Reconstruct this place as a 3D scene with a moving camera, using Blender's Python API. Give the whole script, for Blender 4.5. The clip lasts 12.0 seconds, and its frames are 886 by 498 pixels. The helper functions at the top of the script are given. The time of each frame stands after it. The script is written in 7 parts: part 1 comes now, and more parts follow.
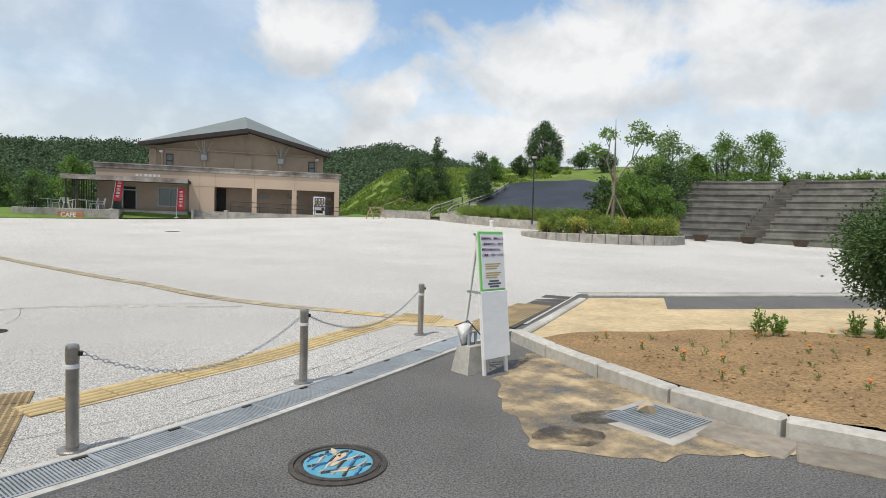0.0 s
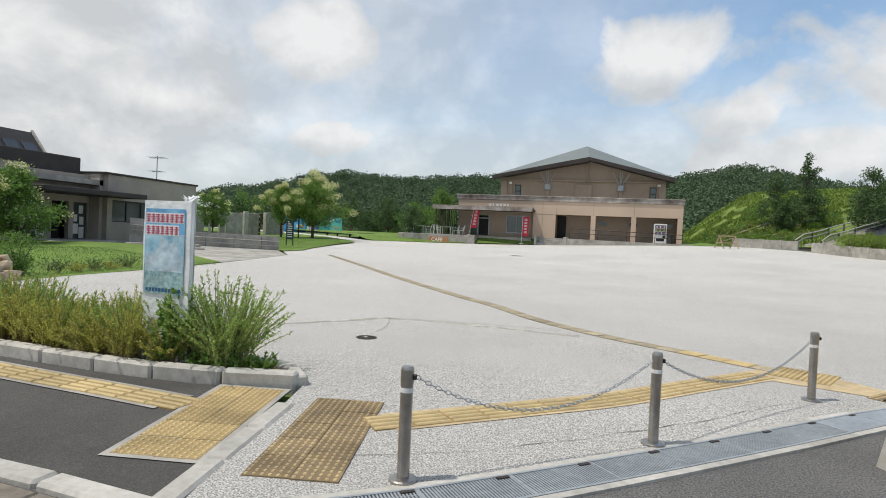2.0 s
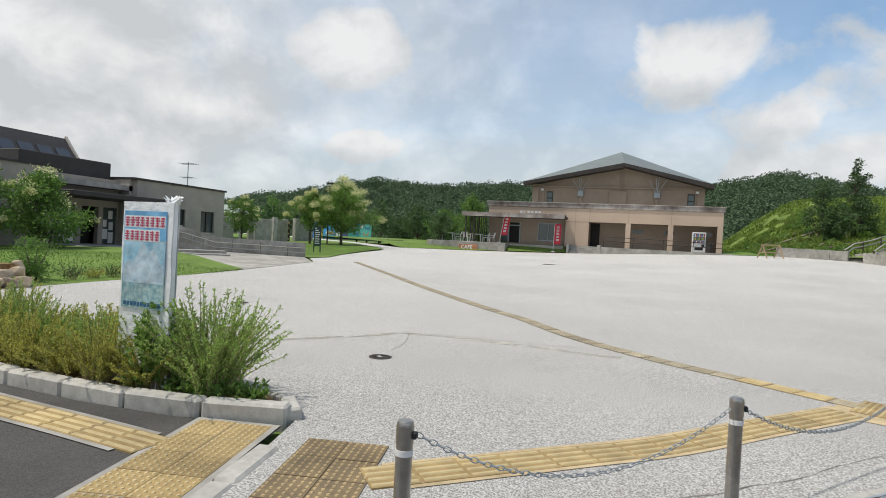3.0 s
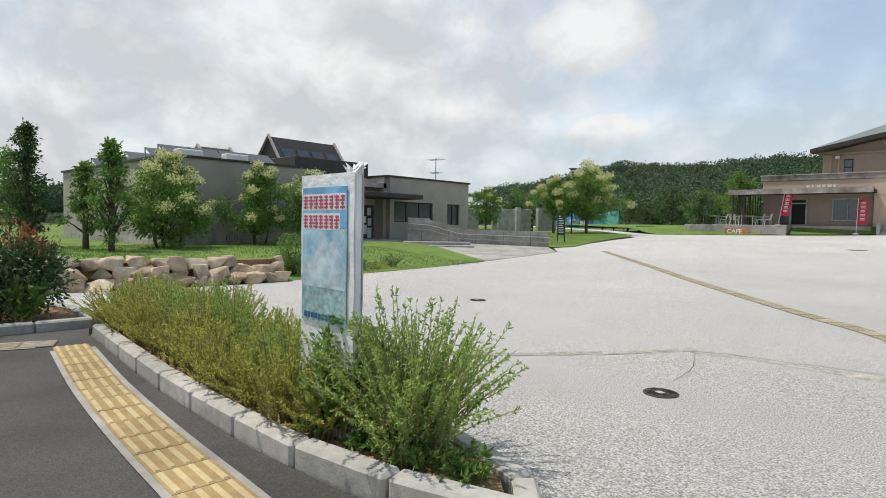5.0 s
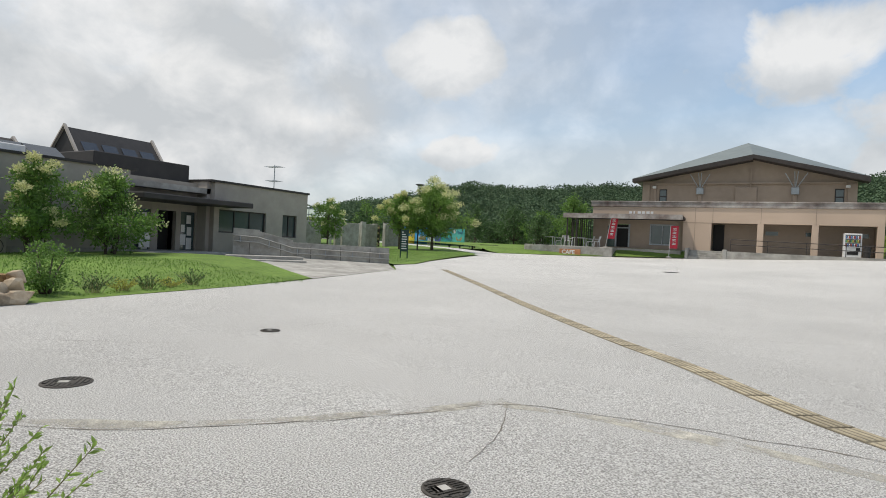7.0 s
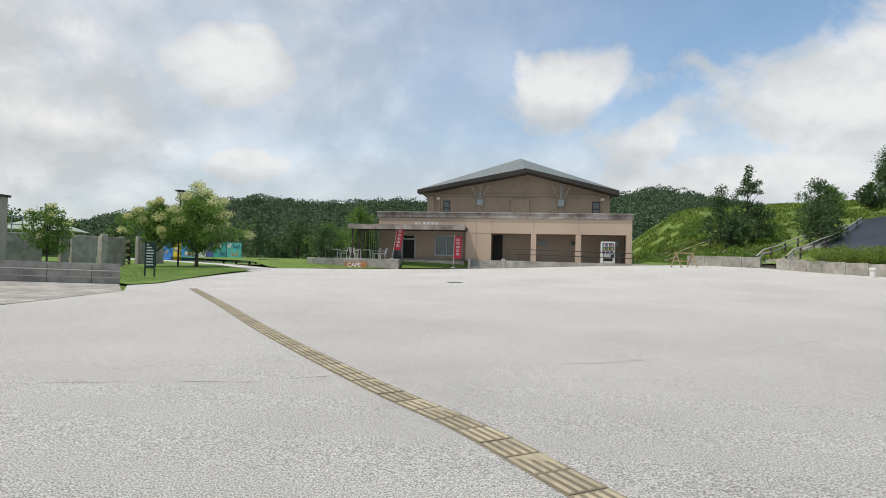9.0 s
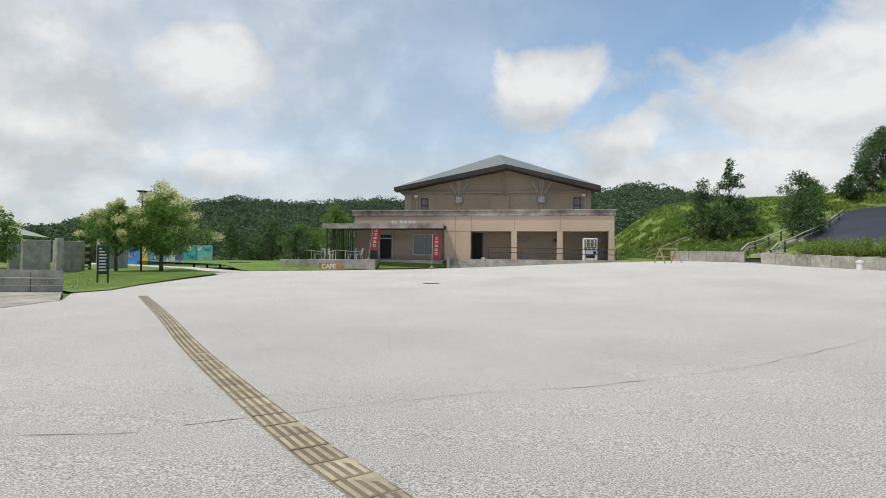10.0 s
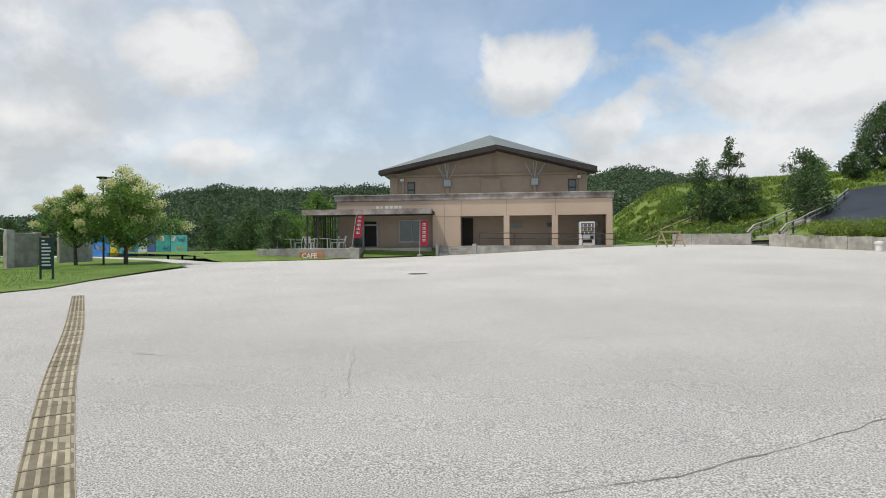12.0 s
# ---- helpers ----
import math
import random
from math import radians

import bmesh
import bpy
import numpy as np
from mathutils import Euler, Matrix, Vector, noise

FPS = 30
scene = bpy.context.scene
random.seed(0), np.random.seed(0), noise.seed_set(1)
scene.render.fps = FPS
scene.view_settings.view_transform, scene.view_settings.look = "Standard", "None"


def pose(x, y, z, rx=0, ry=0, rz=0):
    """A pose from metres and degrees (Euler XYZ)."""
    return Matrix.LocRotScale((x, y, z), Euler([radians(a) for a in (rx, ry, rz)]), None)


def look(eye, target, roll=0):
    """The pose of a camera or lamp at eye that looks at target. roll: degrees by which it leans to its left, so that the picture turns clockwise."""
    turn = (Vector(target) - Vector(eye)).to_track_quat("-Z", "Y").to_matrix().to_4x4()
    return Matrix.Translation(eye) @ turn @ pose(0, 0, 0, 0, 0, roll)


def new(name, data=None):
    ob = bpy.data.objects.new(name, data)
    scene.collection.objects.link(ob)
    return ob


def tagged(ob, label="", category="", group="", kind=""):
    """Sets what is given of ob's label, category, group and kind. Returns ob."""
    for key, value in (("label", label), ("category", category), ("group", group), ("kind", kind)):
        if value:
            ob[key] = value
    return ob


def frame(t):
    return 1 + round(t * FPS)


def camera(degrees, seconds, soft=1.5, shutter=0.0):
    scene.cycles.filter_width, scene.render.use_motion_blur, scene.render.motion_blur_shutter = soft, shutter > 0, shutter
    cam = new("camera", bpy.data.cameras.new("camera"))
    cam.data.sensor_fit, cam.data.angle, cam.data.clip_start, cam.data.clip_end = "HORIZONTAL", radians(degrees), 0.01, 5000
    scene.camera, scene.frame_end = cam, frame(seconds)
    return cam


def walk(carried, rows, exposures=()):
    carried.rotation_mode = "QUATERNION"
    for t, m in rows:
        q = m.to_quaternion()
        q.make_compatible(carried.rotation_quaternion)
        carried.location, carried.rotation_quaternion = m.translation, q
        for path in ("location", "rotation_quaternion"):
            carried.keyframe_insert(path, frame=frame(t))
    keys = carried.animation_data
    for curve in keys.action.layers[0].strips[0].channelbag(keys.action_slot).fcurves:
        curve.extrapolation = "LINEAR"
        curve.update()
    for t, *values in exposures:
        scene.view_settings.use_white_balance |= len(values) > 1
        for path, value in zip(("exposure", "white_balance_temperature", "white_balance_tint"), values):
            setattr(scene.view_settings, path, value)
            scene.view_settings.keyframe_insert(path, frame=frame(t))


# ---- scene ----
cam = camera(75, 12.0, soft=0.95)
PATH = [
    (0, look((-0.320, 1.130, 1.492), (2.576, 10.690, 1.024), 1.68)),
    (0.5, look((-0.448, 1.366, 1.442), (-0.357, 11.358, 1.047), 2.26)),
    (1, look((-0.493, 1.528, 1.422), (-2.132, 11.382, 0.965), 2.18)),
    (1.5, look((-0.412, 1.778, 1.439), (-2.734, 11.502, 1.204), 3.16)),
    (2, look((-0.402, 2.001, 1.429), (-3.106, 11.626, 1.225), 2.70)),
    (2.5, look((-0.484, 2.418, 1.455), (-3.141, 12.058, 1.485), 2.03)),
    (3, look((-0.558, 2.862, 1.442), (-3.774, 12.330, 1.337), 3.04)),
    (5, look((-1.638, 4.617, 1.368), (-8.396, 11.975, 0.933), 1.04)),
    (5.5, look((-1.804, 5.011, 1.363), (-9.028, 11.925, 1.292), 1.30)),
    (6, look((-1.951, 5.483, 1.362), (-9.377, 12.180, 1.252), 2.50)),
    (6.5, look((-2.084, 6.089, 1.352), (-8.665, 13.619, 1.332), 0.59)),
    (7, look((-2.007, 6.385, 1.396), (-6.734, 15.196, 1.302), 2.73)),
    (7.5, look((-2.104, 6.902, 1.417), (-5.310, 16.373, 1.535), 2.17)),
    (9.5, look((-2.268, 10.437, 1.229), (-3.501, 20.356, 1.535), 1.03)),
    (10, look((-2.151, 11.090, 1.307), (-3.249, 21.025, 1.595), 0.40)),
    (10.5, look((-2.237, 11.803, 1.244), (-3.382, 21.737, 1.327), 1.15)),
    (11, look((-2.105, 12.348, 1.322), (-3.080, 22.299, 1.513), -0.42)),
    (11.5, look((-2.092, 13.167, 1.335), (-3.234, 23.102, 1.381), 1.29)),
    (12, look((-2.363, 13.682, 1.374), (-3.280, 23.639, 1.429), -0.49)),
]
walk(cam, PATH, exposures=[(0.0, 0.24), (1.5, 0.18), (3.0, 0.14), (5.0, 0.22), (6.0, 0.18), (7.5, 0.12), (12.0, 0.13)])

# ---- world and sun ----
SUN_EL, SUN_AZ = radians(66), radians(240)      # azimuth clockwise from +y: the sun stands behind and to the west
world = bpy.data.worlds.new("world")
scene.world = world
world.use_nodes = True
wn = world.node_tree
wn.nodes.clear()


def wnode(kind, **kw):
    n = wn.nodes.new(kind)
    for k, v in kw.items():
        n.inputs[k].default_value = v
    return n


sky = wn.nodes.new("ShaderNodeTexSky")
sky.sky_type, sky.sun_disc, sky.sun_elevation, sky.sun_rotation = "NISHITA", False, SUN_EL, SUN_AZ
sky.air_density, sky.dust_density, sky.ozone_density = 1.0, 0.8, 1.0
tco = wn.nodes.new("ShaderNodeTexCoord")
sep = wn.nodes.new("ShaderNodeSeparateXYZ")
wn.links.new(tco.outputs["Generated"], sep.inputs[0])


def wmath(op, a, b=None, c=None):
    n = wn.nodes.new("ShaderNodeMath")
    n.operation = op
    for i, v in enumerate((a, b, c)):
        if v is None:
            continue
        if isinstance(v, (int, float)):
            n.inputs[i].default_value = v
        else:
            wn.links.new(v, n.inputs[i])
    return n.outputs[0]


# cumulus layer: noise over the sky dome, flattened towards the horizon
cmb = wn.nodes.new("ShaderNodeCombineXYZ")
wn.links.new(sep.outputs[0], cmb.inputs[0])
wn.links.new(sep.outputs[1], cmb.inputs[1])
wn.links.new(wmath("MULTIPLY", wmath("MAXIMUM", sep.outputs[2], 0.0), 1.25), cmb.inputs[2])


def wnoise(scale, detail, rough, shift, warp=0.0):
    m = wn.nodes.new("ShaderNodeMapping")
    m.inputs["Location"].default_value = shift
    wn.links.new(cmb.outputs[0], m.inputs[0])
    n = wn.nodes.new("ShaderNodeTexNoise")
    n.inputs["Scale"].default_value, n.inputs["Detail"].default_value, n.inputs["Roughness"].default_value = scale, detail, rough
    n.inputs["Distortion"].default_value = warp
    wn.links.new(m.outputs[0], n.inputs["Vector"])
    return n.outputs["Fac"]


def wramp(fac, stops):
    r = wn.nodes.new("ShaderNodeValToRGB")
    while len(r.color_ramp.elements) < len(stops):
        r.color_ramp.elements.new(0.5)
    for e, (p, c) in zip(r.color_ramp.elements, stops):
        e.position, e.color = p, (*c, 1) if len(c) == 3 else c
    wn.links.new(fac, r.inputs[0])
    return r.outputs[0]


def wrange(v, a, b, lo, hi):
    n = wn.nodes.new("ShaderNodeMapRange")
    n.interpolation_type = "SMOOTHSTEP"
    for i, q in enumerate((a, b, lo, hi)):
        n.inputs[i + 1].default_value = q
    wn.links.new(v, n.inputs[0])
    return n.outputs[0]


AT = (1.7, 4.4, 0.2)
cover = wnoise(7.5, 9, 0.58, AT, 0.25)
broad = wnoise(2.6, 5, 0.52, (AT[0], AT[1], 3.1), 0.15)
above = wnoise(7.5, 6, 0.55, (AT[0], AT[1], AT[2] + 0.06), 0.25)
az = wmath("MULTIPLY", wmath("ARCTAN2", sep.outputs[0], sep.outputs[1]), 180 / math.pi)
el = wmath("MULTIPLY", wmath("ARCSINE", sep.outputs[2]), 180 / math.pi)
# heaps of cumulus: bearing, height, half width, half height in degrees
CUMULUS = [(-30, 17.5, 8, 3.6), (3, 17.0, 9.5, 4.0), (10.5, 12, 5.5, 2.8), (28, 14.5, 13, 6.5), (49, 15, 12, 7), (-27, 9, 5.5, 2), (-43, 11, 6, 2.2), (20, 8, 16, 3.5), (-58, 16, 12, 6), (75, 14, 14, 8), (2, 33, 16, 5), (-35, 34, 14, 6), (38, 36, 15, 6)]
ragged = wmath("ADD", wmath("MULTIPLY", wmath("SUBTRACT", cover, 0.5), 2.3), wmath("MULTIPLY", wmath("SUBTRACT", broad, 0.5), 1.3))
heap, body = None, None
for a_, e_, ra, re_ in CUMULUS:
    dx = wmath("DIVIDE", wmath("SUBTRACT", az, a_), ra)
    dy = wmath("DIVIDE", wmath("SUBTRACT", el, e_), re_)
    dist = wmath("SQRT", wmath("ADD", wmath("MULTIPLY", dx, dx), wmath("MULTIPLY", dy, dy)))
    m_ = wmath("SUBTRACT", 1.0, wmath("ADD", dist, ragged))
    top_ = wmath("ADD", m_, wmath("MULTIPLY", dy, 0.45))
    heap, body = (m_, top_) if heap is None else (wmath("MAXIMUM", heap, m_), wmath("MAXIMUM", body, top_))
elsewhere = wmath("MULTIPLY", wrange(wmath("ABSOLUTE", az), 70, 100, 0, 1), wrange(broad, 0.45, 0.6, 0, 1))
mask = wmath("MAXIMUM", wrange(heap, -0.25, 0.5, 0, 0.97), elsewhere)
overcast = wmath("MULTIPLY", wrange(az, -45, 30, 0.96, 0.06), wrange(broad, 0.33, 0.66, 0.72, 1.1))
lit = wmath("ADD", wmath("MULTIPLY", wmath("SUBTRACT", cover, above), 1.5), wrange(body, -0.3, 1.3, 0.34, 0.73))
shade = wramp(lit, [(0.22, (0.66, 0.69, 0.715)), (0.45, (0.78, 0.80, 0.815)), (0.72, (0.97, 0.97, 0.965))])
haze = wramp(sep.outputs[2], [(0.0, (0.95, 0.95, 0.95)), (0.16, (0.76, 0.76, 0.76)), (0.27, (0.24, 0.24, 0.24)), (0.42, (0.04, 0.04, 0.04))])
maskh = wmath("MINIMUM", wmath("MAXIMUM", mask, wmath("MAXIMUM", overcast, haze)), 1.0)
tint = wn.nodes.new("ShaderNodeMix")
tint.data_type, tint.blend_type = "RGBA", "MULTIPLY"
tint.inputs[0].default_value = 1.0
tint.inputs[7].default_value = (0.85, 1.0, 1.02, 1)
wn.links.new(sky.outputs[0], tint.inputs[6])
bg_sky = wnode("ShaderNodeBackground", Strength=0.15)
wn.links.new(tint.outputs[2], bg_sky.inputs[0])
bg_cloud = wnode("ShaderNodeBackground", Strength=0.8)
wn.links.new(shade, bg_cloud.inputs[0])
mixs = wn.nodes.new("ShaderNodeMixShader")
wn.links.new(maskh, mixs.inputs[0])
wn.links.new(bg_sky.outputs[0], mixs.inputs[1])
wn.links.new(bg_cloud.outputs[0], mixs.inputs[2])
wout = wn.nodes.new("ShaderNodeOutputWorld")
wn.links.new(mixs.outputs[0], wout.inputs[0])

sun = new("sun", bpy.data.lights.new("sun", "SUN"))
sun.data.energy, sun.data.angle, sun.data.color = 2.95, radians(1.5), (1.0, 0.94, 0.845)
sun.matrix_world = look((math.sin(SUN_AZ) * math.cos(SUN_EL) * 100, math.cos(SUN_AZ) * math.cos(SUN_EL) * 100, math.sin(SUN_EL) * 100), (0, 0, 0))


# ---- materials ----
def mat(name, a, b=None, scale=3.0, rough=0.8, bump=0.0, bscale=60.0, metal=0.0, big=0.25, bigscale=0.4, rnd=0.0, island=0.0, coat=0.0, spec=0.4, trans=0.0, sharp=0.2, holes=0.0):
    """Two colours mixed by grain, darkened and lightened at a larger scale, with fine relief."""
    m = bpy.data.materials.new(name)
    m.use_nodes = True
    nt = m.node_tree
    bs = nt.nodes["Principled BSDF"]
    bs.inputs["Roughness"].default_value, bs.inputs["Metallic"].default_value = rough, metal
    bs.inputs["Specular IOR Level"].default_value = spec
    bs.inputs["Coat Weight"].default_value = coat
    b = b or tuple(c * 0.75 for c in a)
    geo = nt.nodes.new("ShaderNodeNewGeometry")

    def noise_node(s, d=5.0, r=0.6):
        n = nt.nodes.new("ShaderNodeTexNoise")
        n.inputs["Scale"].default_value, n.inputs["Detail"].default_value, n.inputs["Roughness"].default_value = s, d, r
        nt.links.new(geo.outputs["Position"], n.inputs["Vector"])
        return n.outputs["Fac"]

    def mix(f, x, y, kind="MIX"):
        n = nt.nodes.new("ShaderNodeMix")
        n.data_type, n.blend_type = "RGBA", kind
        for i, v in ((0, f), (6, x), (7, y)):
            if isinstance(v, (int, float)):
                n.inputs[i].default_value = v
            elif isinstance(v, tuple):
                n.inputs[i].default_value = (*v, 1)
            else:
                nt.links.new(v, n.inputs[i])
        return n.outputs[2]

    def ramp(f, lo, hi, half=0.2):
        n = nt.nodes.new("ShaderNodeMapRange")
        n.inputs[1].default_value, n.inputs[2].default_value = 0.5 - half, 0.5 + half
        n.inputs[3].default_value, n.inputs[4].default_value = lo, hi
        nt.links.new(f, n.inputs[0])
        return n.outputs[0]

    col = mix(ramp(noise_node(scale), 0, 1, sharp), a, b)
    if big:
        g = ramp(noise_node(bigscale, 4.0), 1 - big, 1 + big * 0.6)
        n = nt.nodes.new("ShaderNodeCombineColor")
        for i in range(3):
            nt.links.new(g, n.inputs[i])
        col = mix(1.0, col, n.outputs[0], "MULTIPLY")
    src = None
    if island:
        src, amount = geo.outputs["Random Per Island"], island
    elif rnd:
        src, amount = nt.nodes.new("ShaderNodeObjectInfo").outputs["Random"], rnd
    if src is not None:
        n = nt.nodes.new("ShaderNodeMapRange")
        n.inputs[3].default_value, n.inputs[4].default_value = 1 - amount, 1 + amount
        nt.links.new(src, n.inputs[0])
        c = nt.nodes.new("ShaderNodeCombineColor")
        for i in range(3):
            nt.links.new(n.outputs[0], c.inputs[i])
        col = mix(1.0, col, c.outputs[0], "MULTIPLY")
    nt.links.new(col, bs.inputs["Base Color"])
    if bump:
        bn = nt.nodes.new("ShaderNodeBump")
        bn.inputs["Strength"].default_value, bn.inputs["Distance"].default_value = bump, 0.02
        nt.links.new(noise_node(bscale, 3.0), bn.inputs["Height"])
        nt.links.new(bn.outputs[0], bs.inputs["Normal"])
    if holes:
        tp = nt.nodes.new("ShaderNodeBsdfTransparent")
        ms = nt.nodes.new("ShaderNodeMixShader")
        nt.links.new(ramp(noise_node(holes, 7.0, 0.65), 0.0, 1.0, 0.13), ms.inputs[0])
        nt.links.new(tp.outputs[0], ms.inputs[1])
        nt.links.new(bs.outputs[0], ms.inputs[2])
        nt.links.new(ms.outputs[0], nt.nodes["Material Output"].inputs[0])
    if trans:
        tr = nt.nodes.new("ShaderNodeBsdfTranslucent")
        nt.links.new(col, tr.inputs[0])
        ms = nt.nodes.new("ShaderNodeMixShader")
        ms.inputs[0].default_value = trans
        nt.links.new(bs.outputs[0], ms.inputs[1])
        nt.links.new(tr.outputs[0], ms.inputs[2])
        nt.links.new(ms.outputs[0], nt.nodes["Material Output"].inputs[0])
    return m


M_PLAZA = mat("pale_aggregate", (0.82, 0.80, 0.76), (0.27, 0.255, 0.235), 82, 0.9, 1.0, 120, big=0.12, bigscale=0.22, sharp=0.11)
M_ASPH = mat("asphalt", (0.06, 0.058, 0.056), (0.225, 0.22, 0.212), 75, 0.88, 0.8, 110, big=0.22, bigscale=0.7, sharp=0.14)
M_ASPH2 = mat("sidewalk_asphalt", (0.048, 0.046, 0.043), (0.115, 0.109, 0.101), 85, 0.9, 0.5, 120, big=0.3, bigscale=0.9)
M_GRASS = mat("grass_ground", (0.165, 0.25, 0.045), (0.105, 0.18, 0.03), 5, 0.95, 0.8, 40, big=0.35, bigscale=0.5)
M_CONC = mat("weathered_concrete", (0.45, 0.43, 0.39), (0.27, 0.255, 0.225), 2.6, 0.9, 0.3, 30, big=0.3, bigscale=0.7)
M_KERB = mat("kerb_concrete", (0.50, 0.48, 0.44), (0.36, 0.345, 0.31), 14, 0.88, 0.18, 60, big=0.2, bigscale=1.1, rnd=0.1)
M_GUT = mat("dirty_gutter_concrete", (0.30, 0.265, 0.215), (0.19, 0.165, 0.135), 9, 0.92, 0.5, 50, big=0.3, bigscale=1.3, rnd=0.12)
M_WALLP = mat("beige_render", (0.56, 0.43, 0.33), (0.51, 0.39, 0.295), 1.4, 0.88, 0.15, 25, big=0.12, bigscale=0.35)
M_WALLT = mat("taupe_cladding", (0.355, 0.28, 0.22), (0.315, 0.25, 0.195), 2.0, 0.85, 0.15, 25, big=0.12, bigscale=0.4)
M_DARKW = mat("dark_eave_boards", (0.055, 0.045, 0.04), (0.035, 0.03, 0.028), 3.0, 0.75, 0.15, 20)
M_ROOF = mat("grey_green_metal_roof", (0.20, 0.225, 0.215), (0.17, 0.19, 0.18), 1.5, 0.5, 0.05, 10, metal=0.2, big=0.1)
M_CAP = mat("stained_parapet_cap", (0.42, 0.39, 0.36), (0.14, 0.10, 0.085), 1.1, 0.85, 0.2, 18, big=0.4, bigscale=0.8)
# near-black: painted shade inside open doorways, and a black dispensing flap
M_DARK = mat("doorway_shade_and_flap_black", (0.012, 0.011, 0.011), (0.02, 0.018, 0.017), 3, 0.7)
M_GLASS = mat("dark_window_glass", (0.05, 0.075, 0.075), (0.07, 0.095, 0.095), 1, 0.08, spec=0.9, big=0.0)
M_STEEL = mat("brushed_steel", (0.43, 0.405, 0.375), (0.34, 0.32, 0.295), 25, 0.28, 0.05, 80, metal=0.9, big=0.15, bigscale=6)
M_GALV = mat("galvanised_steel", (0.40, 0.43, 0.45), (0.30, 0.325, 0.345), 20, 0.5, 0.1, 60, metal=0.35, big=0.2, bigscale=2)
M_WHITE = mat("white_paint", (0.78, 0.77, 0.75), (0.70, 0.69, 0.67), 5, 0.6, 0.05, 30, big=0.08)
M_B2 = mat("grey_taupe_render", (0.41, 0.37, 0.325), (0.33, 0.295, 0.26), 1.2, 0.9, 0.2, 25, big=0.15, bigscale=0.4)
M_B2L = mat("light_render", (0.42, 0.38, 0.34), (0.36, 0.325, 0.29), 1.2, 0.9, 0.2, 25, big=0.15, bigscale=0.4)
M_B2D = mat("dark_fascia", (0.045, 0.04, 0.038), (0.03, 0.028, 0.027), 2.0, 0.6, 0.05, 20)
M_SOIL = mat("dry_soil", (0.42, 0.275, 0.13), (0.16, 0.10, 0.05), 30, 0.98, 1.0, 45, big=0.25, bigscale=1.5)
M_SAND = mat("washed_sand", (0.60, 0.47, 0.28), (0.42, 0.33, 0.20), 9, 0.95, 0.3, 80, big=0.25, bigscale=1.0)
M_YEL = mat("yellow_tactile", (0.53, 0.42, 0.225), (0.43, 0.34, 0.18), 12, 0.85, 0.3, 60, big=0.2, bigscale=2.0, rnd=0.14)
# tile bases: dirt plus the shade of the grooves, put into the colour
M_YELD = mat("dirt_and_groove_shade_base", (0.37, 0.265, 0.115), (0.28, 0.2, 0.09), 9, 0.9, 0.3, 60, big=0.25, bigscale=2.0, rnd=0.14)
M_BRND = mat("soil_and_groove_shade_base", (0.24, 0.175, 0.095), (0.15, 0.115, 0.07), 7, 0.9, 0.3, 60, big=0.3, bigscale=1.5, rnd=0.14)
M_BRN = mat("soiled_tactile", (0.52, 0.39, 0.20), (0.32, 0.24, 0.135), 7, 0.88, 0.3, 60, big=0.3, bigscale=1.5, rnd=0.14)

M_SANDT = mat("thin_patchy_sand", (0.52, 0.40, 0.24), (0.36, 0.28, 0.175), 9, 0.95, 0.3, 80, big=0.25, bigscale=1.0, holes=2.3)


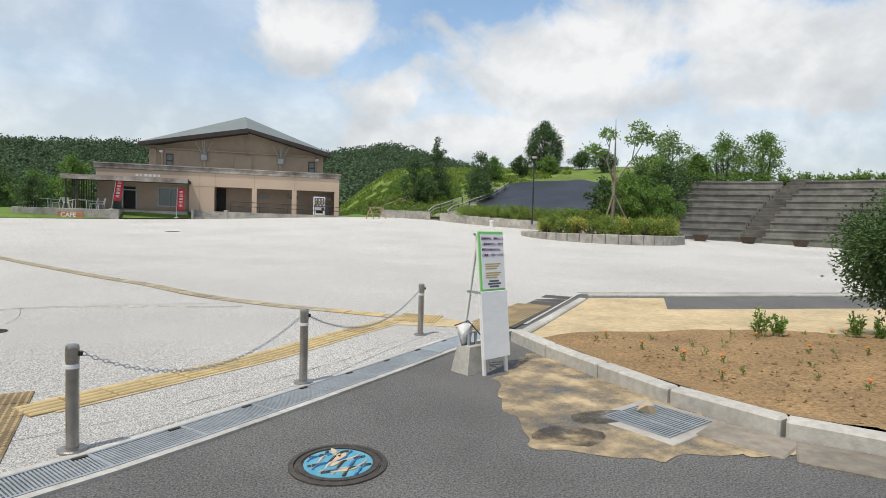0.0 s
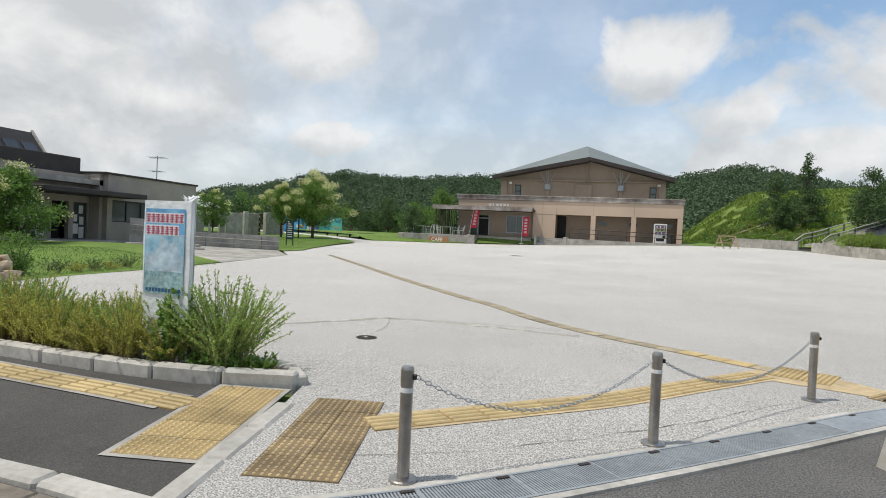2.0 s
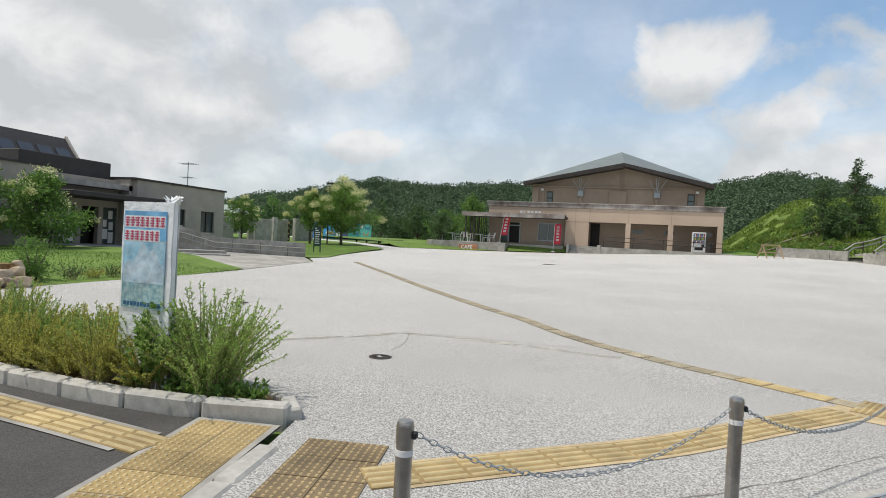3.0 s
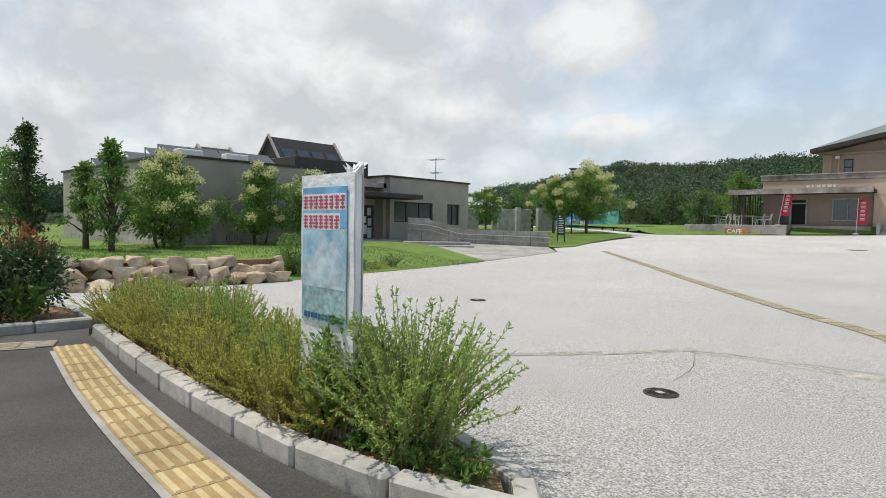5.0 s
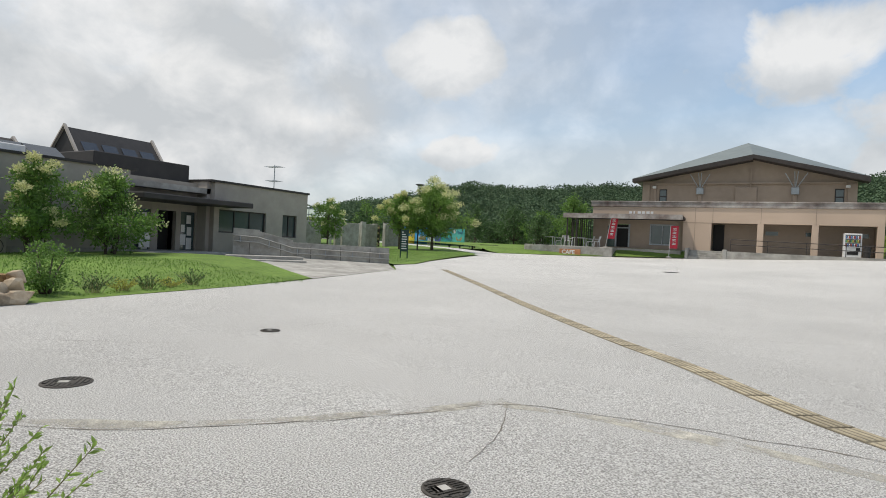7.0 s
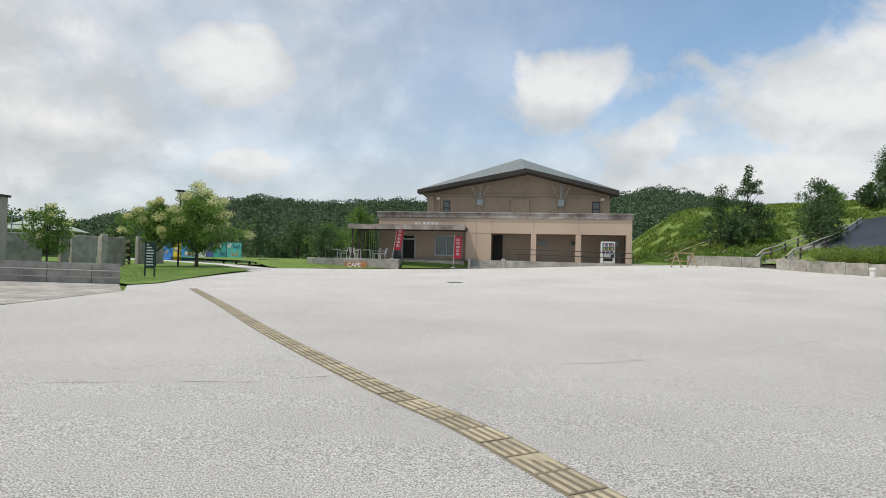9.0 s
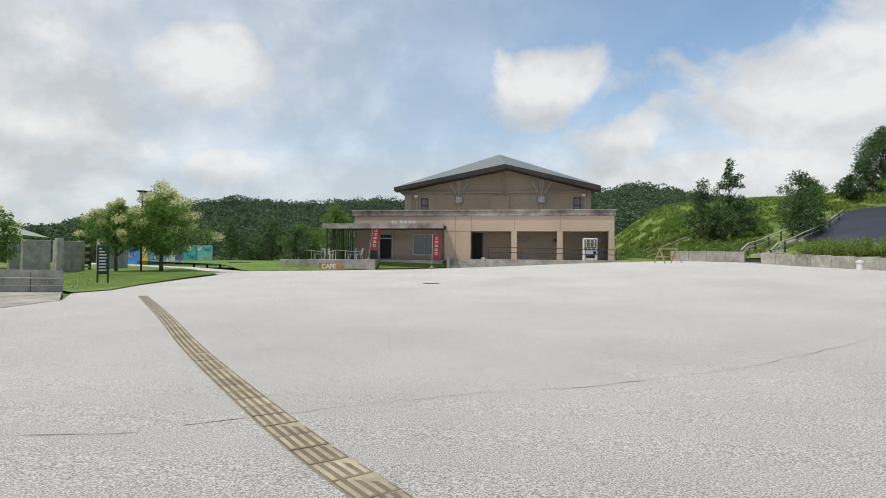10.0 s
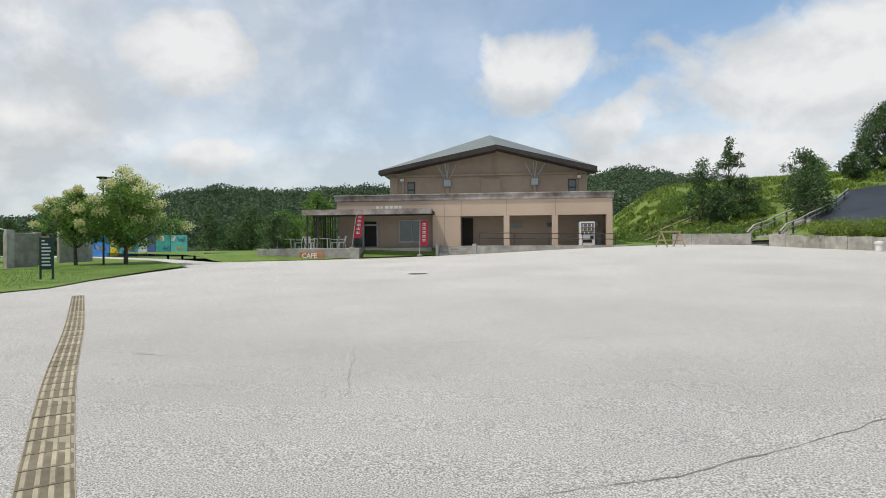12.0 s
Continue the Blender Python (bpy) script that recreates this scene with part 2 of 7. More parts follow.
# ---- mesh building ----
class Shape:
    """Collects vertices and faces of one mesh."""

    def __init__(self):
        self.v, self.f = [], []

    def add(self, verts, faces):
        n = len(self.v)
        self.v += [tuple(p) for p in verts]
        self.f += [tuple(i + n for i in q) for q in faces]
        return self

    def box(self, x0, x1, y0, y1, z0, z1, m=None, c=0.0):
        """A box with chamfer c on all its edges."""
        lo, hi = (x0, y0, z0), (x1, y1, z1)
        if c <= 0:
            vs = [Vector((x, y, z)) for x in (x0, x1) for y in (y0, y1) for z in (z0, z1)]
            fs = [(0, 1, 3, 2), (4, 6, 7, 5), (0, 4, 5, 1), (2, 3, 7, 6), (0, 2, 6, 4), (1, 5, 7, 3)]
        else:
            vs, idx = [], {}
            for sx in (0, 1):
                for sy in (0, 1):
                    for sz in (0, 1):
                        s = (sx, sy, sz)
                        for ax in range(3):
                            p = [(hi[k] if s[k] else lo[k]) if k == ax else (hi[k] - c if s[k] else lo[k] + c) for k in range(3)]
                            idx[s, ax] = len(vs)
                            vs.append(Vector(p))
            fs = []
            for ax in range(3):
                u, w = (ax + 1) % 3, (ax + 2) % 3
                for side in (0, 1):
                    ring = []
                    for a, b in ((0, 0), (1, 0), (1, 1), (0, 1)):
                        s = [0, 0, 0]
                        s[ax], s[u], s[w] = side, a, b
                        ring.append(idx[tuple(s), ax])
                    fs.append(tuple(ring if side else ring[::-1]))
                for a, b in ((0, 0), (1, 0), (1, 1), (0, 1)):
                    s0, s1 = [0, 0, 0], [0, 0, 0]
                    s0[u], s0[w], s1[u], s1[w], s1[ax] = a, b, a, b, 1
                    q = [idx[tuple(s0), u], idx[tuple(s1), u], idx[tuple(s1), w], idx[tuple(s0), w]]
                    fs.append(tuple(q if a == b else q[::-1]))
            for sx in (0, 1):
                for sy in (0, 1):
                    for sz in (0, 1):
                        q = [idx[(sx, sy, sz), k] for k in range(3)]
                        fs.append(tuple(q if (sx + sy + sz) % 2 else q[::-1]))
        if m is not None:
            vs = [m @ p for p in vs]
        return self.add(vs, fs)

    def tube(self, pts, radii, n=8, caps=True):
        pts = [Vector(p) for p in pts]
        if isinstance(radii, (int, float)):
            radii = [radii] * len(pts)
        vs, fs = [], []
        for i, p in enumerate(pts):
            d = (pts[min(i + 1, len(pts) - 1)] - pts[max(i - 1, 0)]).normalized()
            a = d.orthogonal().normalized() if i == 0 else (a - d * a.dot(d)).normalized()
            b = d.cross(a)
            for k in range(n):
                g = 2 * math.pi * k / n
                vs.append(p + (a * math.cos(g) + b * math.sin(g)) * radii[i])
        for i in range(len(pts) - 1):
            for k in range(n):
                fs.append((i * n + k, i * n + (k + 1) % n, (i + 1) * n + (k + 1) % n, (i + 1) * n + k))
        if caps:
            fs.append(tuple(range(n))[::-1])
            fs.append(tuple(range((len(pts) - 1) * n, len(pts) * n)))
        return self.add(vs, fs)

    def lathe(self, prof, n=24, at=(0, 0, 0)):
        """Rings of (radius, height) round the upright axis at the given place."""
        vs = [(at[0] + r * math.cos(2 * math.pi * k / n), at[1] + r * math.sin(2 * math.pi * k / n), at[2] + z) for r, z in prof for k in range(n)]
        fs = [(i * n + k, i * n + (k + 1) % n, (i + 1) * n + (k + 1) % n, (i + 1) * n + k) for i in range(len(prof) - 1) for k in range(n)]
        fs += [tuple(range(n))[::-1], tuple(range((len(prof) - 1) * n, len(prof) * n))]
        return self.add(vs, fs)

    def prism(self, poly, z0, z1):
        n = len(poly)
        vs = [(x, y, z0) for x, y in poly] + [(x, y, z1) for x, y in poly]
        fs = [(i, (i + 1) % n, n + (i + 1) % n, n + i) for i in range(n)] + [tuple(range(n))[::-1], tuple(range(n, 2 * n))]
        return self.add(vs, fs)

    def extrude_x(self, prof, x0, x1):
        """A profile of (y, z) points drawn along x."""
        n = len(prof)
        vs = [(x0, y, z) for y, z in prof] + [(x1, y, z) for y, z in prof]
        fs = [(i, (i + 1) % n, n + (i + 1) % n, n + i) for i in range(n)] + [tuple(range(n))[::-1], tuple(range(n, 2 * n))]
        return self.add(vs, fs)


def part(name, sh, material, parent=None, label="", smooth=False):
    """One mesh object under a thing or a part."""
    me = bpy.data.meshes.new(name)
    me.from_pydata(sh.v, [], sh.f)
    me.validate()
    bm = bmesh.new()
    bm.from_mesh(me)
    bmesh.ops.recalc_face_normals(bm, faces=bm.faces)
    bm.to_mesh(me)
    bm.free()
    me.materials.append(material)
    if smooth:
        me.polygons.foreach_set("use_smooth", [True] * len(me.polygons))
    ob = new(name, me)
    if parent is not None:
        ob.parent = parent
    if label:
        ob["label"] = label
    return ob


def thing(name, label, category, at=(0, 0, 0), rz=0.0, group=""):
    ob = new(name)
    ob.matrix_basis = pose(*at, 0, 0, rz)
    return tagged(ob, label, category, group)


def solo(name, sh, material, label, category, at=(0, 0, 0), rz=0.0, group="", kind="", smooth=False):
    ob = part(name, sh, material, smooth=smooth)
    ob.matrix_basis = pose(*at, 0, 0, rz)
    return tagged(ob, label, category, group, kind)


def S():
    return Shape()


# ---- the lie of the land ----
def gz(x, y):
    """Height of the plaza: level by the road, rising towards the hall and the hillside."""
    a = min((y - 9) / 2.0, 27.0)
    s = math.log1p(math.exp(a)) * 2 / 40 if a < 20 else a * 2 / 40
    return 0.3 * s + 0.45 * s * s + 0.75 * s * s * (0.5 + 0.5 * math.tanh(x / 10))


def sheet(name, poly, height, material, step, label, category="", kind="structure"):
    """A surface over a plan outline, following a height function, with inner points on a grid."""
    from mathutils.geometry import delaunay_2d_cdt
    edge = []
    for (xa, ya), (xb, yb) in zip(poly, poly[1:] + poly[:1]):
        n = max(1, int(math.hypot(xb - xa, yb - ya) / step))
        edge += [Vector((xa + (xb - xa) * i / n, ya + (yb - ya) * i / n)) for i in range(n)]
    xs, ys = [p[0] for p in poly], [p[1] for p in poly]
    pts, ne = list(edge), len(edge)
    gx = np.arange(min(xs) + step / 2, max(xs), step)
    gy = np.arange(min(ys) + step / 2, max(ys), step)
    px, py = np.array(poly).T
    for x in gx:
        for y in gy:
            inside = False
            for i in range(len(poly)):
                j = i - 1
                if (py[i] > y) != (py[j] > y) and x < (px[j] - px[i]) * (y - py[i]) / (py[j] - py[i]) + px[i]:
                    inside = not inside
            if inside:
                pts.append(Vector((x, y)))
    vs, _, fs, *_ = delaunay_2d_cdt(pts, [], [list(range(ne))], 1, 0.01)
    sh = S()
    sh.add([(p.x, p.y, height(p.x, p.y)) for p in vs], [tuple(f) for f in fs])
    ob = part(name, sh, material, smooth=True)
    return tagged(ob, label, category or "ground", "", kind)


def bez(pts, n=12):
    """A smooth line through plan points (Catmull-Rom)."""
    p = [Vector(q) for q in pts]
    p = [2 * p[0] - p[1]] + p + [2 * p[-1] - p[-2]]
    out = []
    for i in range(1, len(p) - 2):
        for k in range(n):
            t = k / n
            out.append(0.5 * (2 * p[i] + (p[i + 1] - p[i - 1]) * t + (2 * p[i - 1] - 5 * p[i] + 4 * p[i + 1] - p[i + 2]) * t * t + (3 * p[i] - p[i - 1] - 3 * p[i + 1] + p[i + 2]) * t ** 3))
    return out + [p[-2]]


def resample(line, step):
    """Points at even steps along a line, with their headings."""
    out, carry = [], 0.0
    for a, b in zip(line, line[1:]):
        d = (b - a).length
        while carry < d:
            out.append((a.lerp(b, carry / d), math.atan2((b - a).y, (b - a).x)))
            carry += step
        carry -= d
    return out


def smooth01(t):
    t = min(1.0, max(0.0, t))
    return t * t * (3 - 2 * t)



# ---- the setting ----
GRATE = bez([(-2.42, 4.42), (-1.68, 4.9), (-1.03, 5.43), (-0.25, 6.13), (0.84, 7.14), (1.95, 8.2), (2.75, 8.85)])
KERB_R = bez([(2.78, 8.1), (2.75, 7.5), (2.90, 6.2), (3.14, 4.9), (3.78, 3.85), (5.3, 2.95), (8.5, 2.2), (14.0, 1.7), (30.0, 1.2)])
AMPH = [(25.0, 38.0), (28.5, 36.2), (32.5, 34.4), (36.0, 30.0), (39.0, 24.0), (41.0, 16.0)]
HILLWALL = [(9.6, 54.3), (11.8, 53.2), (13.9, 51.8), (15.5, 48.2), (18.0, 44.6), (21.5, 40.8), (25.0, 38.0)]


def far_flat(x, y):
    return gz(max(-60, min(45, x)), min(y, 58)) - 0.07


gsh = S()
ax_x = [-2400, -900, -400, -200, -120] + list(range(-80, 81, 4)) + [120, 200, 400, 900, 2400]
ax_y = [-2400, -900, -300, -100, -40] + list(range(-20, 101, 4)) + [140, 200, 400, 900, 2400]
gsh.add([(x, y, far_flat(x, y)) for x in ax_x for y in ax_y],
        [(i * len(ax_y) + j, (i + 1) * len(ax_y) + j, (i + 1) * len(ax_y) + j + 1, i * len(ax_y) + j + 1) for i in range(len(ax_x) - 1) for j in range(len(ax_y) - 1)])
tagged(part("ground", gsh, M_GRASS, smooth=True), "rough green grassland around the plaza", "ground", "", "structure")

plaza_edge = [tuple(p) for p in GRATE] + [(3.4, 8.95), (6.05, 12.05), (12.6, 11.6), (24, 10.8), (41.0, 8.8)] + AMPH[::-1] + HILLWALL[::-1][1:] + [
     (5.9, 54.4), (-6.6, 54.3), (-12.5, 53.2), (-18.6, 51.6), (-20.6, 50.8), (-19.7, 44.9), (-19.0, 40.0), (-17.8, 34.4), (-16.7, 31.0), (-16.9, 29.3),
    (-15.0, 26.6), (-13.85, 20.2), (-13.35, 16.9), (-13.15, 13.5), (-12.85, 11.4), (-13.15, 9.2), (-13.7, 7.4), (-15.2, 4.3), (-17, 0.5), (-14.0, 0.5), (-13.0, 4.6), (-11.8, 7.2), (-9.8, 7.6), (-6.0, 7.75), (-4.3, 7.4), (-3.3, 7.05), (-3.0, 6.7)]
sheet("pavement", plaza_edge, lambda x, y: gz(x, y), M_PLAZA, 1.5, "pale exposed-aggregate paving of a wide plaza", "pavement")
road_edge = [(-60, -40), (60, -40), (60, 1.0)] + [tuple(p) for p in KERB_R[::-1]] + [(2.75, 8.8)] + [(p.x + 0.26, p.y - 0.3) for p in GRATE[::-1]] + [(-2.36, 4.46), (-2.5, 4.4), (-4.1, 4.4), (-12.0, 3.8), (-60, -6)]
sheet("road", road_edge, lambda x, y: -0.012, M_ASPH, 4.0, "dark grey worn asphalt road", "road")
walk_edge = [(-2.6, 4.42), (-3.02, 6.6), (-3.9, 6.4), (-4.8, 6.36), (-6.6, 6.46), (-9.2, 6.76), (-9.68, 6.9), (-9.8, 5.4), (-9.9, 4.0), (-4.1, 4.5)]
sheet("sidewalk", walk_edge, lambda x, y: 0.004, M_ASPH2, 1.0, "smooth dark asphalt sidewalk", "pavement")
apron = [(2.8, 8.05), (3.2, 8.95), (5.9, 12.1), (12.6, 11.6), (24.0, 10.65), (41.0, 8.65), (60, 6.0), (60, 1.1), (30.0, 1.4)] + [(9.5, 6.2), (6.0, 7.35), (3.6, 7.75)]
sheet("side_road", apron, lambda x, y: gz(x, y) - 0.012, M_ASPH, 2.0, "asphalt side road with washed sand", "road")
sand = [(2.95, 8.1), (3.6, 8.8), (6.0, 11.55), (7.7, 11.4), (6.7, 10.0), (12.0, 9.6), (20.0, 8.2), (24.0, 6.0), (16, 5.2), (9.5, 6.25), (6.0, 7.4), (3.7, 7.8)]
sheet("sand_wash", sand, lambda x, y: gz(x, y) - 0.006, M_SAND, 1.2, "yellow sand washed over the side road", "sand")
soil = [(2.95, 7.55)] + [(p.x + 0.17, p.y + 0.05) for p in KERB_R[12:88:2]] + [(30, 1.5), (9.5, 6.25), (6.0, 7.4), (3.7, 7.8)]


def soil_z(x, y):
    return 0.10 + 0.045 * noise.noise((x * 1.5, y * 1.5, 0)) + 0.02 * noise.noise((x * 6, y * 6, 3)) + 0.05 * smooth01((x - 3) / 3)


sheet("soil_bed", soil, soil_z, M_SOIL, 0.22, "dry brown soil of a planting bed", "soil")


def lawn_z(x, y):
    base = max(gz(x, y), 0.0)
    return base + 0.34 * max(smooth01((-13.0 - x) / 6.0), 1.2 * smooth01((10.9 - y) / 1.0)) * (1 - 0.35 * smooth01((-20 - x) / 12)) + 0.05 * smooth01((y - 17) / 5) * smooth01((-15 - x) / 6) + 0.03 * noise.noise((x * 0.4, y * 0.4, 1))


lawn1 = [(-12.85, 11.5), (-13.2, 13.5), (-13.4, 16.9), (-13.9, 20.1), (-17.2, 21.5), (-20.5, 22.2), (-24.3, 21.2), (-24.3, 13.9), (-39, 13.9), (-60, 30), (-80, 30), (-80, -6), (-17.2, -1.0), (-15.5, 4.4), (-14.0, 7.4), (-13.45, 9.2), (-13.15, 11.3)]
sheet("lawn", lawn1, lawn_z, M_GRASS, 1.2, "mown green lawn sloping up to the building", "lawn")
lawn2 = [(-16.95, 29.4), (-16.75, 31.0), (-17.85, 34.4), (-19.05, 40.0), (-19.75, 44.8), (-26.0, 51.6), (-36, 58.0), (-60, 62), (-60, 34), (-24.5, 34), (-20, 31.6)]
sheet("lawn", lawn2, lambda x, y: gz(x, y) + 0.03 + 0.12 * smooth01((-17 - x) / 5), M_GRASS, 1.5, "green lawn with a direction sign and flowering tree", "lawn")
def bank_z(x, y):
    return gz(x, y) + 0.02 + (0.42 + 0.22 * smooth01((x + 13.5) / 1.5)) * smooth01((y - 51.7 - 0.2 * (x + 18)) / 2.5)


lawn3 = [(-6.7, 54.4), (-12.5, 53.3), (-18.6, 51.7), (-20.6, 50.9), (-24.5, 53.4), (-36.0, 60.5), (-36, 66), (-16.5, 66), (-16.5, 55.8), (-6.7, 55.8)]
sheet("lawn", lawn3, bank_z, M_GRASS, 1.5, "green grass bank below the cafe terrace", "lawn")
lawn4 = [(6.0, 54.5), (9.4, 54.35), (9.6, 55.0), (8.0, 58.0), (6.0, 58.0)]
sheet("lawn", lawn4, lambda x, y: gz(x, y) + 0.02, M_GRASS, 1.5, "strip of grass beside the hall", "lawn")
pathp = [(-19.72, 44.95), (-20.6, 50.75), (-24.5, 53.3), (-36.0, 60.4), (-48, 66), (-50, 63.0), (-36.1, 58.1), (-26.1, 51.7)]
sheet("footpath", pathp, lambda x, y: gz(x, y) + 0.1 * smooth01((-21 - x) / 6), M_PLAZA, 1.5, "pale paved footpath leading off the plaza", "path")
rampf = [(-13.9, 20.2), (-15.0, 26.5), (-17.0, 29.0), (-22.4, 24.7), (-22.6, 23.0), (-20.5, 22.3), (-17.2, 21.6)]
sheet("forecourt", rampf, lambda x, y: gz(x, y) + 0.006 + 0.24 * smooth01((-15 - x) / 7), M_CONC, 1.0, "grey concrete forecourt of the low building", "pavement")


# ---- the hall ----
FY, FL = 55.9, 1.84          # front wall and floor level
hall = thing("hall", "large beige hall with a grey-green pitched roof and arcaded front", "building", (0, 0, 0))
# cafe wall with a doorway and a window cut out
cw = S()
for x0, x1, z0, z1 in ((-14.2, -12.3, FL - 0.8, 5.1), (-12.3, -11.2, 3.75, 5.1), (-11.2, -9.5, FL - 0.8, 5.1), (-9.5, -7.65, 3.75, 5.1), (-9.5, -7.65, FL - 0.8, 2.2), (-7.65, -7.0, FL - 0.8, 5.1), (-12.3, -11.2, FL - 0.8, FL)):
    cw.box(x0, x1, FY + 0.35, FY + 0.65, z0, z1)
cw.box(-14.2, -13.9, FY + 0.65, FY + 6, FL - 0.8, 5.1)
part("cafe_wall", cw, M_WALLT, hall, "taupe cafe wall")
fw = S()
for x0, x1, z0, z1 in ((-7.0, -4.95, FL - 0.8, 4.0), (-7.0, 5.95, 4.0, 5.18), (-14.2, -7.0, 4.55, 5.18)):
    fw.box(x0, x1, FY, FY + 0.35, z0, z1)
part("front_wall", fw, M_WALLP, hall, "smooth beige rendered front wall")
for x0 in (-1.8, 1.68, 5.53):
    part("pillar", S().box(x0, x0 + 0.42, FY, FY + 0.4, FL - 0.75, 4.0, None, 0.015), M_WALLP, hall)
cap = S().box(-14.35, 6.05, FY - 0.08, FY + 0.5, 5.18, 5.62, None, 0.03)
cap.box(-14.4, 6.1, FY - 0.13, FY + 0.55, 5.56, 5.66, None, 0.02)
part("parapet", cap, M_CAP, hall, "grey parapet cap streaked with dark stains")
bk = S().box(-4.95, 5.95, FY + 1.9, FY + 2.15, FL - 0.8, 5.1).box(5.65, 5.95, FY + 0.4, FY + 1.9, FL - 0.8, 1.75).box(5.65, 5.95, FY + 1.2, FY + 1.9, 1.75, 5.1)
bk.box(-5.2, -4.95, FY + 0.35, FY + 2.1, FL - 0.8, 5.1)
part("porch_back_wall", bk, M_WALLT, hall)
part("porch_ceiling", S().box(-5.0, 5.95, FY + 0.35, FY + 3.3, 4.02, 4.14), M_WALLT, hall)
part("porch_floor", S().box(-7.0, 5.95, FY - 0.2, FY + 3.4, FL - 0.8, FL - 0.05), M_CONC, hall)
part("lower_roof", S().box(-14.2, 5.95, FY + 0.4, FY + 9, 5.0, 5.3), M_CONC, hall)
for x in (-6.15, -4.9, -1.6, 1.9):
    part("render_joint", S().box(x, x + 0.03, FY - 0.012, FY + 0.01, FL if x < -4.95 else 4.0, 5.18), M_WALLT, hall)
part("render_joint", S().box(-7.0, -4.95, FY - 0.012, FY + 0.01, 3.98, 4.01), M_WALLT, hall)
# door under the porch, small vents, wall lights
part("porch_door", S().box(-4.9, -4.1, FY + 1.8, FY + 1.89, FL, 3.95), M_DARK, hall, "open doorway, its inside shade a near-black panel")
for x in (-1.3, 1.35, 4.4):
    v = part("vent_window", S().box(x, x + 1.0, FY + 1.82, FY + 1.9, 3.15, 3.6), M_WALLT, hall)
    part("pane", S().box(x + 0.08, x + 0.92, FY + 1.79, FY + 1.82, 3.22, 3.53), M_GLASS, v)
# a near-black panel fills the opening in place of the shade indoors
d = part("cafe_door", S().box(-12.2, -11.2, FY + 0.5, FY + 0.6, FL, 3.7), M_DARK, hall, "open cafe door, its inside shade a near-black panel")
part("door_frame", S().box(-12.32, -12.2, FY + 0.28, FY + 0.6, FL, 3.75).box(-11.25, -11.13, FY + 0.28, FY + 0.6, FL, 3.75).box(-12.32, -11.13, FY + 0.28, FY + 0.6, 3.4, 3.5), M_GALV, d)
part("side_light", S().box(-12.95, -12.35, FY + 0.3, FY + 0.345, FL, 3.6), M_GLASS, d)
w = part("cafe_window", S().box(-9.55, -7.6, FY + 0.28, FY + 0.5, 2.1, 2.2).box(-9.55, -9.45, FY + 0.28, FY + 0.5, 2.2, 3.75).box(-7.7, -7.6, FY + 0.28, FY + 0.5, 2.2, 3.75).box(-9.55, -7.6, FY + 0.28, FY + 0.5, 3.7, 3.8).box(-8.6, -8.55, FY + 0.3, FY + 0.5, 2.2, 3.7), M_GALV, hall)
for x in (-9.45, -8.55):
    part("pane", S().box(x, x + 0.85, FY + 0.42, FY + 0.44, 2.2, 3.7), M_GLASS, w)
# flat canopy over the terrace
can = S().box(-16.0, -6.85, FY - 2.4, FY + 0.34, 4.12, 4.38, None, 0.03)
cano = part("canopy", can, M_DARKW, hall, "flat dark terrace canopy")
part("canopy_edge", S().box(-16.05, -6.8, FY - 2.46, FY - 2.41, 4.06, 4.44), M_CAP, cano)
for x in (-15.8, -15.0):
    for y in (FY - 2.2, FY - 0.6):
        part("canopy_post", S().box(x, x + 0.1, y, y + 0.1, FL - 0.3, 4.12), M_DARKW, hall)
# terrace screen of dark bars
scr = S()
for i in range(9):
    scr.box(-15.8 + i * 0.18, -15.74 + i * 0.18, FY - 0.05, FY + 0.02, FL - 0.2, 4.1)
part("terrace_screen", scr, M_DARKW, hall)
part("terrace", S().box(-19.3, -11.9, FY - 2.6, FY + 0.3, 0.5, FL - 0.12, None, 0.03).box(-11.9, -7.0, FY - 0.9, FY + 0.3, 0.5, FL - 0.12), M_CONC, hall, "concrete cafe terrace")
# lettering above the canopy, too far to read
for i, wd in enumerate((0.22, 0.12, 0.25, 0.22, 0.25, 0.2)):
    part("sign_letter", S().box(-11.2 + i * 0.34, -11.2 + i * 0.34 + wd, FY - 0.03, FY - 0.004, 4.62, 4.82), M_WHITE, hall)
# upper hall set back from the front
UY = FY + 4.0
up = S().box(-10.87, 4.77, UY, UY + 0.3, 5.0, 7.75).box(-10.87, -10.57, UY + 0.3, UY + 18, 3.0, 7.75).box(4.47, 4.77, UY + 0.3, UY + 18, 3.0, 7.75).box(-10.87, 4.77, UY + 18, UY + 18.3, 3, 7.75)
part("upper_wall", up, M_WALLT, hall)
gab = S()
gx = [(-10.8, 7.6), (-2.35, 9.55), (4.7, 7.6)]
gab.add([(x, UY + 0.05, z) for x, z in gx] + [(x, UY + 0.25, z) for x, z in gx], [(0, 1, 2), (5, 4, 3), (0, 2, 5, 3), (0, 3, 4, 1), (1, 4, 5, 2)])
part("gable_wall", gab, M_WALLT, hall)
for x0, x1 in ((-10.87, -10.25), (-9.9, -9.72), (-6.35, -6.05), (-3.55, -1.95), (0.55, 0.85), (4.15, 4.77)):
    part("wall_rib", S().box(x0, x1, UY - 0.14, UY - 0.003, 5.2, 7.45 if x1 - x0 < 1 else 7.2, None, 0.02), M_WALLT, hall)
part("tie_beam", S().box(-9.9, 4.0, UY - 0.2, UY - 0.003, 7.44, 7.58, None, 0.02), M_WALLT, hall)
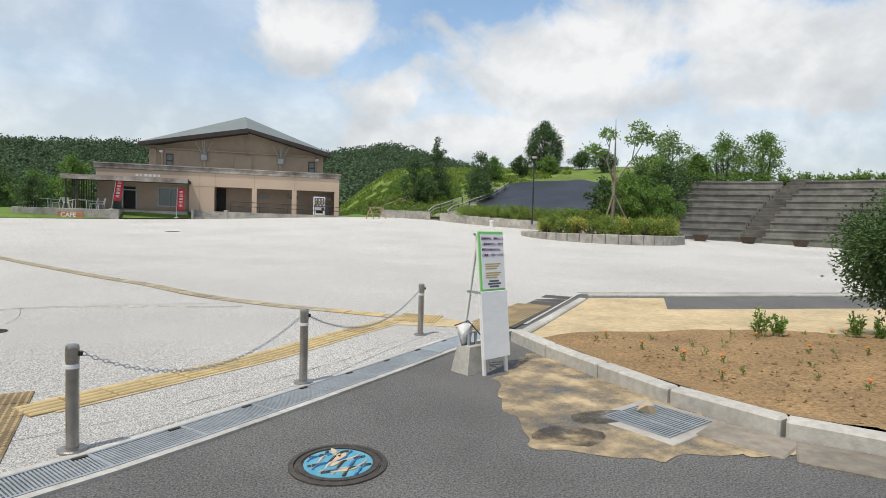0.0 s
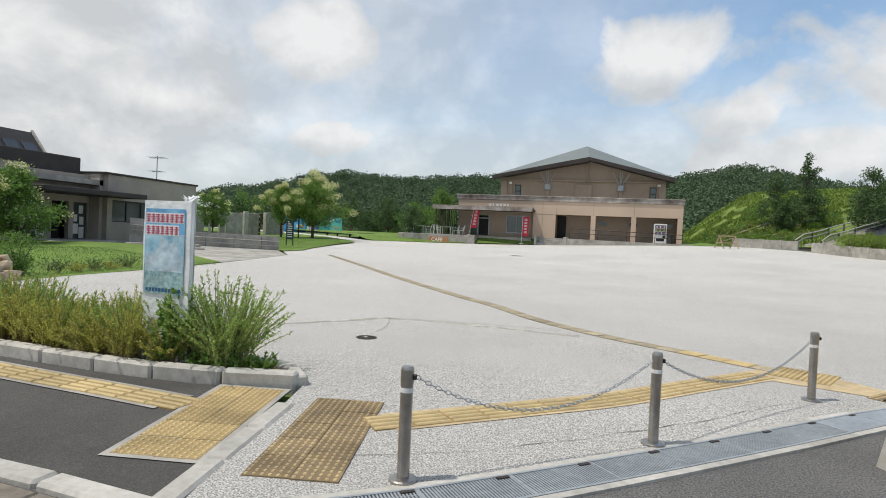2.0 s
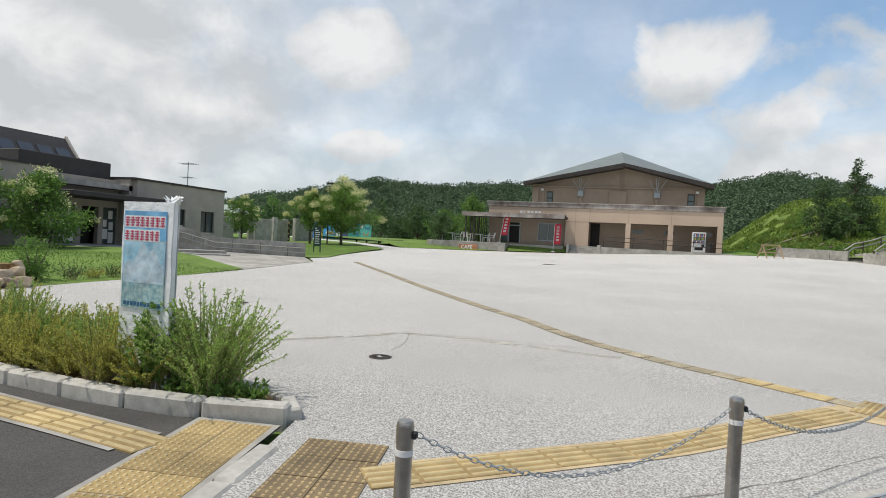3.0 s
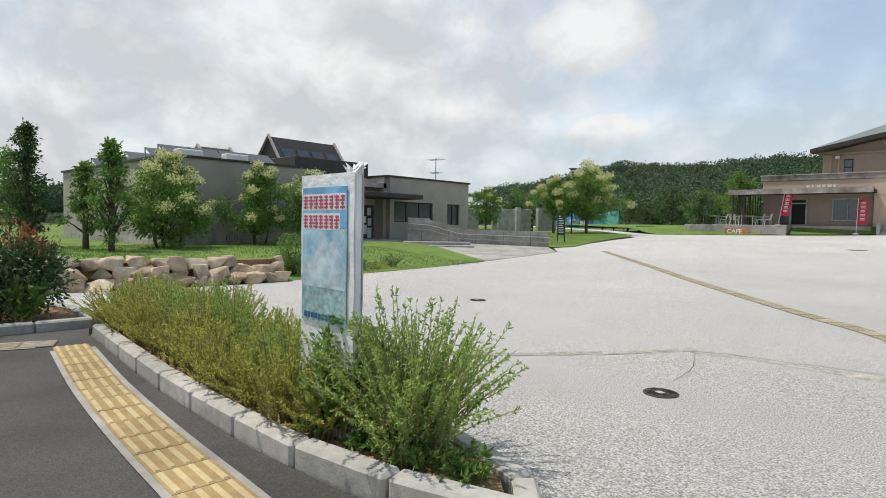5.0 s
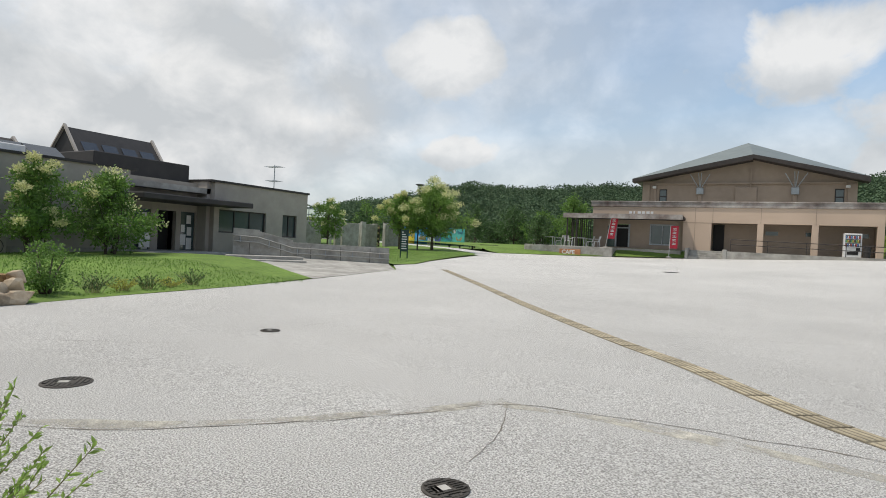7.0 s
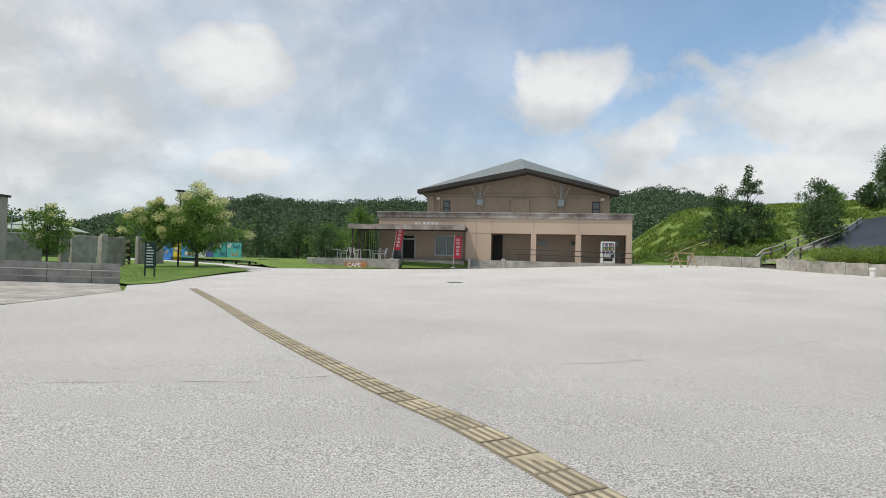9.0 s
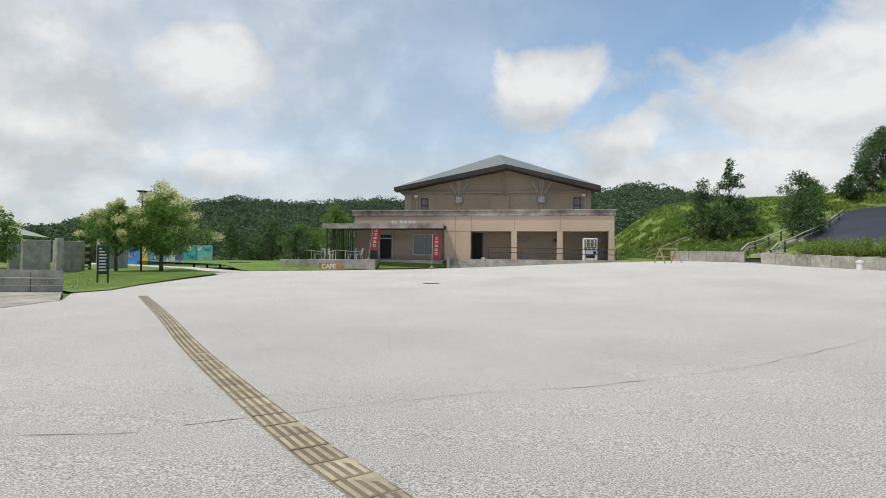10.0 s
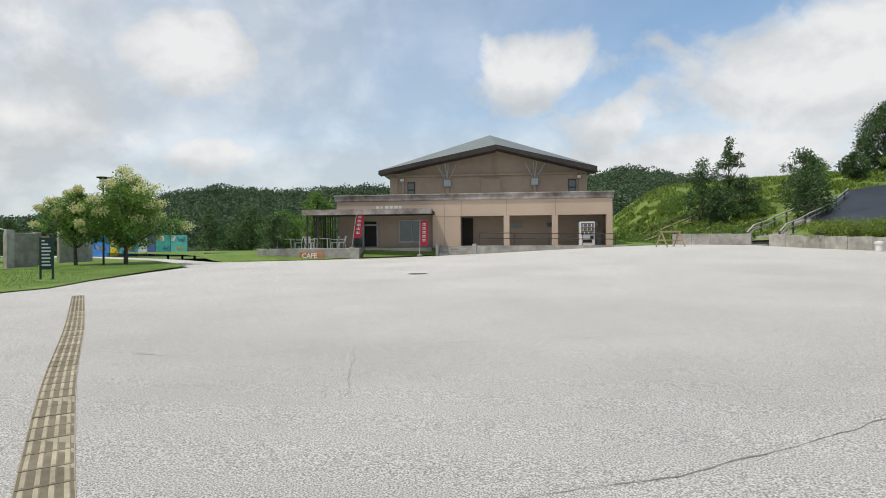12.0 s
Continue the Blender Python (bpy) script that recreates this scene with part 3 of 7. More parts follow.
for x in (-9.45, 3.35):
    wn_ = part("upper_window", S().box(x, x + 0.6, UY - 0.05, UY - 0.003, 5.75, 7.05), M_B2D, hall)
    for z0 in (5.85, 6.45):
        part("pane", S().box(x + 0.06, x + 0.54, UY - 0.075, UY - 0.051, z0, z0 + 0.5), M_GLASS, wn_)
for x in (-10.0, 4.0):
    part("floodlight", S().box(x, x + 0.28, UY - 0.4, UY - 0.15, 7.1, 7.3, None, 0.03), M_WHITE, hall)
for x in (-6.2, 0.7):
    br = S()
    for dx in (-0.75, -0.12, 0.12, 0.75):
        br.tube([(x, UY - 0.15, 6.95), (x + dx, UY - 0.95, 8.35 - abs(dx) * 0.2)], 0.035, 6)
    br.box(x - 0.28, x + 0.28, UY - 0.3, UY - 0.14, 6.6, 7.15, None, 0.03)
    part("roof_brace", br, M_GALV, hall)
part("king_post", S().box(-2.47, -2.38, UY - 0.2, UY - 0.06, 6.9, 9.0), M_WALLT, hall)
EY = UY - 1.2
L, Cc, Rr, AP = (-11.6, EY, 7.86), (-2.33, EY, 9.72), (5.4, EY, 7.86), (-2.85, EY + 7.5, 11.95)
BL, BR = (-11.6, UY + 19, 7.86), (5.4, UY + 19, 7.86)
BA = (-2.85, UY + 14, 11.95)
rf = S()
vs = [L, Cc, Rr, AP, BL, BR, BA]
lowv = [(p[0], p[1], p[2] - 0.12) for p in vs]
rf.add(vs + lowv, [(0, 1, 3), (1, 2, 3), (2, 5, 6, 3), (0, 3, 6, 4), (4, 6, 5), (7, 10, 8), (8, 10, 9), (9, 10, 13, 12), (7, 11, 13, 10), (11, 12, 13)])
part("roof", rf, M_ROOF, hall, "grey-green sheet metal roof")
fs_ = S()
for a, b in ((L, Cc), (Cc, Rr)):
    a, b = Vector(a), Vector(b)
    fs_.add([a, b, b - Vector((0, 0, 0.42)), a - Vector((0, 0, 0.30)), a + Vector((0, 1.25, 0.0)), b + Vector((0, 1.25, 0.0)), b + Vector((0, 1.25, -0.42)), a + Vector((0, 1.25, -0.30))],
            [(0, 1, 2, 3), (5, 4, 7, 6), (3, 2, 6, 7), (0, 3, 7, 4), (1, 5, 6, 2), (0, 4, 5, 1)])
part("eave", fs_, M_DARKW, hall, "deep dark timber eaves")
# steps and ramp in front of the porch
stp = thing("entrance_steps", "four grey concrete steps up to the porch", "steps", (0, 0, 0))
for i in range(4):
    part("step", S().box(-6.4, -4.05, FY - 1.7 + i * 0.36, FY - 0.2, gz(-5, 54) - 0.1, gz(-5, 54) + (FL - gz(-5, 54)) * (i + 1) / 4 - 0.02, None, 0.012), M_CONC, stp)
part("flank_wall", S().box(-6.62, -6.42, FY - 1.75, FY - 0.2, 0.8, FL + 0.1, None, 0.02), M_KERB, stp)
part("flank_wall", S().box(-4.03, -3.75, FY - 1.75, FY - 0.2, 0.8, FL + 0.1, None, 0.02), M_KERB, stp)
rmp = thing("access_ramp", "concrete access ramp with a dark steel handrail", "ramp", (0, 0, 0))
rs = S()
rs.add([(-3.75, FY - 1.7, 0.7), (6.6, FY - 1.7, 0.9), (6.6, FY - 1.7, 1.75), (-3.75, FY - 1.7, FL - 0.02), (-3.75, FY - 0.2, 0.7), (6.6, FY - 0.2, 0.9), (6.6, FY - 0.2, 1.75), (-3.75, FY - 0.2, FL - 0.02)],
       [(0, 1, 2, 3), (5, 4, 7, 6), (3, 2, 6, 7), (0, 3, 7, 4), (1, 5, 6, 2)])
part("ramp_slab", rs, M_CONC, rmp)
rl = S()
for x in (-3.5, -1.1, 1.3, 3.6, 5.8):
    rl.tube([(x, FY - 1.6, FL - 0.1), (x, FY - 1.6, FL + 0.82)], 0.025, 6)
for dz in (0.45, 0.82):
    rl.tube([(-3.5, FY - 1.6, FL + dz + 0.05), (5.8, FY - 1.6, FL + dz - 0.12)], 0.028, 6)
part("handrail", rl, M_DARKW, rmp)

# ---- the low building ----
BX, BY0, BY1, BZ = -24.4, 13.86, 31.6, 3.78
low = thing("low_building", "low grey-brown flat-roofed building with an entrance canopy and solar panels", "building", (0, 0, 0))
s1 = S().box(BX - 0.3, BX, BY0, 21.0, -0.1, BZ).box(BX - 14, BX - 0.3, BY0, BY0 + 0.3, -0.2, BZ).box(BX - 14, BX - 13.7, BY0 + 0.3, 31.6, 0, BZ)
part("wall", s1, M_B2, low)
part("plinth", S().box(BX - 14.02, BX + 0.03, BY0 - 0.06, BY0 - 0.003, -0.2, 0.55).box(BX + 0.003, BX + 0.06, BY0 - 0.05, 21.0, -0.2, 0.6), M_CONC, low)
part("coping", S().box(BX - 14.1, BX + 0.08, BY0 - 0.09, BY0 + 0.4, BZ, BZ + 0.09).box(BX - 0.4, BX + 0.08, BY0 + 0.4, 21.3, BZ, BZ + 0.09), M_B2D, low)
part("roof_slab", S().box(BX - 13.7, BX - 0.3, BY0 + 0.3, BY1 - 0.3, 3.2, 3.45), M_CONC, low)
# entrance recess, set back two metres
RX = BX - 0.95
er = S()
for y0, y1, z0, z1 in ((21.0, 21.9, 0.3, BZ - 0.1), (21.9, 22.65, 2.3, BZ - 0.1), (22.65, 23.0, 0.3, BZ - 0.1), (23.0, 23.9, 2.3, BZ - 0.1), (23.9, 24.15, 0.3, BZ - 0.1), (24.15, 24.95, 2.3, BZ - 0.1), (24.95, 25.2, 0.3, BZ - 0.1)):
    er.box(RX - 0.25, RX, y0, y1, z0, z1)
er.box(RX, BX - 0.3, 20.7, 21.0, 0.3, BZ - 0.1)
part("entrance_wall", er, M_B2, low)
part("entrance_floor", S().box(RX - 0.3, BX + 1.6, 20.9, 25.2, 0.1, 0.52, None, 0.02), M_CONC, low)
for y0, y1, nm in ((21.9, 22.65, "glass_panel"), (24.15, 24.95, "glass_panel")):
    g = part(nm, S().box(RX - 0.15, RX - 0.1, y0, y1, 0.5, 2.3), M_GLASS, low)
    ps = [(0.08, 0.36, 0.75, 1.25), (0.40, 0.68, 0.55, 1.1), (0.42, 0.66, 1.2, 1.6), (0.1, 0.3, 1.35, 1.7), (0.38, 0.62, 1.75, 2.15)]
    for a, b, c, e in ps:
        part("poster", S().box(RX - 0.098, RX - 0.09, y0 + a, y0 + b, c, e), M_WHITE, g)
# the dark of the room behind is painted on this panel
part("entrance_door", S().box(RX - 0.6, RX - 0.55, 23.0, 23.9, 0.5, 2.3), M_DARK, low, "open entrance doorway, its inside shade a near-black panel")
part("white_notice", S().box(RX + 0.02, RX + 0.05, 22.1, 22.6, 0.62, 1.35), M_WHITE, low)
part("canopy", S().box(RX, BX + 1.5, 20.6, 26.2, 2.62, 2.86, None, 0.03), M_B2D, low, "flat dark entrance canopy")
part("canopy_post", S().box(BX - 0.32, BX - 0.1, 20.98, 21.2, 0.5, 2.62), M_B2, low)
# right wing with two windows
wg = S()
for y0, y1, z0, z1 in ((25.2, 25.5, 0.2, BZ), (25.5, 28.5, 2.52, BZ), (25.5, 28.5, 0.2, 1.42), (28.5, 29.7, 0.2, BZ), (29.7, 30.8, 2.52, BZ), (29.7, 30.8, 0.2, 1.32), (30.8, BY1, 0.2, BZ)):
    wg.box(BX - 0.3, BX, y0, y1, z0, z1)
wg.box(BX - 13.7, BX - 0.3, BY1 - 0.3, BY1, 0, BZ)
part("wing_wall", wg, M_B2, low)
part("wing_return", S().box(RX - 1.5, BX - 0.3, 25.0, 25.2, 0.3, BZ), M_B2L, low)
part("wing_coping", S().box(BX - 0.4, BX + 0.08, 24.95, BY1 + 0.08, BZ, BZ + 0.1).box(RX - 1.5, BX - 0.4, 24.95, 25.25, BZ, BZ + 0.1), M_B2D, low)
for y0, y1, z0, z1, n in ((25.5, 28.5, 1.42, 2.52, 3), (29.7, 30.8, 1.32, 2.52, 2)):
    fr = S().box(BX - 0.2, BX - 0.1, y0, y1, z0, z0 + 0.06).box(BX - 0.2, BX - 0.1, y0, y1, z1 - 0.06, z1)
    for i in range(n + 1):
        yy = y0 + (y1 - y0 - 0.06) * i / n
        fr.box(BX - 0.2, BX - 0.1, yy, yy + 0.06, z0 + 0.06, z1 - 0.06)
    w = part("window", fr, M_B2D, low)
    for i in range(n):
        yy = y0 + (y1 - y0 - 0.06) * i / n
        part("pane", S().box(BX - 0.17, BX - 0.15, yy + 0.06, yy + (y1 - y0 - 0.06) / n, z0 + 0.06, z1 - 0.06), M_GLASS, w)
# dark upper block, skylight ridge and solar panels on the roof
part("upper_block", S().box(BX - 9.5, BX - 1.2, 20.2, 24.7, 3.3, 4.5, None, 0.03), M_B2D, low)
M_SOLAR = mat("solar_glass", (0.035, 0.04, 0.05), (0.05, 0.055, 0.065), 1, 0.15, spec=0.8, big=0.1)
for k, (y0, y1, xo) in enumerate(((22.0, 26.4, 5.1), (19.4, 21.2, 8.2))):
    sk = S()
    x1, x0 = BX - xo, BX - xo - 3.4
    z0, z1 = 4.3, 6.1 if k == 0 else 5.5
    ym = y0
    sk.add([(x1, y0, z0), (x1, y1, z0), (x1 - 1.5, y1, z1), (x1 - 1.5, y0, z1), (x0, y0, z0), (x0, y1, z0)], [(0, 1, 2, 3), (3, 2, 5, 4), (0, 3, 4), (1, 5, 2), (0, 4, 5, 1)])
    r = part("skylight_roof", sk, M_B2D, low, "dark ridged rooflight")
    gl = S()
    for i in range(4):
        a0, a1 = y0 + 0.35 + i * (y1 - y0 - 0.4) / 4, y0 + 0.1 + (i + 1) * (y1 - y0 - 0.4) / 4
        pts_ = []
        for yy, t in ((a0, 0.1), (a1, 0.1), (a1, 0.62), (a0, 0.62)):
            pts_.append((x1 - 1.5 * t + 0.03, yy, z0 + (z1 - z0) * t + 0.03))
        part("pane", S().add(pts_ + [(p[0] - 0.02, p[1], p[2] - 0.02) for p in pts_], [(0, 1, 2, 3), (7, 6, 5, 4), (0, 4, 5, 1), (1, 5, 6, 2), (2, 6, 7, 3), (3, 7, 4, 0)]), M_SOLAR, r)
    for yy in (y0 - 0.12, y1):
        part("verge", S().tube([(x1 + 0.1, yy + 0.06, z0 - 0.1), (x1 - 1.5, yy + 0.06, z1 + 0.08), (x0, yy + 0.06, z0 - 0.1)], 0.09, 4), M_B2L, r)
sp = thing("solar_array", "rows of tilted dark solar panels on the flat roof", "solar panel", (0, 0, 0))
for j in range(2):
    for i in range(4):
        y0 = BY0 + 0.4 + j * 0.0
        if j == 0:
            q = [(BX - 0.9, BY0 + 0.3 + i * 1.25, 3.85), (BX - 0.9, BY0 + 1.5 + i * 1.25, 3.85), (BX - 1.9, BY0 + 1.5 + i * 1.25, 4.42), (BX - 1.9, BY0 + 0.3 + i * 1.25, 4.42)]
        else:
            q = [(BX - 2.6 - i * 2.4, BY0 + 0.5, 3.85), (BX - 2.6 - i * 2.4, BY0 + 2.4, 3.85), (BX - 3.8 - i * 2.4, BY0 + 2.4, 4.45), (BX - 3.8 - i * 2.4, BY0 + 0.5, 4.45)]
        pn = part("panel", S().add(q + [(p[0], p[1], p[2] - 0.05) for p in q], [(0, 1, 2, 3), (7, 6, 5, 4), (0, 4, 5, 1), (1, 5, 6, 2), (2, 6, 7, 3), (3, 7, 4, 0)]), M_SOLAR, sp)
        for e in (q[2], q[3]):
            part("stand", S().tube([(e[0], e[1], 3.43), e], 0.03, 4), M_GALV, pn)
# far wing seen behind the trees
part("rear_wing", S().box(BX - 19, BX - 14, BY0 + 3.5, BY0 + 12, -0.2, 2.9), M_B2L, low, "pale rear wing")
for x in (BX - 17.6, BX - 15.8):
    part("rear_window", S().box(x, x + 0.8, BY0 + 3.44, BY0 + 3.497, 1.1, 2.1), M_GLASS, low)


# ---- along the road edge ----
def stones(name, line, length, w, h0, h1, material, label, parent=None, gap=0.012, side=0.0, chamfer=0.02):
    """Stones laid end to end along a plan line; each is a part of its own."""
    top = parent or tagged(new(name), label, "kerb", "", "structure")
    pts = resample(line, length)
    for (p, a), (q, b) in zip(pts, pts[1:]):
        c = (p + q) / 2
        ang = math.atan2(q.y - p.y, q.x - p.x)
        d = (q - p).length
        ob = part("kerb_stone", S().box(-d / 2 + gap / 2, d / 2 - gap / 2, -w / 2, w / 2, h0, h1, None, chamfer), material, top)
        zz_ = gz(c.x, c.y)
        ob.matrix_basis = pose(c.x - math.sin(ang) * side, c.y + math.cos(ang) * side, zz_ + random.uniform(-0.004, 0.004), 0, 0, math.degrees(ang) + random.uniform(-0.4, 0.4))
    return top


V2 = lambda *p: [Vector(q) for q in p]
stones("kerb", KERB_R[4:80], 0.9, 0.17, -0.12, 0.13, M_KERB, "raised concrete kerb stones round the soil bed")
gut = [(p - Vector((0.34, 0.04))) for p in KERB_R[38:80]]
stones("gutter", gut, 0.6, 0.42, -0.15, 0.006, M_GUT, "flat weathered concrete gutter slabs", chamfer=0.012)
stones("kerb", V2((-2.52, 4.42), (-2.95, 6.72)), 0.6, 0.16, -0.12, 0.02, M_KERB, "flush pale concrete edging of the sidewalk")
stones("kerb", bez([(-2.45, 4.36), (-4.1, 4.46), (-7.0, 4.35), (-10.9, 3.9)]), 0.8, 0.16, -0.12, 0.03, M_KERB, "low pale concrete kerb of the sidewalk")
stones("gutter", bez([(-2.6, 4.05), (-4.1, 4.15), (-7.0, 4.04), (-10.9, 3.6)]), 0.6, 0.44, -0.15, -0.002, M_GUT, "flat weathered concrete gutter slabs", chamfer=0.012)
stones("kerb", bez([(-3.05, 6.72), (-3.9, 6.5), (-4.8, 6.46), (-6.6, 6.56), (-9.2, 6.86), (-9.7, 6.98)]), 0.68, 0.15, -0.12, 0.13, M_KERB, "raised concrete kerb of the weedy bed")
stones("kerb", bez([(-3.02, 6.74), (-3.05, 6.95), (-3.35, 7.05), (-4.3, 7.35), (-6.0, 7.68), (-9.75, 7.55)]), 0.45, 0.13, -0.12, 0.10, M_KERB, "low rounded kerb at the back of the bed")
stones("kerb", V2((-9.72, 7.0), (-10.8, 7.05), (-11.7, 6.9)), 0.6, 0.15, -0.12, 0.12, M_KERB, "concrete kerb in front of a shrub")
stones("kerb", V2((-9.72, 6.95), (-9.85, 5.4), (-9.95, 3.9)), 0.6, 0.15, -0.12, 0.12, M_KERB, "concrete kerb closing the sidewalk")
stones("kerb", V2((3.1, 8.35), (6.15, 11.82)), 0.8, 0.16, -0.12, 0.03, M_KERB, "pale concrete edging of the side road")
stones("kerb", V2((6.15, 11.82), (12.6, 11.37), (24, 10.55), (40, 8.6)), 0.9, 0.16, -0.12, 0.03, M_KERB, "pale concrete edging of the side road")
stones("paving_band", V2((2.95, 8.75), (5.85, 12.1)), 0.5, 0.55, -0.1, 0.006, M_ASPH2, "band of dark paving slabs beside the edging", side=0.12, chamfer=0.008)
stones("paving_band", V2((6.15, 12.2), (12.6, 11.77), (24, 10.95), (40, 9.0)), 0.9, 0.35, -0.1, 0.006, M_CONC, "band of grey paving slabs beside the edging", chamfer=0.008)
bedsoil = [(-3.2, 6.8), (-3.9, 6.56), (-4.8, 6.52), (-6.6, 6.62), (-9.2, 6.92), (-9.7, 7.05), (-9.7, 7.5), (-6.0, 7.62), (-4.3, 7.3), (-3.4, 7.0)]
sheet("planting_bed", bedsoil, lambda x, y: 0.07 + 0.03 * noise.noise((x * 3, y * 3, 0)), M_SOIL, 0.3, "weedy soil of a narrow roadside bed", "soil")
bed2 = [(-9.8, 6.95), (-10.8, 7.0), (-11.7, 6.85), (-12.9, 4.6), (-13.5, 2.5), (-10.0, 3.6)]
sheet("planting_bed", bed2, lambda x, y: 0.06, M_SOIL, 0.5, "soil round a clipped shrub", "soil")

# trench grating along the curve: open panels, then solid plates
grating = tagged(new("trench_drain"), "galvanised trench drain grating curving along the road edge", "drain", "", "structure")
gp = resample([p + Vector((0.13, -0.15)) for p in GRATE], 0.62)
for i, ((p, a), (q, b)) in enumerate(zip(gp, gp[1:])):
    c, ang, d = (p + q) / 2, math.atan2(q.y - p.y, q.x - p.x), (q - p).length
    hx, hy = d / 2 + 0.006, 0.158
    holder = part("grating_frame", S().box(-hx, hx, -hy, -hy + 0.02, -0.05, 0.006).box(-hx, hx, hy - 0.02, hy, -0.05, 0.006).box(-hx, -hx + 0.012, -hy + 0.02, hy - 0.02, -0.05, 0.004).box(hx - 0.012, hx, -hy + 0.02, hy - 0.02, -0.05, 0.004), M_GALV, grating)
    holder.matrix_basis = pose(c.x, c.y, gz(c.x, c.y), 0, 0, math.degrees(ang))
    if i < 8:
        bars = S()
        for k in range(30):
            x = -hx + 0.02 + k * (2 * hx - 0.04) / 29
            bars.box(x - 0.0055, x + 0.0055, -hy + 0.02, hy - 0.02, -0.03, 0.002)
        for y in (-0.09, 0.0, 0.09):
            bars.box(-hx + 0.012, hx - 0.012, y - 0.004, y + 0.004, -0.035, -0.004)
        tagged(part("grating_bars", bars, M_GALV, holder), kind="stuff")
    else:
        part("cover_plate", S().box(-hx + 0.012, hx - 0.012, -hy + 0.02, hy - 0.02, -0.01, 0.004, None, 0.003), M_GALV, holder)
    part("drain_channel", S().box(-hx, hx, -hy, hy, -0.2, -0.05), M_CONC, holder)
    part("clip", S().box(hx - 0.11, hx - 0.03, hy - 0.05, hy - 0.022, 0.0, 0.009), M_DARKW, holder)
    for yy, sd in ((hy + 0.03, 1), (-hy - 0.035, -1)):
        part("channel_edge", S().box(-hx - 0.002, hx + 0.002, yy - 0.03 + (0.003 if sd > 0 else 0), yy + (0.035 if sd < 0 else 0.03) - (0.003 if sd < 0 else 0), -0.12, 0.003), M_KERB, holder)

# bollards and chains
M_CHROME = mat("polished_steel", (0.55, 0.54, 0.52), (0.48, 0.47, 0.45), 12, 0.16, 0.03, 40, metal=1.0, big=0.1, bigscale=4)
M_BLACK = mat("black_rubber", (0.015, 0.015, 0.015), (0.025, 0.025, 0.025), 8, 0.6)


def bollard(at, lean=0.0):
    t = thing("bollard", "brushed steel bollard with a white band, chained to the next", "bollard", (at[0], at[1], gz(*at)), 0, "bollards along the plaza edge")
    H = 0.67
    part("post", S().lathe([(0.037, 0.0), (0.037, H - 0.015), (0.034, H - 0.004), (0.026, H)], 20), M_STEEL, t, smooth=False)
    part("flange", S().lathe([(0.085, 0.0), (0.085, 0.012), (0.075, 0.018), (0.05, 0.022)], 20), M_STEEL, t)
    part("white_band", S().lathe([(0.0392, H - 0.15), (0.0395, H - 0.148), (0.0395, H - 0.125), (0.0392, H - 0.123)], 20), M_WHITE, t)
    part("cap_ring", S().lathe([(0.0388, H - 0.1), (0.0392, H - 0.098), (0.0392, H - 0.02), (0.0386, H - 0.018)], 20), M_STEEL, t)
    part("eyelet", S().box(0.034, 0.056, -0.014, 0.014, H - 0.075, H - 0.045, None, 0.004), M_BLACK, t)
    return t


BOLS = [(-1.47, 5.17), (0.0, 6.43), (1.6, 8.38)]
for b in BOLS:
    bollard(b)


def chain(a, b, sag):
    """Oval links along a hanging line."""
    a, b = Vector(a), Vector(b)
    sh, n = S(), int((b - a).length / 0.034)
    for i in range(n):
        t = (i + 0.5) / n
        p = a.lerp(b, t) - Vector((0, 0, sag * 4 * t * (1 - t)))
        d = ((b - a) - Vector((0, 0, sag * 4 * (1 - 2 * t)))).normalized()
        s = d.cross(Vector((0, 0, 1))).normalized()
        u = s.cross(d)
        s, u = (s, u) if i % 2 else (u, -s)
        ring = [p + d * (0.024 * math.cos(g)) + s * (0.012 * math.sin(g)) for g in [k * math.pi / 4 for k in range(8)]]
        vs, fs = [], []
        for k, q in enumerate(ring):
            o = (q - p).normalized()
            for e in (o * 0.0032, u * 0.0032, -o * 0.0032, -u * 0.0032):
                vs.append(q + e)
        for k in range(8):
            for m in range(4):
                fs.append((k * 4 + m, k * 4 + (m + 1) % 4, (k + 1) % 8 * 4 + (m + 1) % 4, (k + 1) % 8 * 4 + m))
        sh.add(vs, fs)
    return solo("chain", sh, M_GALV, "steel chain hanging between two bollards", "chain", group="chains between bollards", smooth=True)


for a, b, s_ in ((BOLS[0], BOLS[1], 0.27), (BOLS[1], BOLS[2], 0.27)):
    d = (Vector(b) - Vector(a)).normalized() * 0.05
    chain((a[0] + d.x, a[1] + d.y, 0.61), (b[0] - d.x, b[1] - d.y, 0.61), s_)

# manholes
M_IRON = mat("cast_iron", (0.10, 0.088, 0.075), (0.055, 0.05, 0.045), 18, 0.7, 0.4, 60, metal=0.4)
M_BLUE = mat("blue_enamel", (0.06, 0.24, 0.36), (0.12, 0.36, 0.46), 8, 0.55, 0.2, 40)
M_TEAL = mat("dark_blue_enamel", (0.03, 0.10, 0.22), (0.05, 0.15, 0.28), 8, 0.55)
M_CREAM = mat("cream_enamel", (0.55, 0.44, 0.30), (0.45, 0.35, 0.22), 8, 0.6)


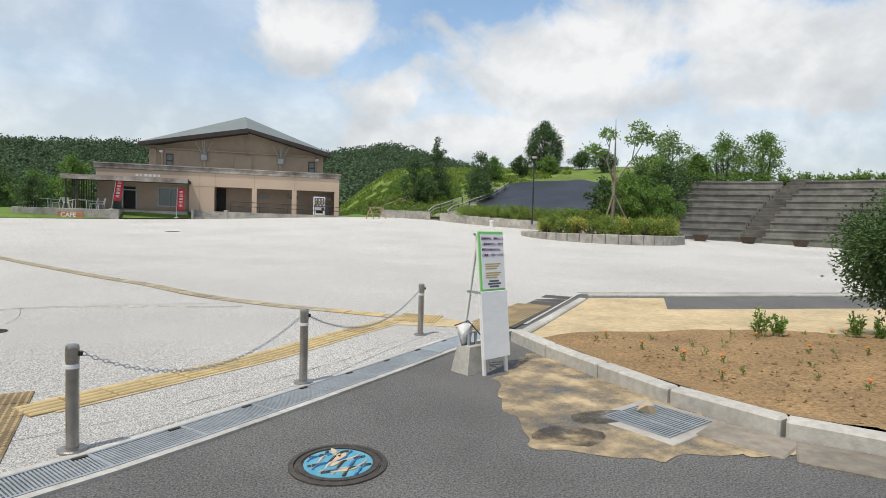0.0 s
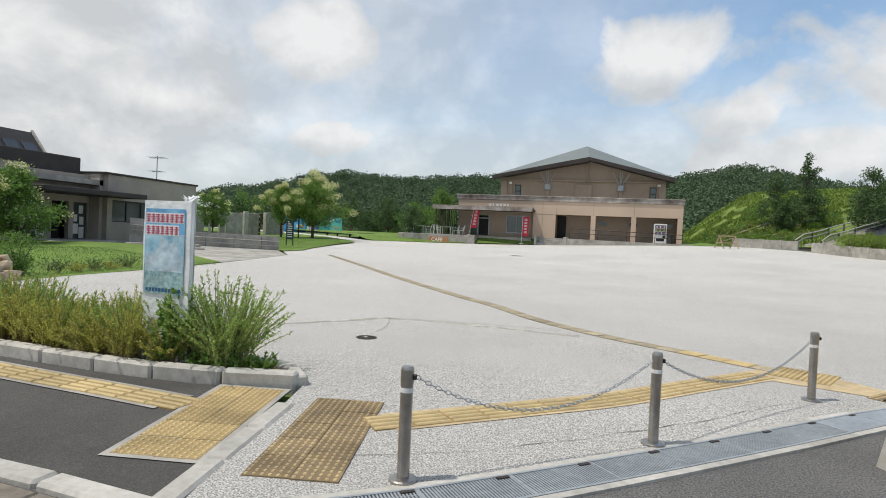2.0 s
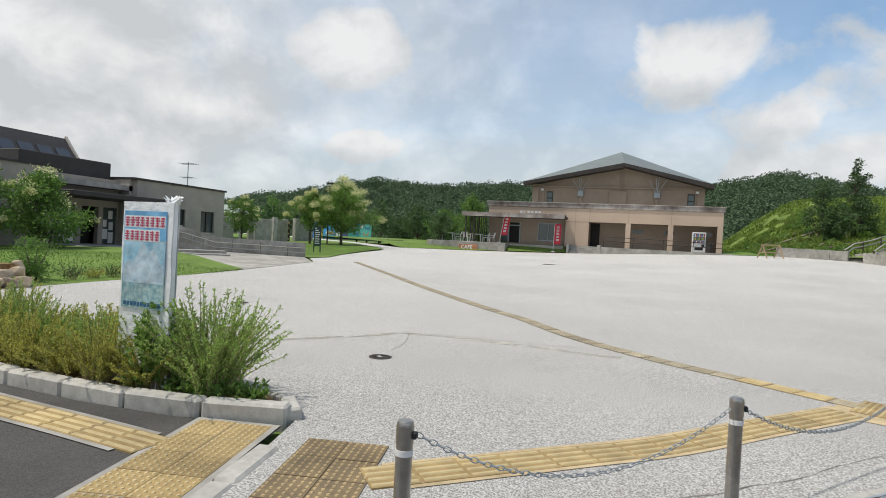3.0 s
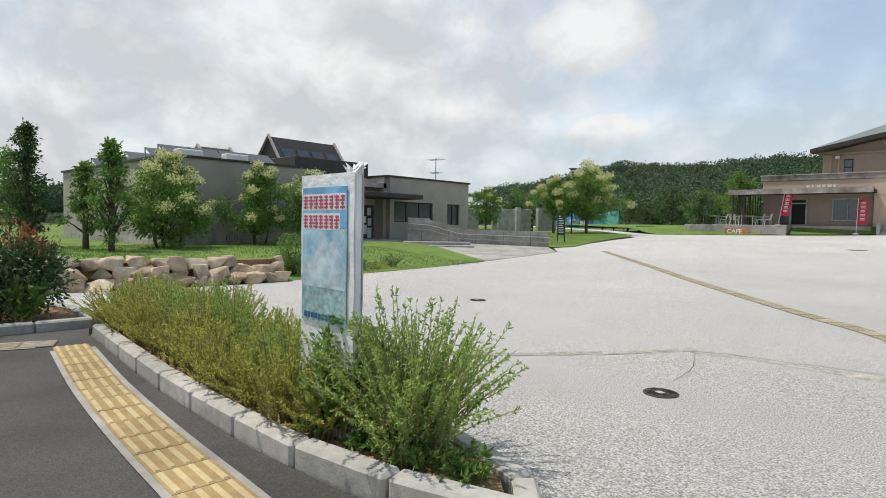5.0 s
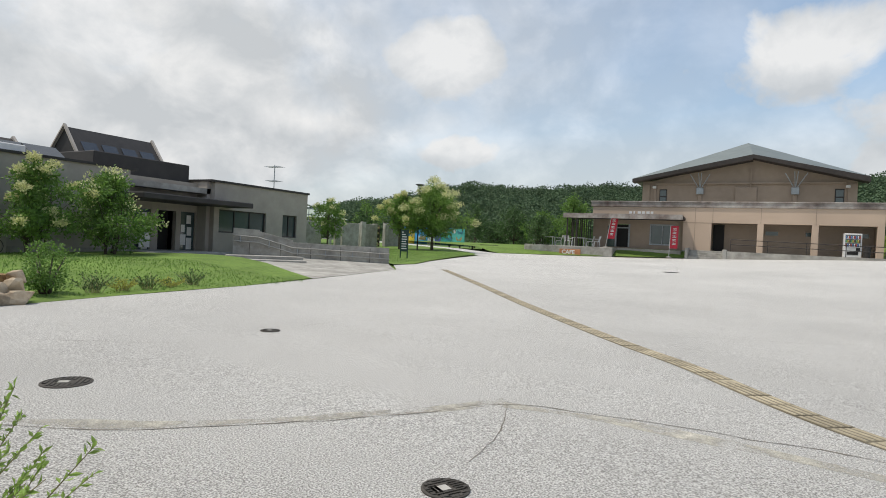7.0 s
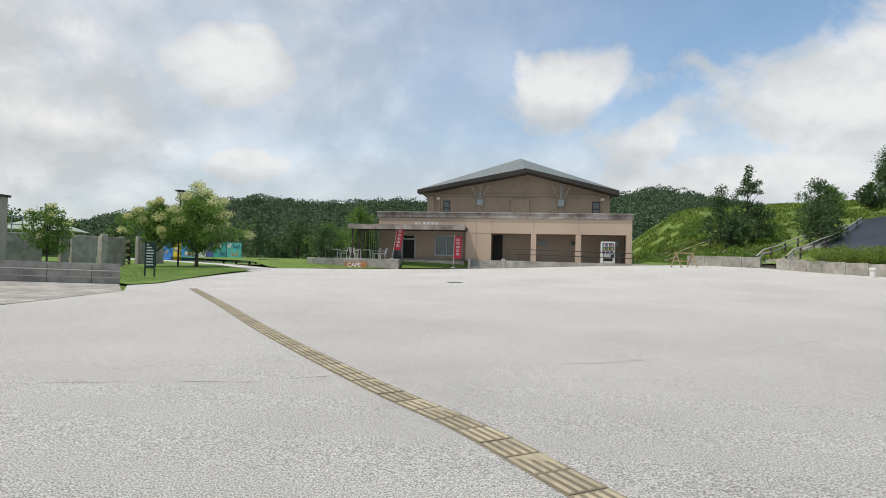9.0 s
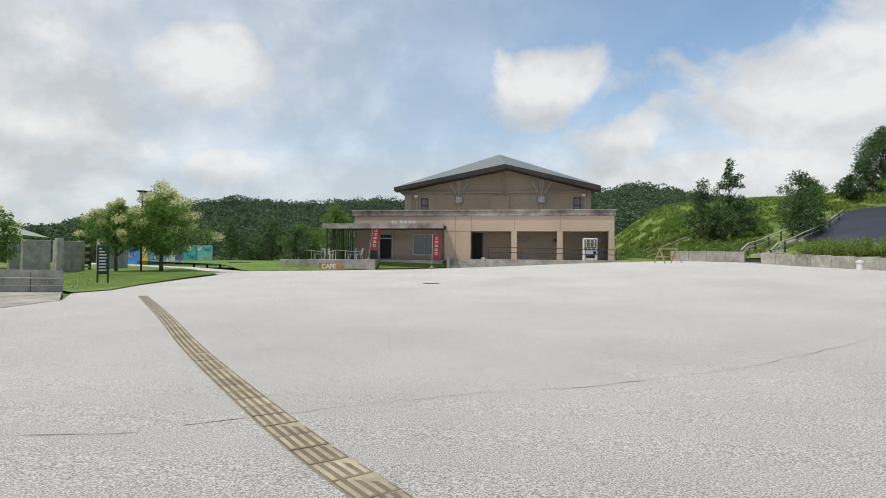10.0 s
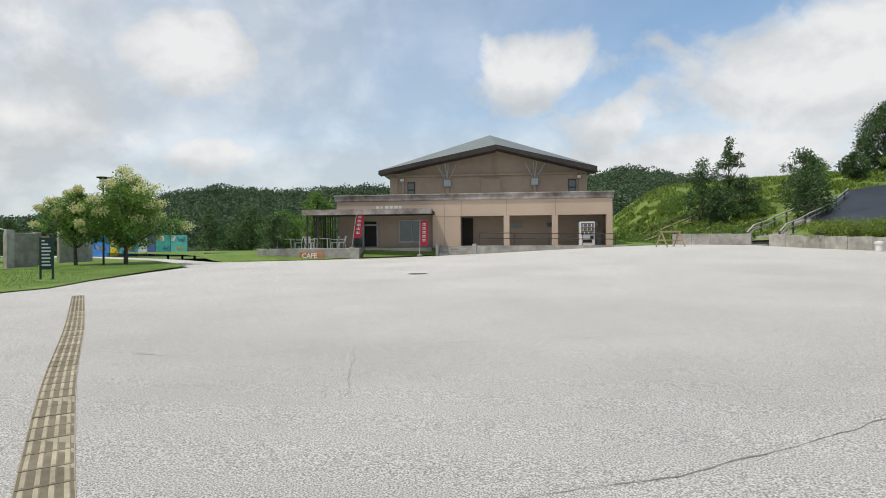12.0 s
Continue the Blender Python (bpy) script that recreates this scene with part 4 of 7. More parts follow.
def manhole(at, r, painted=False):
    z = gz(*at) if not painted else -0.01
    t = thing("manhole_cover", "round manhole cover with blue and cream painted relief" if painted else "round dark cast iron manhole cover in the paving", "manhole", (at[0], at[1], z), random.uniform(0, 90))
    part("rim", S().lathe([(r, -0.04), (r, 0.008), (r * 0.9, 0.012), (r * 0.89, 0.004), (r * 0.88, -0.02)], 40), M_IRON, t)
    if not painted:
        cv = part("cover", S().lathe([(r * 0.87, -0.02), (r * 0.87, 0.007), (r * 0.3, 0.009), (0.002, 0.009)], 32), M_IRON, t)
        ribs = S()
        for i in range(-4, 5):
            for j in range(-4, 5):
                if math.hypot(i, j) < 4.3 and math.hypot(i, j) > 1.5:
                    ribs.box(i * r * 0.19 - 0.012, i * r * 0.19 + 0.012, j * r * 0.19 - 0.02, j * r * 0.19 + 0.02, 0.007, 0.014)
        tagged(part("relief", ribs, M_IRON, cv), kind="stuff")
        part("lid_plate", S().box(-0.09, 0.02, -0.035, 0.035, 0.009, 0.014, None, 0.003), M_KERB, cv)
    else:
        cv = part("cover", S().lathe([(r * 0.87, -0.02), (r * 0.87, 0.006), (0.002, 0.006)], 40), M_IRON, t)
        part("painted_field", S().lathe([(r * 0.70, 0.0), (r * 0.70, 0.009), (0.002, 0.009)], 40), M_BLUE, cv, "light blue enamel field")
        blocks = S()
        for k in range(36):
            g = 2 * math.pi * k / 36
            blocks.box(-0.013, 0.013, -0.02, 0.02, 0.004, 0.012, Matrix.Rotation(g, 4, "Z") @ Matrix.Translation((r * 0.785, 0, 0)))
        tagged(part("rim_block", blocks, M_IRON, cv), kind="stuff")
        for k in range(11):
            y = -r * 0.6 + k * r * 0.12
            half = math.sqrt(max(0.01, (r * 0.68) ** 2 - y * y))
            line = [(x, y + 0.025 * math.sin(x * 22 + k * 1.7), 0.010) for x in np.linspace(-half + 0.03, half - 0.03, 14)]
            part("wave", S().tube(line, [0.003 + 0.009 * abs(math.sin(i * 0.6 + k)) for i in range(14)], 5), (M_TEAL, M_IRON, M_KERB)[k % 3], cv)
        for (x, y, g, s) in ((0.03, 0.03, 0.4, 1.0), (-0.05, -0.10, -0.5, 0.8), (0.09, 0.12, 1.2, 0.7)):
            m = Matrix.Translation((x, y, 0)) @ Matrix.Rotation(g, 4, "Z")
            o = S()
            ring = [(0.09 * s * math.cos(q) + 0.02 * s * math.cos(3 * q), 0.035 * s * math.sin(q)) for q in [k * math.pi / 9 for k in range(18)]]
            vs = [m @ Vector((a, b, zz)) for zz in (0.006, 0.014) for a, b in ring]
            o.add(vs, [tuple(range(18, 36))] + [(k, (k + 1) % 18, 18 + (k + 1) % 18, 18 + k) for k in range(18)])
            part("relief_figure", o, M_CREAM, cv)
    return t


manhole((0.11, 4.63), 0.3, True)
for at, r in (((-3.47, 9.28), 0.14), ((-8.02, 12.5), 0.14), ((-7.28, 9.32), 0.205), ((-5.49, 36.7), 0.4)):
    manhole(at, r)

# sidewalk catch-basin grate by the right kerb with a stone on it
bas = thing("drain_grate", "square steel drain grate in a concrete surround, half silted with sand", "drain", (2.62, 4.9, -0.012), 22)
part("surround", S().box(-0.4, 0.4, -0.36, 0.36, -0.05, 0.008, None, 0.006), M_CONC, bas)
gb = S()
for k in range(22):
    y = -0.27 + k * 0.54 / 21
    gb.box(-0.3, 0.3, y - 0.006, y + 0.006, 0.006, 0.02)
for x in (-0.3, -0.1, 0.1, 0.3):
    gb.box(x - 0.008, x + 0.008, -0.28, 0.28, 0.006, 0.018)
part("grate", gb, M_GALV, bas)
M_ROCK = mat("ochre_rock", (0.60, 0.51, 0.38), (0.31, 0.215, 0.13), 3.5, 0.95, 0.6, 25, big=0.35, bigscale=1.6, rnd=0.3)


def rock(seed, sx, sy, sz):
    """An angular boulder: the hull of scattered corners, with its sharp edges broken."""
    rng = random.Random(seed)
    bm = bmesh.new()
    for _ in range(15):
        p = Vector((rng.uniform(-1, 1), rng.uniform(-1, 1), rng.uniform(-1, 1)))
        m = max(abs(p.x), abs(p.y), abs(p.z))
        p = p / m * rng.uniform(0.8, 1.0)
        bm.verts.new((p.x * sx, p.y * sy, p.z * sz))
    bmesh.ops.convex_hull(bm, input=bm.verts)
    bmesh.ops.delete(bm, geom=[v for v in bm.verts if not v.link_faces], context="VERTS")
    bmesh.ops.bevel(bm, geom=list(bm.edges), offset=min(sx, sy, sz) * 0.09, segments=1, affect="EDGES", clamp_overlap=True)
    sh = S()
    bm.verts.index_update()
    sh.v = [tuple(v.co) for v in bm.verts]
    sh.f = [tuple(v.index for v in f.verts) for f in bm.faces]
    bm.free()
    return sh


solo("stone", rock(3, 0.085, 0.06, 0.05), M_CREAM, "small pale broken stone lying on the drain grate", "stone", (2.62, 5.05, 0.045))

# sand washed over the asphalt by the sign
sw = [(1.7, 6.1), (2.2, 6.7), (2.8, 7.3), (2.9, 6.2), (3.1, 4.9), (3.3, 4.3), (2.9, 4.1), (2.1, 4.3), (1.5, 4.6), (1.55, 5.4)]
sheet("sand_patch", [tuple(p + Vector((0.16 * noise.noise((p.x * 4, p.y * 4, 1)), 0.16 * noise.noise((p.x * 4, p.y * 4, 7))))) for p in bez(sw + [sw[0]], 14)[:-1]], lambda x, y: -0.007, M_SANDT, 0.4, "thin sandy wash drying on the asphalt", "sand")
M_WET = mat("damp_asphalt", (0.085, 0.073, 0.055), (0.05, 0.045, 0.038), 20, 0.6, 0.3, 80, big=0.3, bigscale=2, holes=3.5)
for cx, cy, rx, ry in ((1.75, 4.75, 0.26, 0.2), (2.25, 5.05, 0.32, 0.14)):
    sheet("damp_patch", [(cx + rx * math.cos(k * math.pi / 9) * (1 + 0.25 * noise.noise((k, cx, 0))), cy + ry * math.sin(k * math.pi / 9) * (1 + 0.25 * noise.noise((k, cy, 4)))) for k in range(18)], lambda x, y: -0.0035, M_WET, 0.2, "damp dark stain on the asphalt", "stain")

# ---- the folding sign ----
M_GREEN = mat("green_border", (0.20, 0.55, 0.16), (0.25, 0.6, 0.2), 6, 0.6, big=0.05)
M_PAPER = mat("white_sheet", (0.82, 0.82, 0.82), (0.76, 0.77, 0.78), 3, 0.55, 0.25, 9, big=0.06, bigscale=3)
M_INKP = mat("purple_ink", (0.13, 0.02, 0.16), (0.15, 0.03, 0.18), 5, 0.6, big=0.0)
M_INKO = mat("ochre_ink", (0.42, 0.30, 0.06), (0.45, 0.33, 0.08), 5, 0.6, big=0.0)
M_INKG = mat("grey_ink", (0.09, 0.10, 0.12), (0.11, 0.12, 0.13), 5, 0.6, big=0.0)


def lettering(text, size, material, parent, m, name="lettering", align="LEFT"):
    cu = bpy.data.curves.new(name, "FONT")
    cu.body, cu.size, cu.align_x, cu.extrude = text, size, align, 0.0008
    cu.offset = size * 0.025
    tmp = new(name, cu)
    me = bpy.data.meshes.new_from_object(tmp.evaluated_get(bpy.context.evaluated_depsgraph_get()))
    bpy.data.objects.remove(tmp)
    me.materials.append(material)
    ob = new(name, me)
    ob.parent = parent
    ob.matrix_basis = m
    return ob


sg = thing("folding_sign", "white A-frame notice board with a green-bordered notice and plastic sheet", "sign", (1.73, 6.37, -0.012), 26)
TILT = 6.5
lean = pose(0, 0, 0, -TILT, 0, 0)


def slab(x0, x1, z0, z1, y0, y1, c=0.004):
    return S().box(x0, x1, y0, y1, z0, z1, lean, c)


SW, SHT = 0.36, 1.42
for x in (0.0, SW - 0.035):
    part("front_leg", slab(x, x + 0.035, 0, SHT, 0, 0.03), M_WHITE, sg)
board = part("notice_board", slab(-0.005, SW + 0.005, 0.82, SHT + 0.01, -0.016, -0.002), M_GREEN, sg, "green-edged notice")
part("notice_paper", slab(0.024, SW - 0.006, 0.85, SHT - 0.022, -0.021, -0.017, 0.0), M_PAPER, board)
part("plastic_sheet", slab(-0.012, SW + 0.02, 0.16, 0.83, -0.022, -0.012), M_PAPER, sg, "white plastic sheet over the lower board")
for i, tx in enumerate(("施設園内は、原則として、", "一般車両の進入・通行を", "利用者の安全のため、", "ご遠慮して頂いています。")):
    lettering(tx, 0.0295, M_INKP, board, lean @ pose(0.032, -0.0225, SHT - 0.075 - i * 0.055, 90, 0, 0))
for i in range(6):
    z = SHT - 0.325 - i * 0.023 - (0.02 if i > 2 else 0)
    part("small_print", slab(0.07, SW - 0.06 - (i % 3) * 0.03, z, z + 0.011, -0.0225, -0.0212, 0.0), M_INKO, board)
for i in range(3):
    z = SHT - 0.5 - i * 0.027
    part("small_print", slab(0.12 - 0.02 * (i == 1), SW - 0.1 + 0.03 * (i == 1), z, z + 0.018, -0.0225, -0.0212, 0.0), M_INKG, board)
back = pose(0, 0.38, 0, 8.1, 0, 0)
for x in (0.0, SW - 0.03):
    part("back_leg", S().box(x, x + 0.03, -0.03, 0.0, 0, 1.40, back, 0.004), M_WHITE, sg)
part("hinge_bar", S().tube([(-0.01, 0.19, SHT - 0.03), (SW + 0.01, 0.19, SHT - 0.03)], 0.014, 6), M_STEEL, sg)
part("stay", S().box(0.0, 0.025, 0.09, 0.28, 0.8, 0.825), M_GALV, sg)
wt = thing("concrete_weight", "grey concrete weight block under the folding sign", "weight", (1.67, 6.59, -0.012), 26)
part("block", S().add([(-0.16, -0.11, 0), (0.16, -0.11, 0), (0.16, 0.13, 0), (-0.16, 0.13, 0), (-0.11, -0.08, 0.27), (0.11, -0.08, 0.27), (0.11, 0.1, 0.27), (-0.11, 0.1, 0.27)],
                      [(3, 2, 1, 0), (4, 5, 6, 7), (0, 1, 5, 4), (1, 2, 6, 5), (2, 3, 7, 6), (3, 0, 4, 7)]), M_KERB, wt)
part("lifting_bar", S().tube([(-0.05, 0, 0.26), (-0.05, 0, 0.40), (0.05, 0, 0.40), (0.05, 0, 0.26)], 0.016, 6), M_GALV, wt)
M_BAG = mat("clear_plastic_bag", (0.62, 0.63, 0.62), (0.5, 0.51, 0.5), 14, 0.3, 0.8, 22, big=0.2, bigscale=5)
solo("plastic_bag", rock(11, 0.1, 0.09, 0.13), M_BAG, "tied grey plastic bag on the concrete weight", "bag", (1.61, 6.62, 0.37), smooth=True)
solo("cord", S().tube([tuple(p) for p in [(1.51, 6.69, 0.44), (1.63, 6.61, 0.5), (1.75, 6.55, 0.36), (1.77, 6.53, 0.27)]], 0.007, 5), M_BLACK, "thin dark cord tied round the bag", "cord")

# ---- the bagged banner in the bed ----
M_FILM = mat("wrinkled_plastic_film", (0.84, 0.86, 0.86), (0.74, 0.76, 0.77), 9, 0.3, 0.6, 16, big=0.15, bigscale=2)
M_POSTB = mat("poster_blue", (0.10, 0.36, 0.66), (0.28, 0.55, 0.76), 7, 0.45, 0.1, 20, big=0.3, bigscale=3)
M_POSTL = mat("poster_mountain", (0.50, 0.68, 0.76), (0.20, 0.46, 0.62), 9, 0.45, big=0.35, bigscale=7)
M_POSTD = mat("poster_woodland", (0.10, 0.27, 0.33), (0.50, 0.64, 0.62), 20, 0.45, big=0.3, bigscale=6)
M_RED = mat("poster_red", (0.50, 0.06, 0.10), (0.45, 0.08, 0.16), 8, 0.5, big=0.1)

bn = thing("banner", "tall event banner wrapped in wrinkled clear plastic, standing in the weeds", "banner", (-4.86, 6.77, 0.06), -3)
BW, BH = 0.58, 1.6


def film_face(y, sign):
    """A softly wrinkled face of the plastic wrap."""
    sh, nx, nz = S(), 14, 44
    for j in range(nz + 1):
        for i in range(nx + 1):
            u, v = i / nx, j / nz
            wob = 0.010 * noise.noise((u * 5, v * 9, y * 30)) + 0.006 * noise.noise((u * 11 + v * 7, v * 4, 5 + y))
            low = 0.03 * max(0, 0.35 - v) * math.sin(v * 40 + u * 3)
            sh.v.append((u * BW + 0.01 * noise.noise((v * 6, 0, y)) * (1 if i in (0, nx) else 0), y + sign * (0.008 + wob * (0.25 if 0.38 < v < 0.94 else 1.0) + low), v * BH))
    for j in range(nz):
        for i in range(nx):
            a = j * (nx + 1) + i
            sh.f.append((a, a + 1, a + nx + 2, a + nx + 1))
    return sh


core = part("board", S().box(0.0, BW, 0.0, 0.05, 0.0, BH, None, 0.008), M_FILM, bn)
part("film_front", film_face(0.0, -1), M_FILM, bn, "clouded plastic film", smooth=True)
part("film_back", film_face(0.05, 1), M_FILM, bn, "clouded plastic film", smooth=True)
tuft = S()
for k in range(9):
    g = k * 0.7
    tip = Vector((0.05 + 0.09 * math.cos(g), 0.03 * math.sin(g * 1.7), 0.015 + 0.035 * abs(math.sin(g * 1.3))))
    tuft.add([(-0.05 + 0.012 * k, -0.02, -0.02), (-0.01 + 0.012 * k, 0.025, -0.02), tuple(tip), (tip.x - 0.035, tip.y + 0.012, tip.z + 0.012)], [(0, 1, 2), (0, 2, 3), (1, 3, 2), (0, 3, 1)])
part("film_gather", tuft, M_FILM, bn, "knotted plastic tuft").matrix_basis = pose(BW * 0.88, 0.02, BH + 0.005)


def printed(z0, z1, material, x0=0.03, x1=0.52, y=-0.0185, name="print_panel"):
    return part(name, S().box(x0, x1, y, y + 0.004, z0, z1), material, bn)


printed(1.27, 1.52, M_POSTB)
printed(0.98, 1.268, M_POSTL)
printed(0.68, 0.978, M_POSTD)
# jagged mountain over the lower field
mt = S()
prof = [(0.04, 1.02), (0.1, 1.1), (0.16, 1.06), (0.22, 1.2), (0.27, 1.25), (0.33, 1.17), (0.4, 1.2), (0.47, 1.08), (0.51, 1.05)]
mt.add([(x, -0.0195, z) for x, z in prof] + [(0.51, -0.0195, 0.9), (0.04, -0.0195, 0.9)], [tuple(range(11))])
part("printed_mountain", mt, mat("poster_snow", (0.60, 0.70, 0.76), (0.36, 0.52, 0.62), 14, 0.45, big=0.3, bigscale=12), bn)
for row, (z, n) in enumerate(((1.385, 8), (1.265, 7))):
    for k in range(n):
        x = 0.045 + k * 0.058
        g = S().box(x + 0.02 + 0.004 * (k % 3), x + 0.029 + 0.004 * (k % 3), -0.0215, -0.0195, z, z + 0.085)
        for j in range(4):
            w0 = random.uniform(0, 0.012)
            g.box(x + w0, x + 0.05 - random.uniform(0, 0.01), -0.0222, -0.0193, z + 0.006 + j * 0.021, z + 0.018 + j * 0.021)
        part("printed_character", g, M_RED, bn)
        part("character_outline", S().box(x - 0.006, x + 0.056, -0.0192, -0.0184, z - 0.008, z + 0.094), M_PAPER, bn)
for k in range(11):
    printed(0.70, 0.735, M_TEAL, 0.06 + k * 0.04, 0.088 + k * 0.04, -0.0215, "printed_character")
printed(0.38, 0.386, M_BAG, 0.0, BW, -0.03, "tape")
for x in (-0.03, BW - 0.005):
    part("stake", S().box(x, x + 0.04, 0.005, 0.045, -0.08, 0.48, None, 0.004), M_DARKW, bn)

# ---- cracks in the paving ----
M_CRACK = mat("dirt_filled_crack", (0.30, 0.275, 0.235), (0.15, 0.135, 0.11), 10, 0.95)


def crack(pts, w):
    line = resample(bez(pts, 8), 0.12)
    sh = S()
    for i, (p, a) in enumerate(line):
        j = 0.05 * noise.noise((p.x * 2.3, p.y * 2.3, 1)) + 0.02 * noise.noise((p.x * 9, p.y * 9, 1))
        h = w * 0.75 * (0.2 + 1.6 * abs(noise.noise((p.x * 3.1, p.y * 3.1, 7))))
        n_ = Vector((-math.sin(a), math.cos(a)))
        for s in (-1, 1):
            q = p + n_ * (j + s * h / 2)
            sh.v.append((q.x, q.y, gz(q.x, q.y) + 0.004))
    for i in range(len(line) - 1):
        sh.f.append((2 * i, 2 * i + 1, 2 * i + 3, 2 * i + 2))
    tagged(part("crack", sh, M_CRACK), "thin dirt-filled crack across the paving", "crack", "", "structure")


crack([(-8.6, 7.75), (-6.5, 8.46), (-5.83, 8.83), (-5.4, 9.2), (-4.95, 9.65), (-4.35, 10.37), (-3.82, 11.1), (-2.95, 11.28), (-2.2, 11.36), (-0.9, 11.4)], 0.03)
crack([(-3.82, 11.1), (-3.6, 10.4), (-3.5, 9.6)], 0.02)
crack([(-10.5, 9.6), (-8.21, 11.06), (-8.0, 12.1)], 0.016)
crack([(-8.0, 12.7), (-7.74, 14.14), (-6.4, 14.7), (-4.84, 15.12)], 0.016)
crack([(-4.6, 15.3), (-2.83, 16.45), (-1.45, 17.04), (-0.17, 17.8), (0.92, 18.58), (3.6, 21.0)], 0.018)
crack([(-7.55, 20.68), (-5.52, 20.32), (-4.2, 21.11), (2.0, 22.5)], 0.016)
crack([(-4.2, 21.11), (-3.67, 18.56)], 0.016)
crack([(2.2, 13.0), (5.0, 14.2), (9.0, 15.4)], 0.018)
crack([(-2.2, 5.2), (-1.1, 5.85), (0.3, 7.05), (1.3, 8.1)], 0.014)

M_STAIN = mat("faint_sandy_stain", (0.82, 0.775, 0.67), (0.29, 0.27, 0.22), 82, 0.95, 0.8, 110, big=0.2, bigscale=1.0, holes=3.2)
for pts, w in (([(-8.6, 7.85), (-6.5, 8.56), (-5.4, 9.32), (-4.4, 10.45), (-3.85, 11.2)], 0.2), ([(-3.85, 11.05), (-2.95, 11.12), (-1.9, 11.1), (-0.6, 11.0)], 0.3)):
    sh = S()
    for p, a in resample(bez(pts, 8), 0.15):
        n_ = Vector((-math.sin(a), math.cos(a)))
        for sd in (-1, 1):
            q = p + n_ * (sd * w * (0.3 + 0.35 * noise.noise((p.x * 1.3, p.y * 1.3, 4 + sd))))
            sh.v.append((q.x, q.y, gz(q.x, q.y) + 0.0025))
    sh.f += [(2 * i, 2 * i + 1, 2 * i + 3, 2 * i + 2) for i in range(len(sh.v) // 2 - 1)]
    tagged(part("stain", sh, M_STAIN), "faint yellowish sand stain along a crack in the paving", "stain", "", "structure")

# ---- rock wall ----
rw = tagged(new("rock_wall"), "dry-laid wall of rough ochre boulders edging the lawn", "wall", "", "structure")
rwl = resample(bez([(-16.5, 1.2), (-15.2, 4.4), (-13.85, 7.4), (-13.3, 9.2), (-12.98, 11.9)]), 0.36)
for k, (p, a) in enumerate(rwl):
    for lev in range(3):
        if lev == 2 and random.random() < 0.12:
            continue
        s = random.uniform(0.2, 0.3) * (1.0, 0.92, 0.85)[lev]
        ob = part("boulder", rock(20 + k * 3 + lev, s, s * 0.85, random.uniform(0.13, 0.18)), M_ROCK, rw)
        ob.matrix_basis = pose(p.x + random.uniform(-0.06, 0.06) - 0.13 * lev, p.y + random.uniform(-0.12, 0.12), 0.1 + lev * 0.18 + random.uniform(-0.025, 0.025), random.uniform(-9, 9), random.uniform(-9, 9), math.degrees(a) + random.uniform(-14, 14))

bk_ = S()
for (p, a), (q, b) in zip(rwl, rwl[1:]):
    bk_.add([(p.x - 0.28, p.y, -0.05), (q.x - 0.28, q.y, -0.05), (q.x - 0.34, q.y, 0.5), (p.x - 0.34, p.y, 0.5), (p.x - 0.7, p.y, 0.5), (q.x - 0.7, q.y, 0.5), (q.x - 0.7, q.y, -0.05), (p.x - 0.7, p.y, -0.05)], [(0, 1, 2, 3), (3, 2, 5, 4), (4, 5, 6, 7)])
part("earth_backing", bk_, M_SOIL, rw)

# ---- ramp wall, steps and fittings by the low building ----
rwall = thing("ramp_wall", "stained concrete ramp wall with twin steel handrails, stepping down", "wall", (-22.5, 24.7, 0.0), math.degrees(math.atan2(4.4, 5.45)))
LW = math.hypot(5.45, 4.4)
sh = S()
prof = [(0, 1.66), (1.1, 1.62), (1.1, 1.55), (2.6, 1.2), (2.6, 1.12), (LW, 1.06)]
n = len(prof)
vs = [(x, y, z) for y in (0.0, 0.22) for x, z in prof] + [(LW, 0.0, 0.1), (0, 0.0, 0.2), (LW, 0.22, 0.1), (0, 0.22, 0.2)]
sh.add(vs, [(0, 1, 2, 3, 4, 5, 12, 13), (15, 14, 11, 10, 9, 8, 7, 6), (13, 12, 14, 15), (0, 13, 15, 6), (5, 11, 14, 12)] + [(i, 6 + i, 7 + i, i + 1) for i in range(5)])
part("wall_body", sh, M_CONC, rwall)
for i in range(5):
    x = 0.7 + i * 1.35
    part("wall_joint", S().box(x, x + 0.02, -0.004, 0.004, 0.25, 1.0), M_DARKW, rwall)
for dz in (0.28, 0.52):
    part("handrail", S().tube([(0.0, -0.09, 1.62 - dz), (1.1, -0.09, 1.56 - dz), (2.6, -0.09, 1.16 - dz), (LW + 0.02, -0.09, 1.06 - dz)], 0.022, 8), M_KERB, rwall)
for i in range(6):
    x = 0.3 + i * 1.25
    zt = 1.6 if x < 1.1 else (1.5 - (x - 1.1) * 0.25 if x < 2.6 else 1.1)
    part("rail_bracket", S().box(x, x + 0.03, -0.1, 0.0, zt - 0.56, zt - 0.26), M_GALV, rwall)
est = thing("terrace_steps", "three broad low concrete steps with dark risers", "steps", (-20.6, 22.6, 0.0), 52)
for i in range(3):
    part("tread", S().box(-0.2 + i * 0.15, 3.2, -0.2 + i * -0.0 + i * 0.75 - 0.9, 1.2, 0.12 + i * 0.11, 0.26 + i * 0.13, None, 0.012), M_CONC, est)
ac = thing("air_conditioner", "beige outdoor air conditioning unit against the wall", "air conditioner", (BX + 0.5, 16.0, 0.25), 0)
part("casing", S().box(-0.3, 0.0, -0.45, 0.45, 0.0, 0.72, None, 0.02), M_B2L, ac)
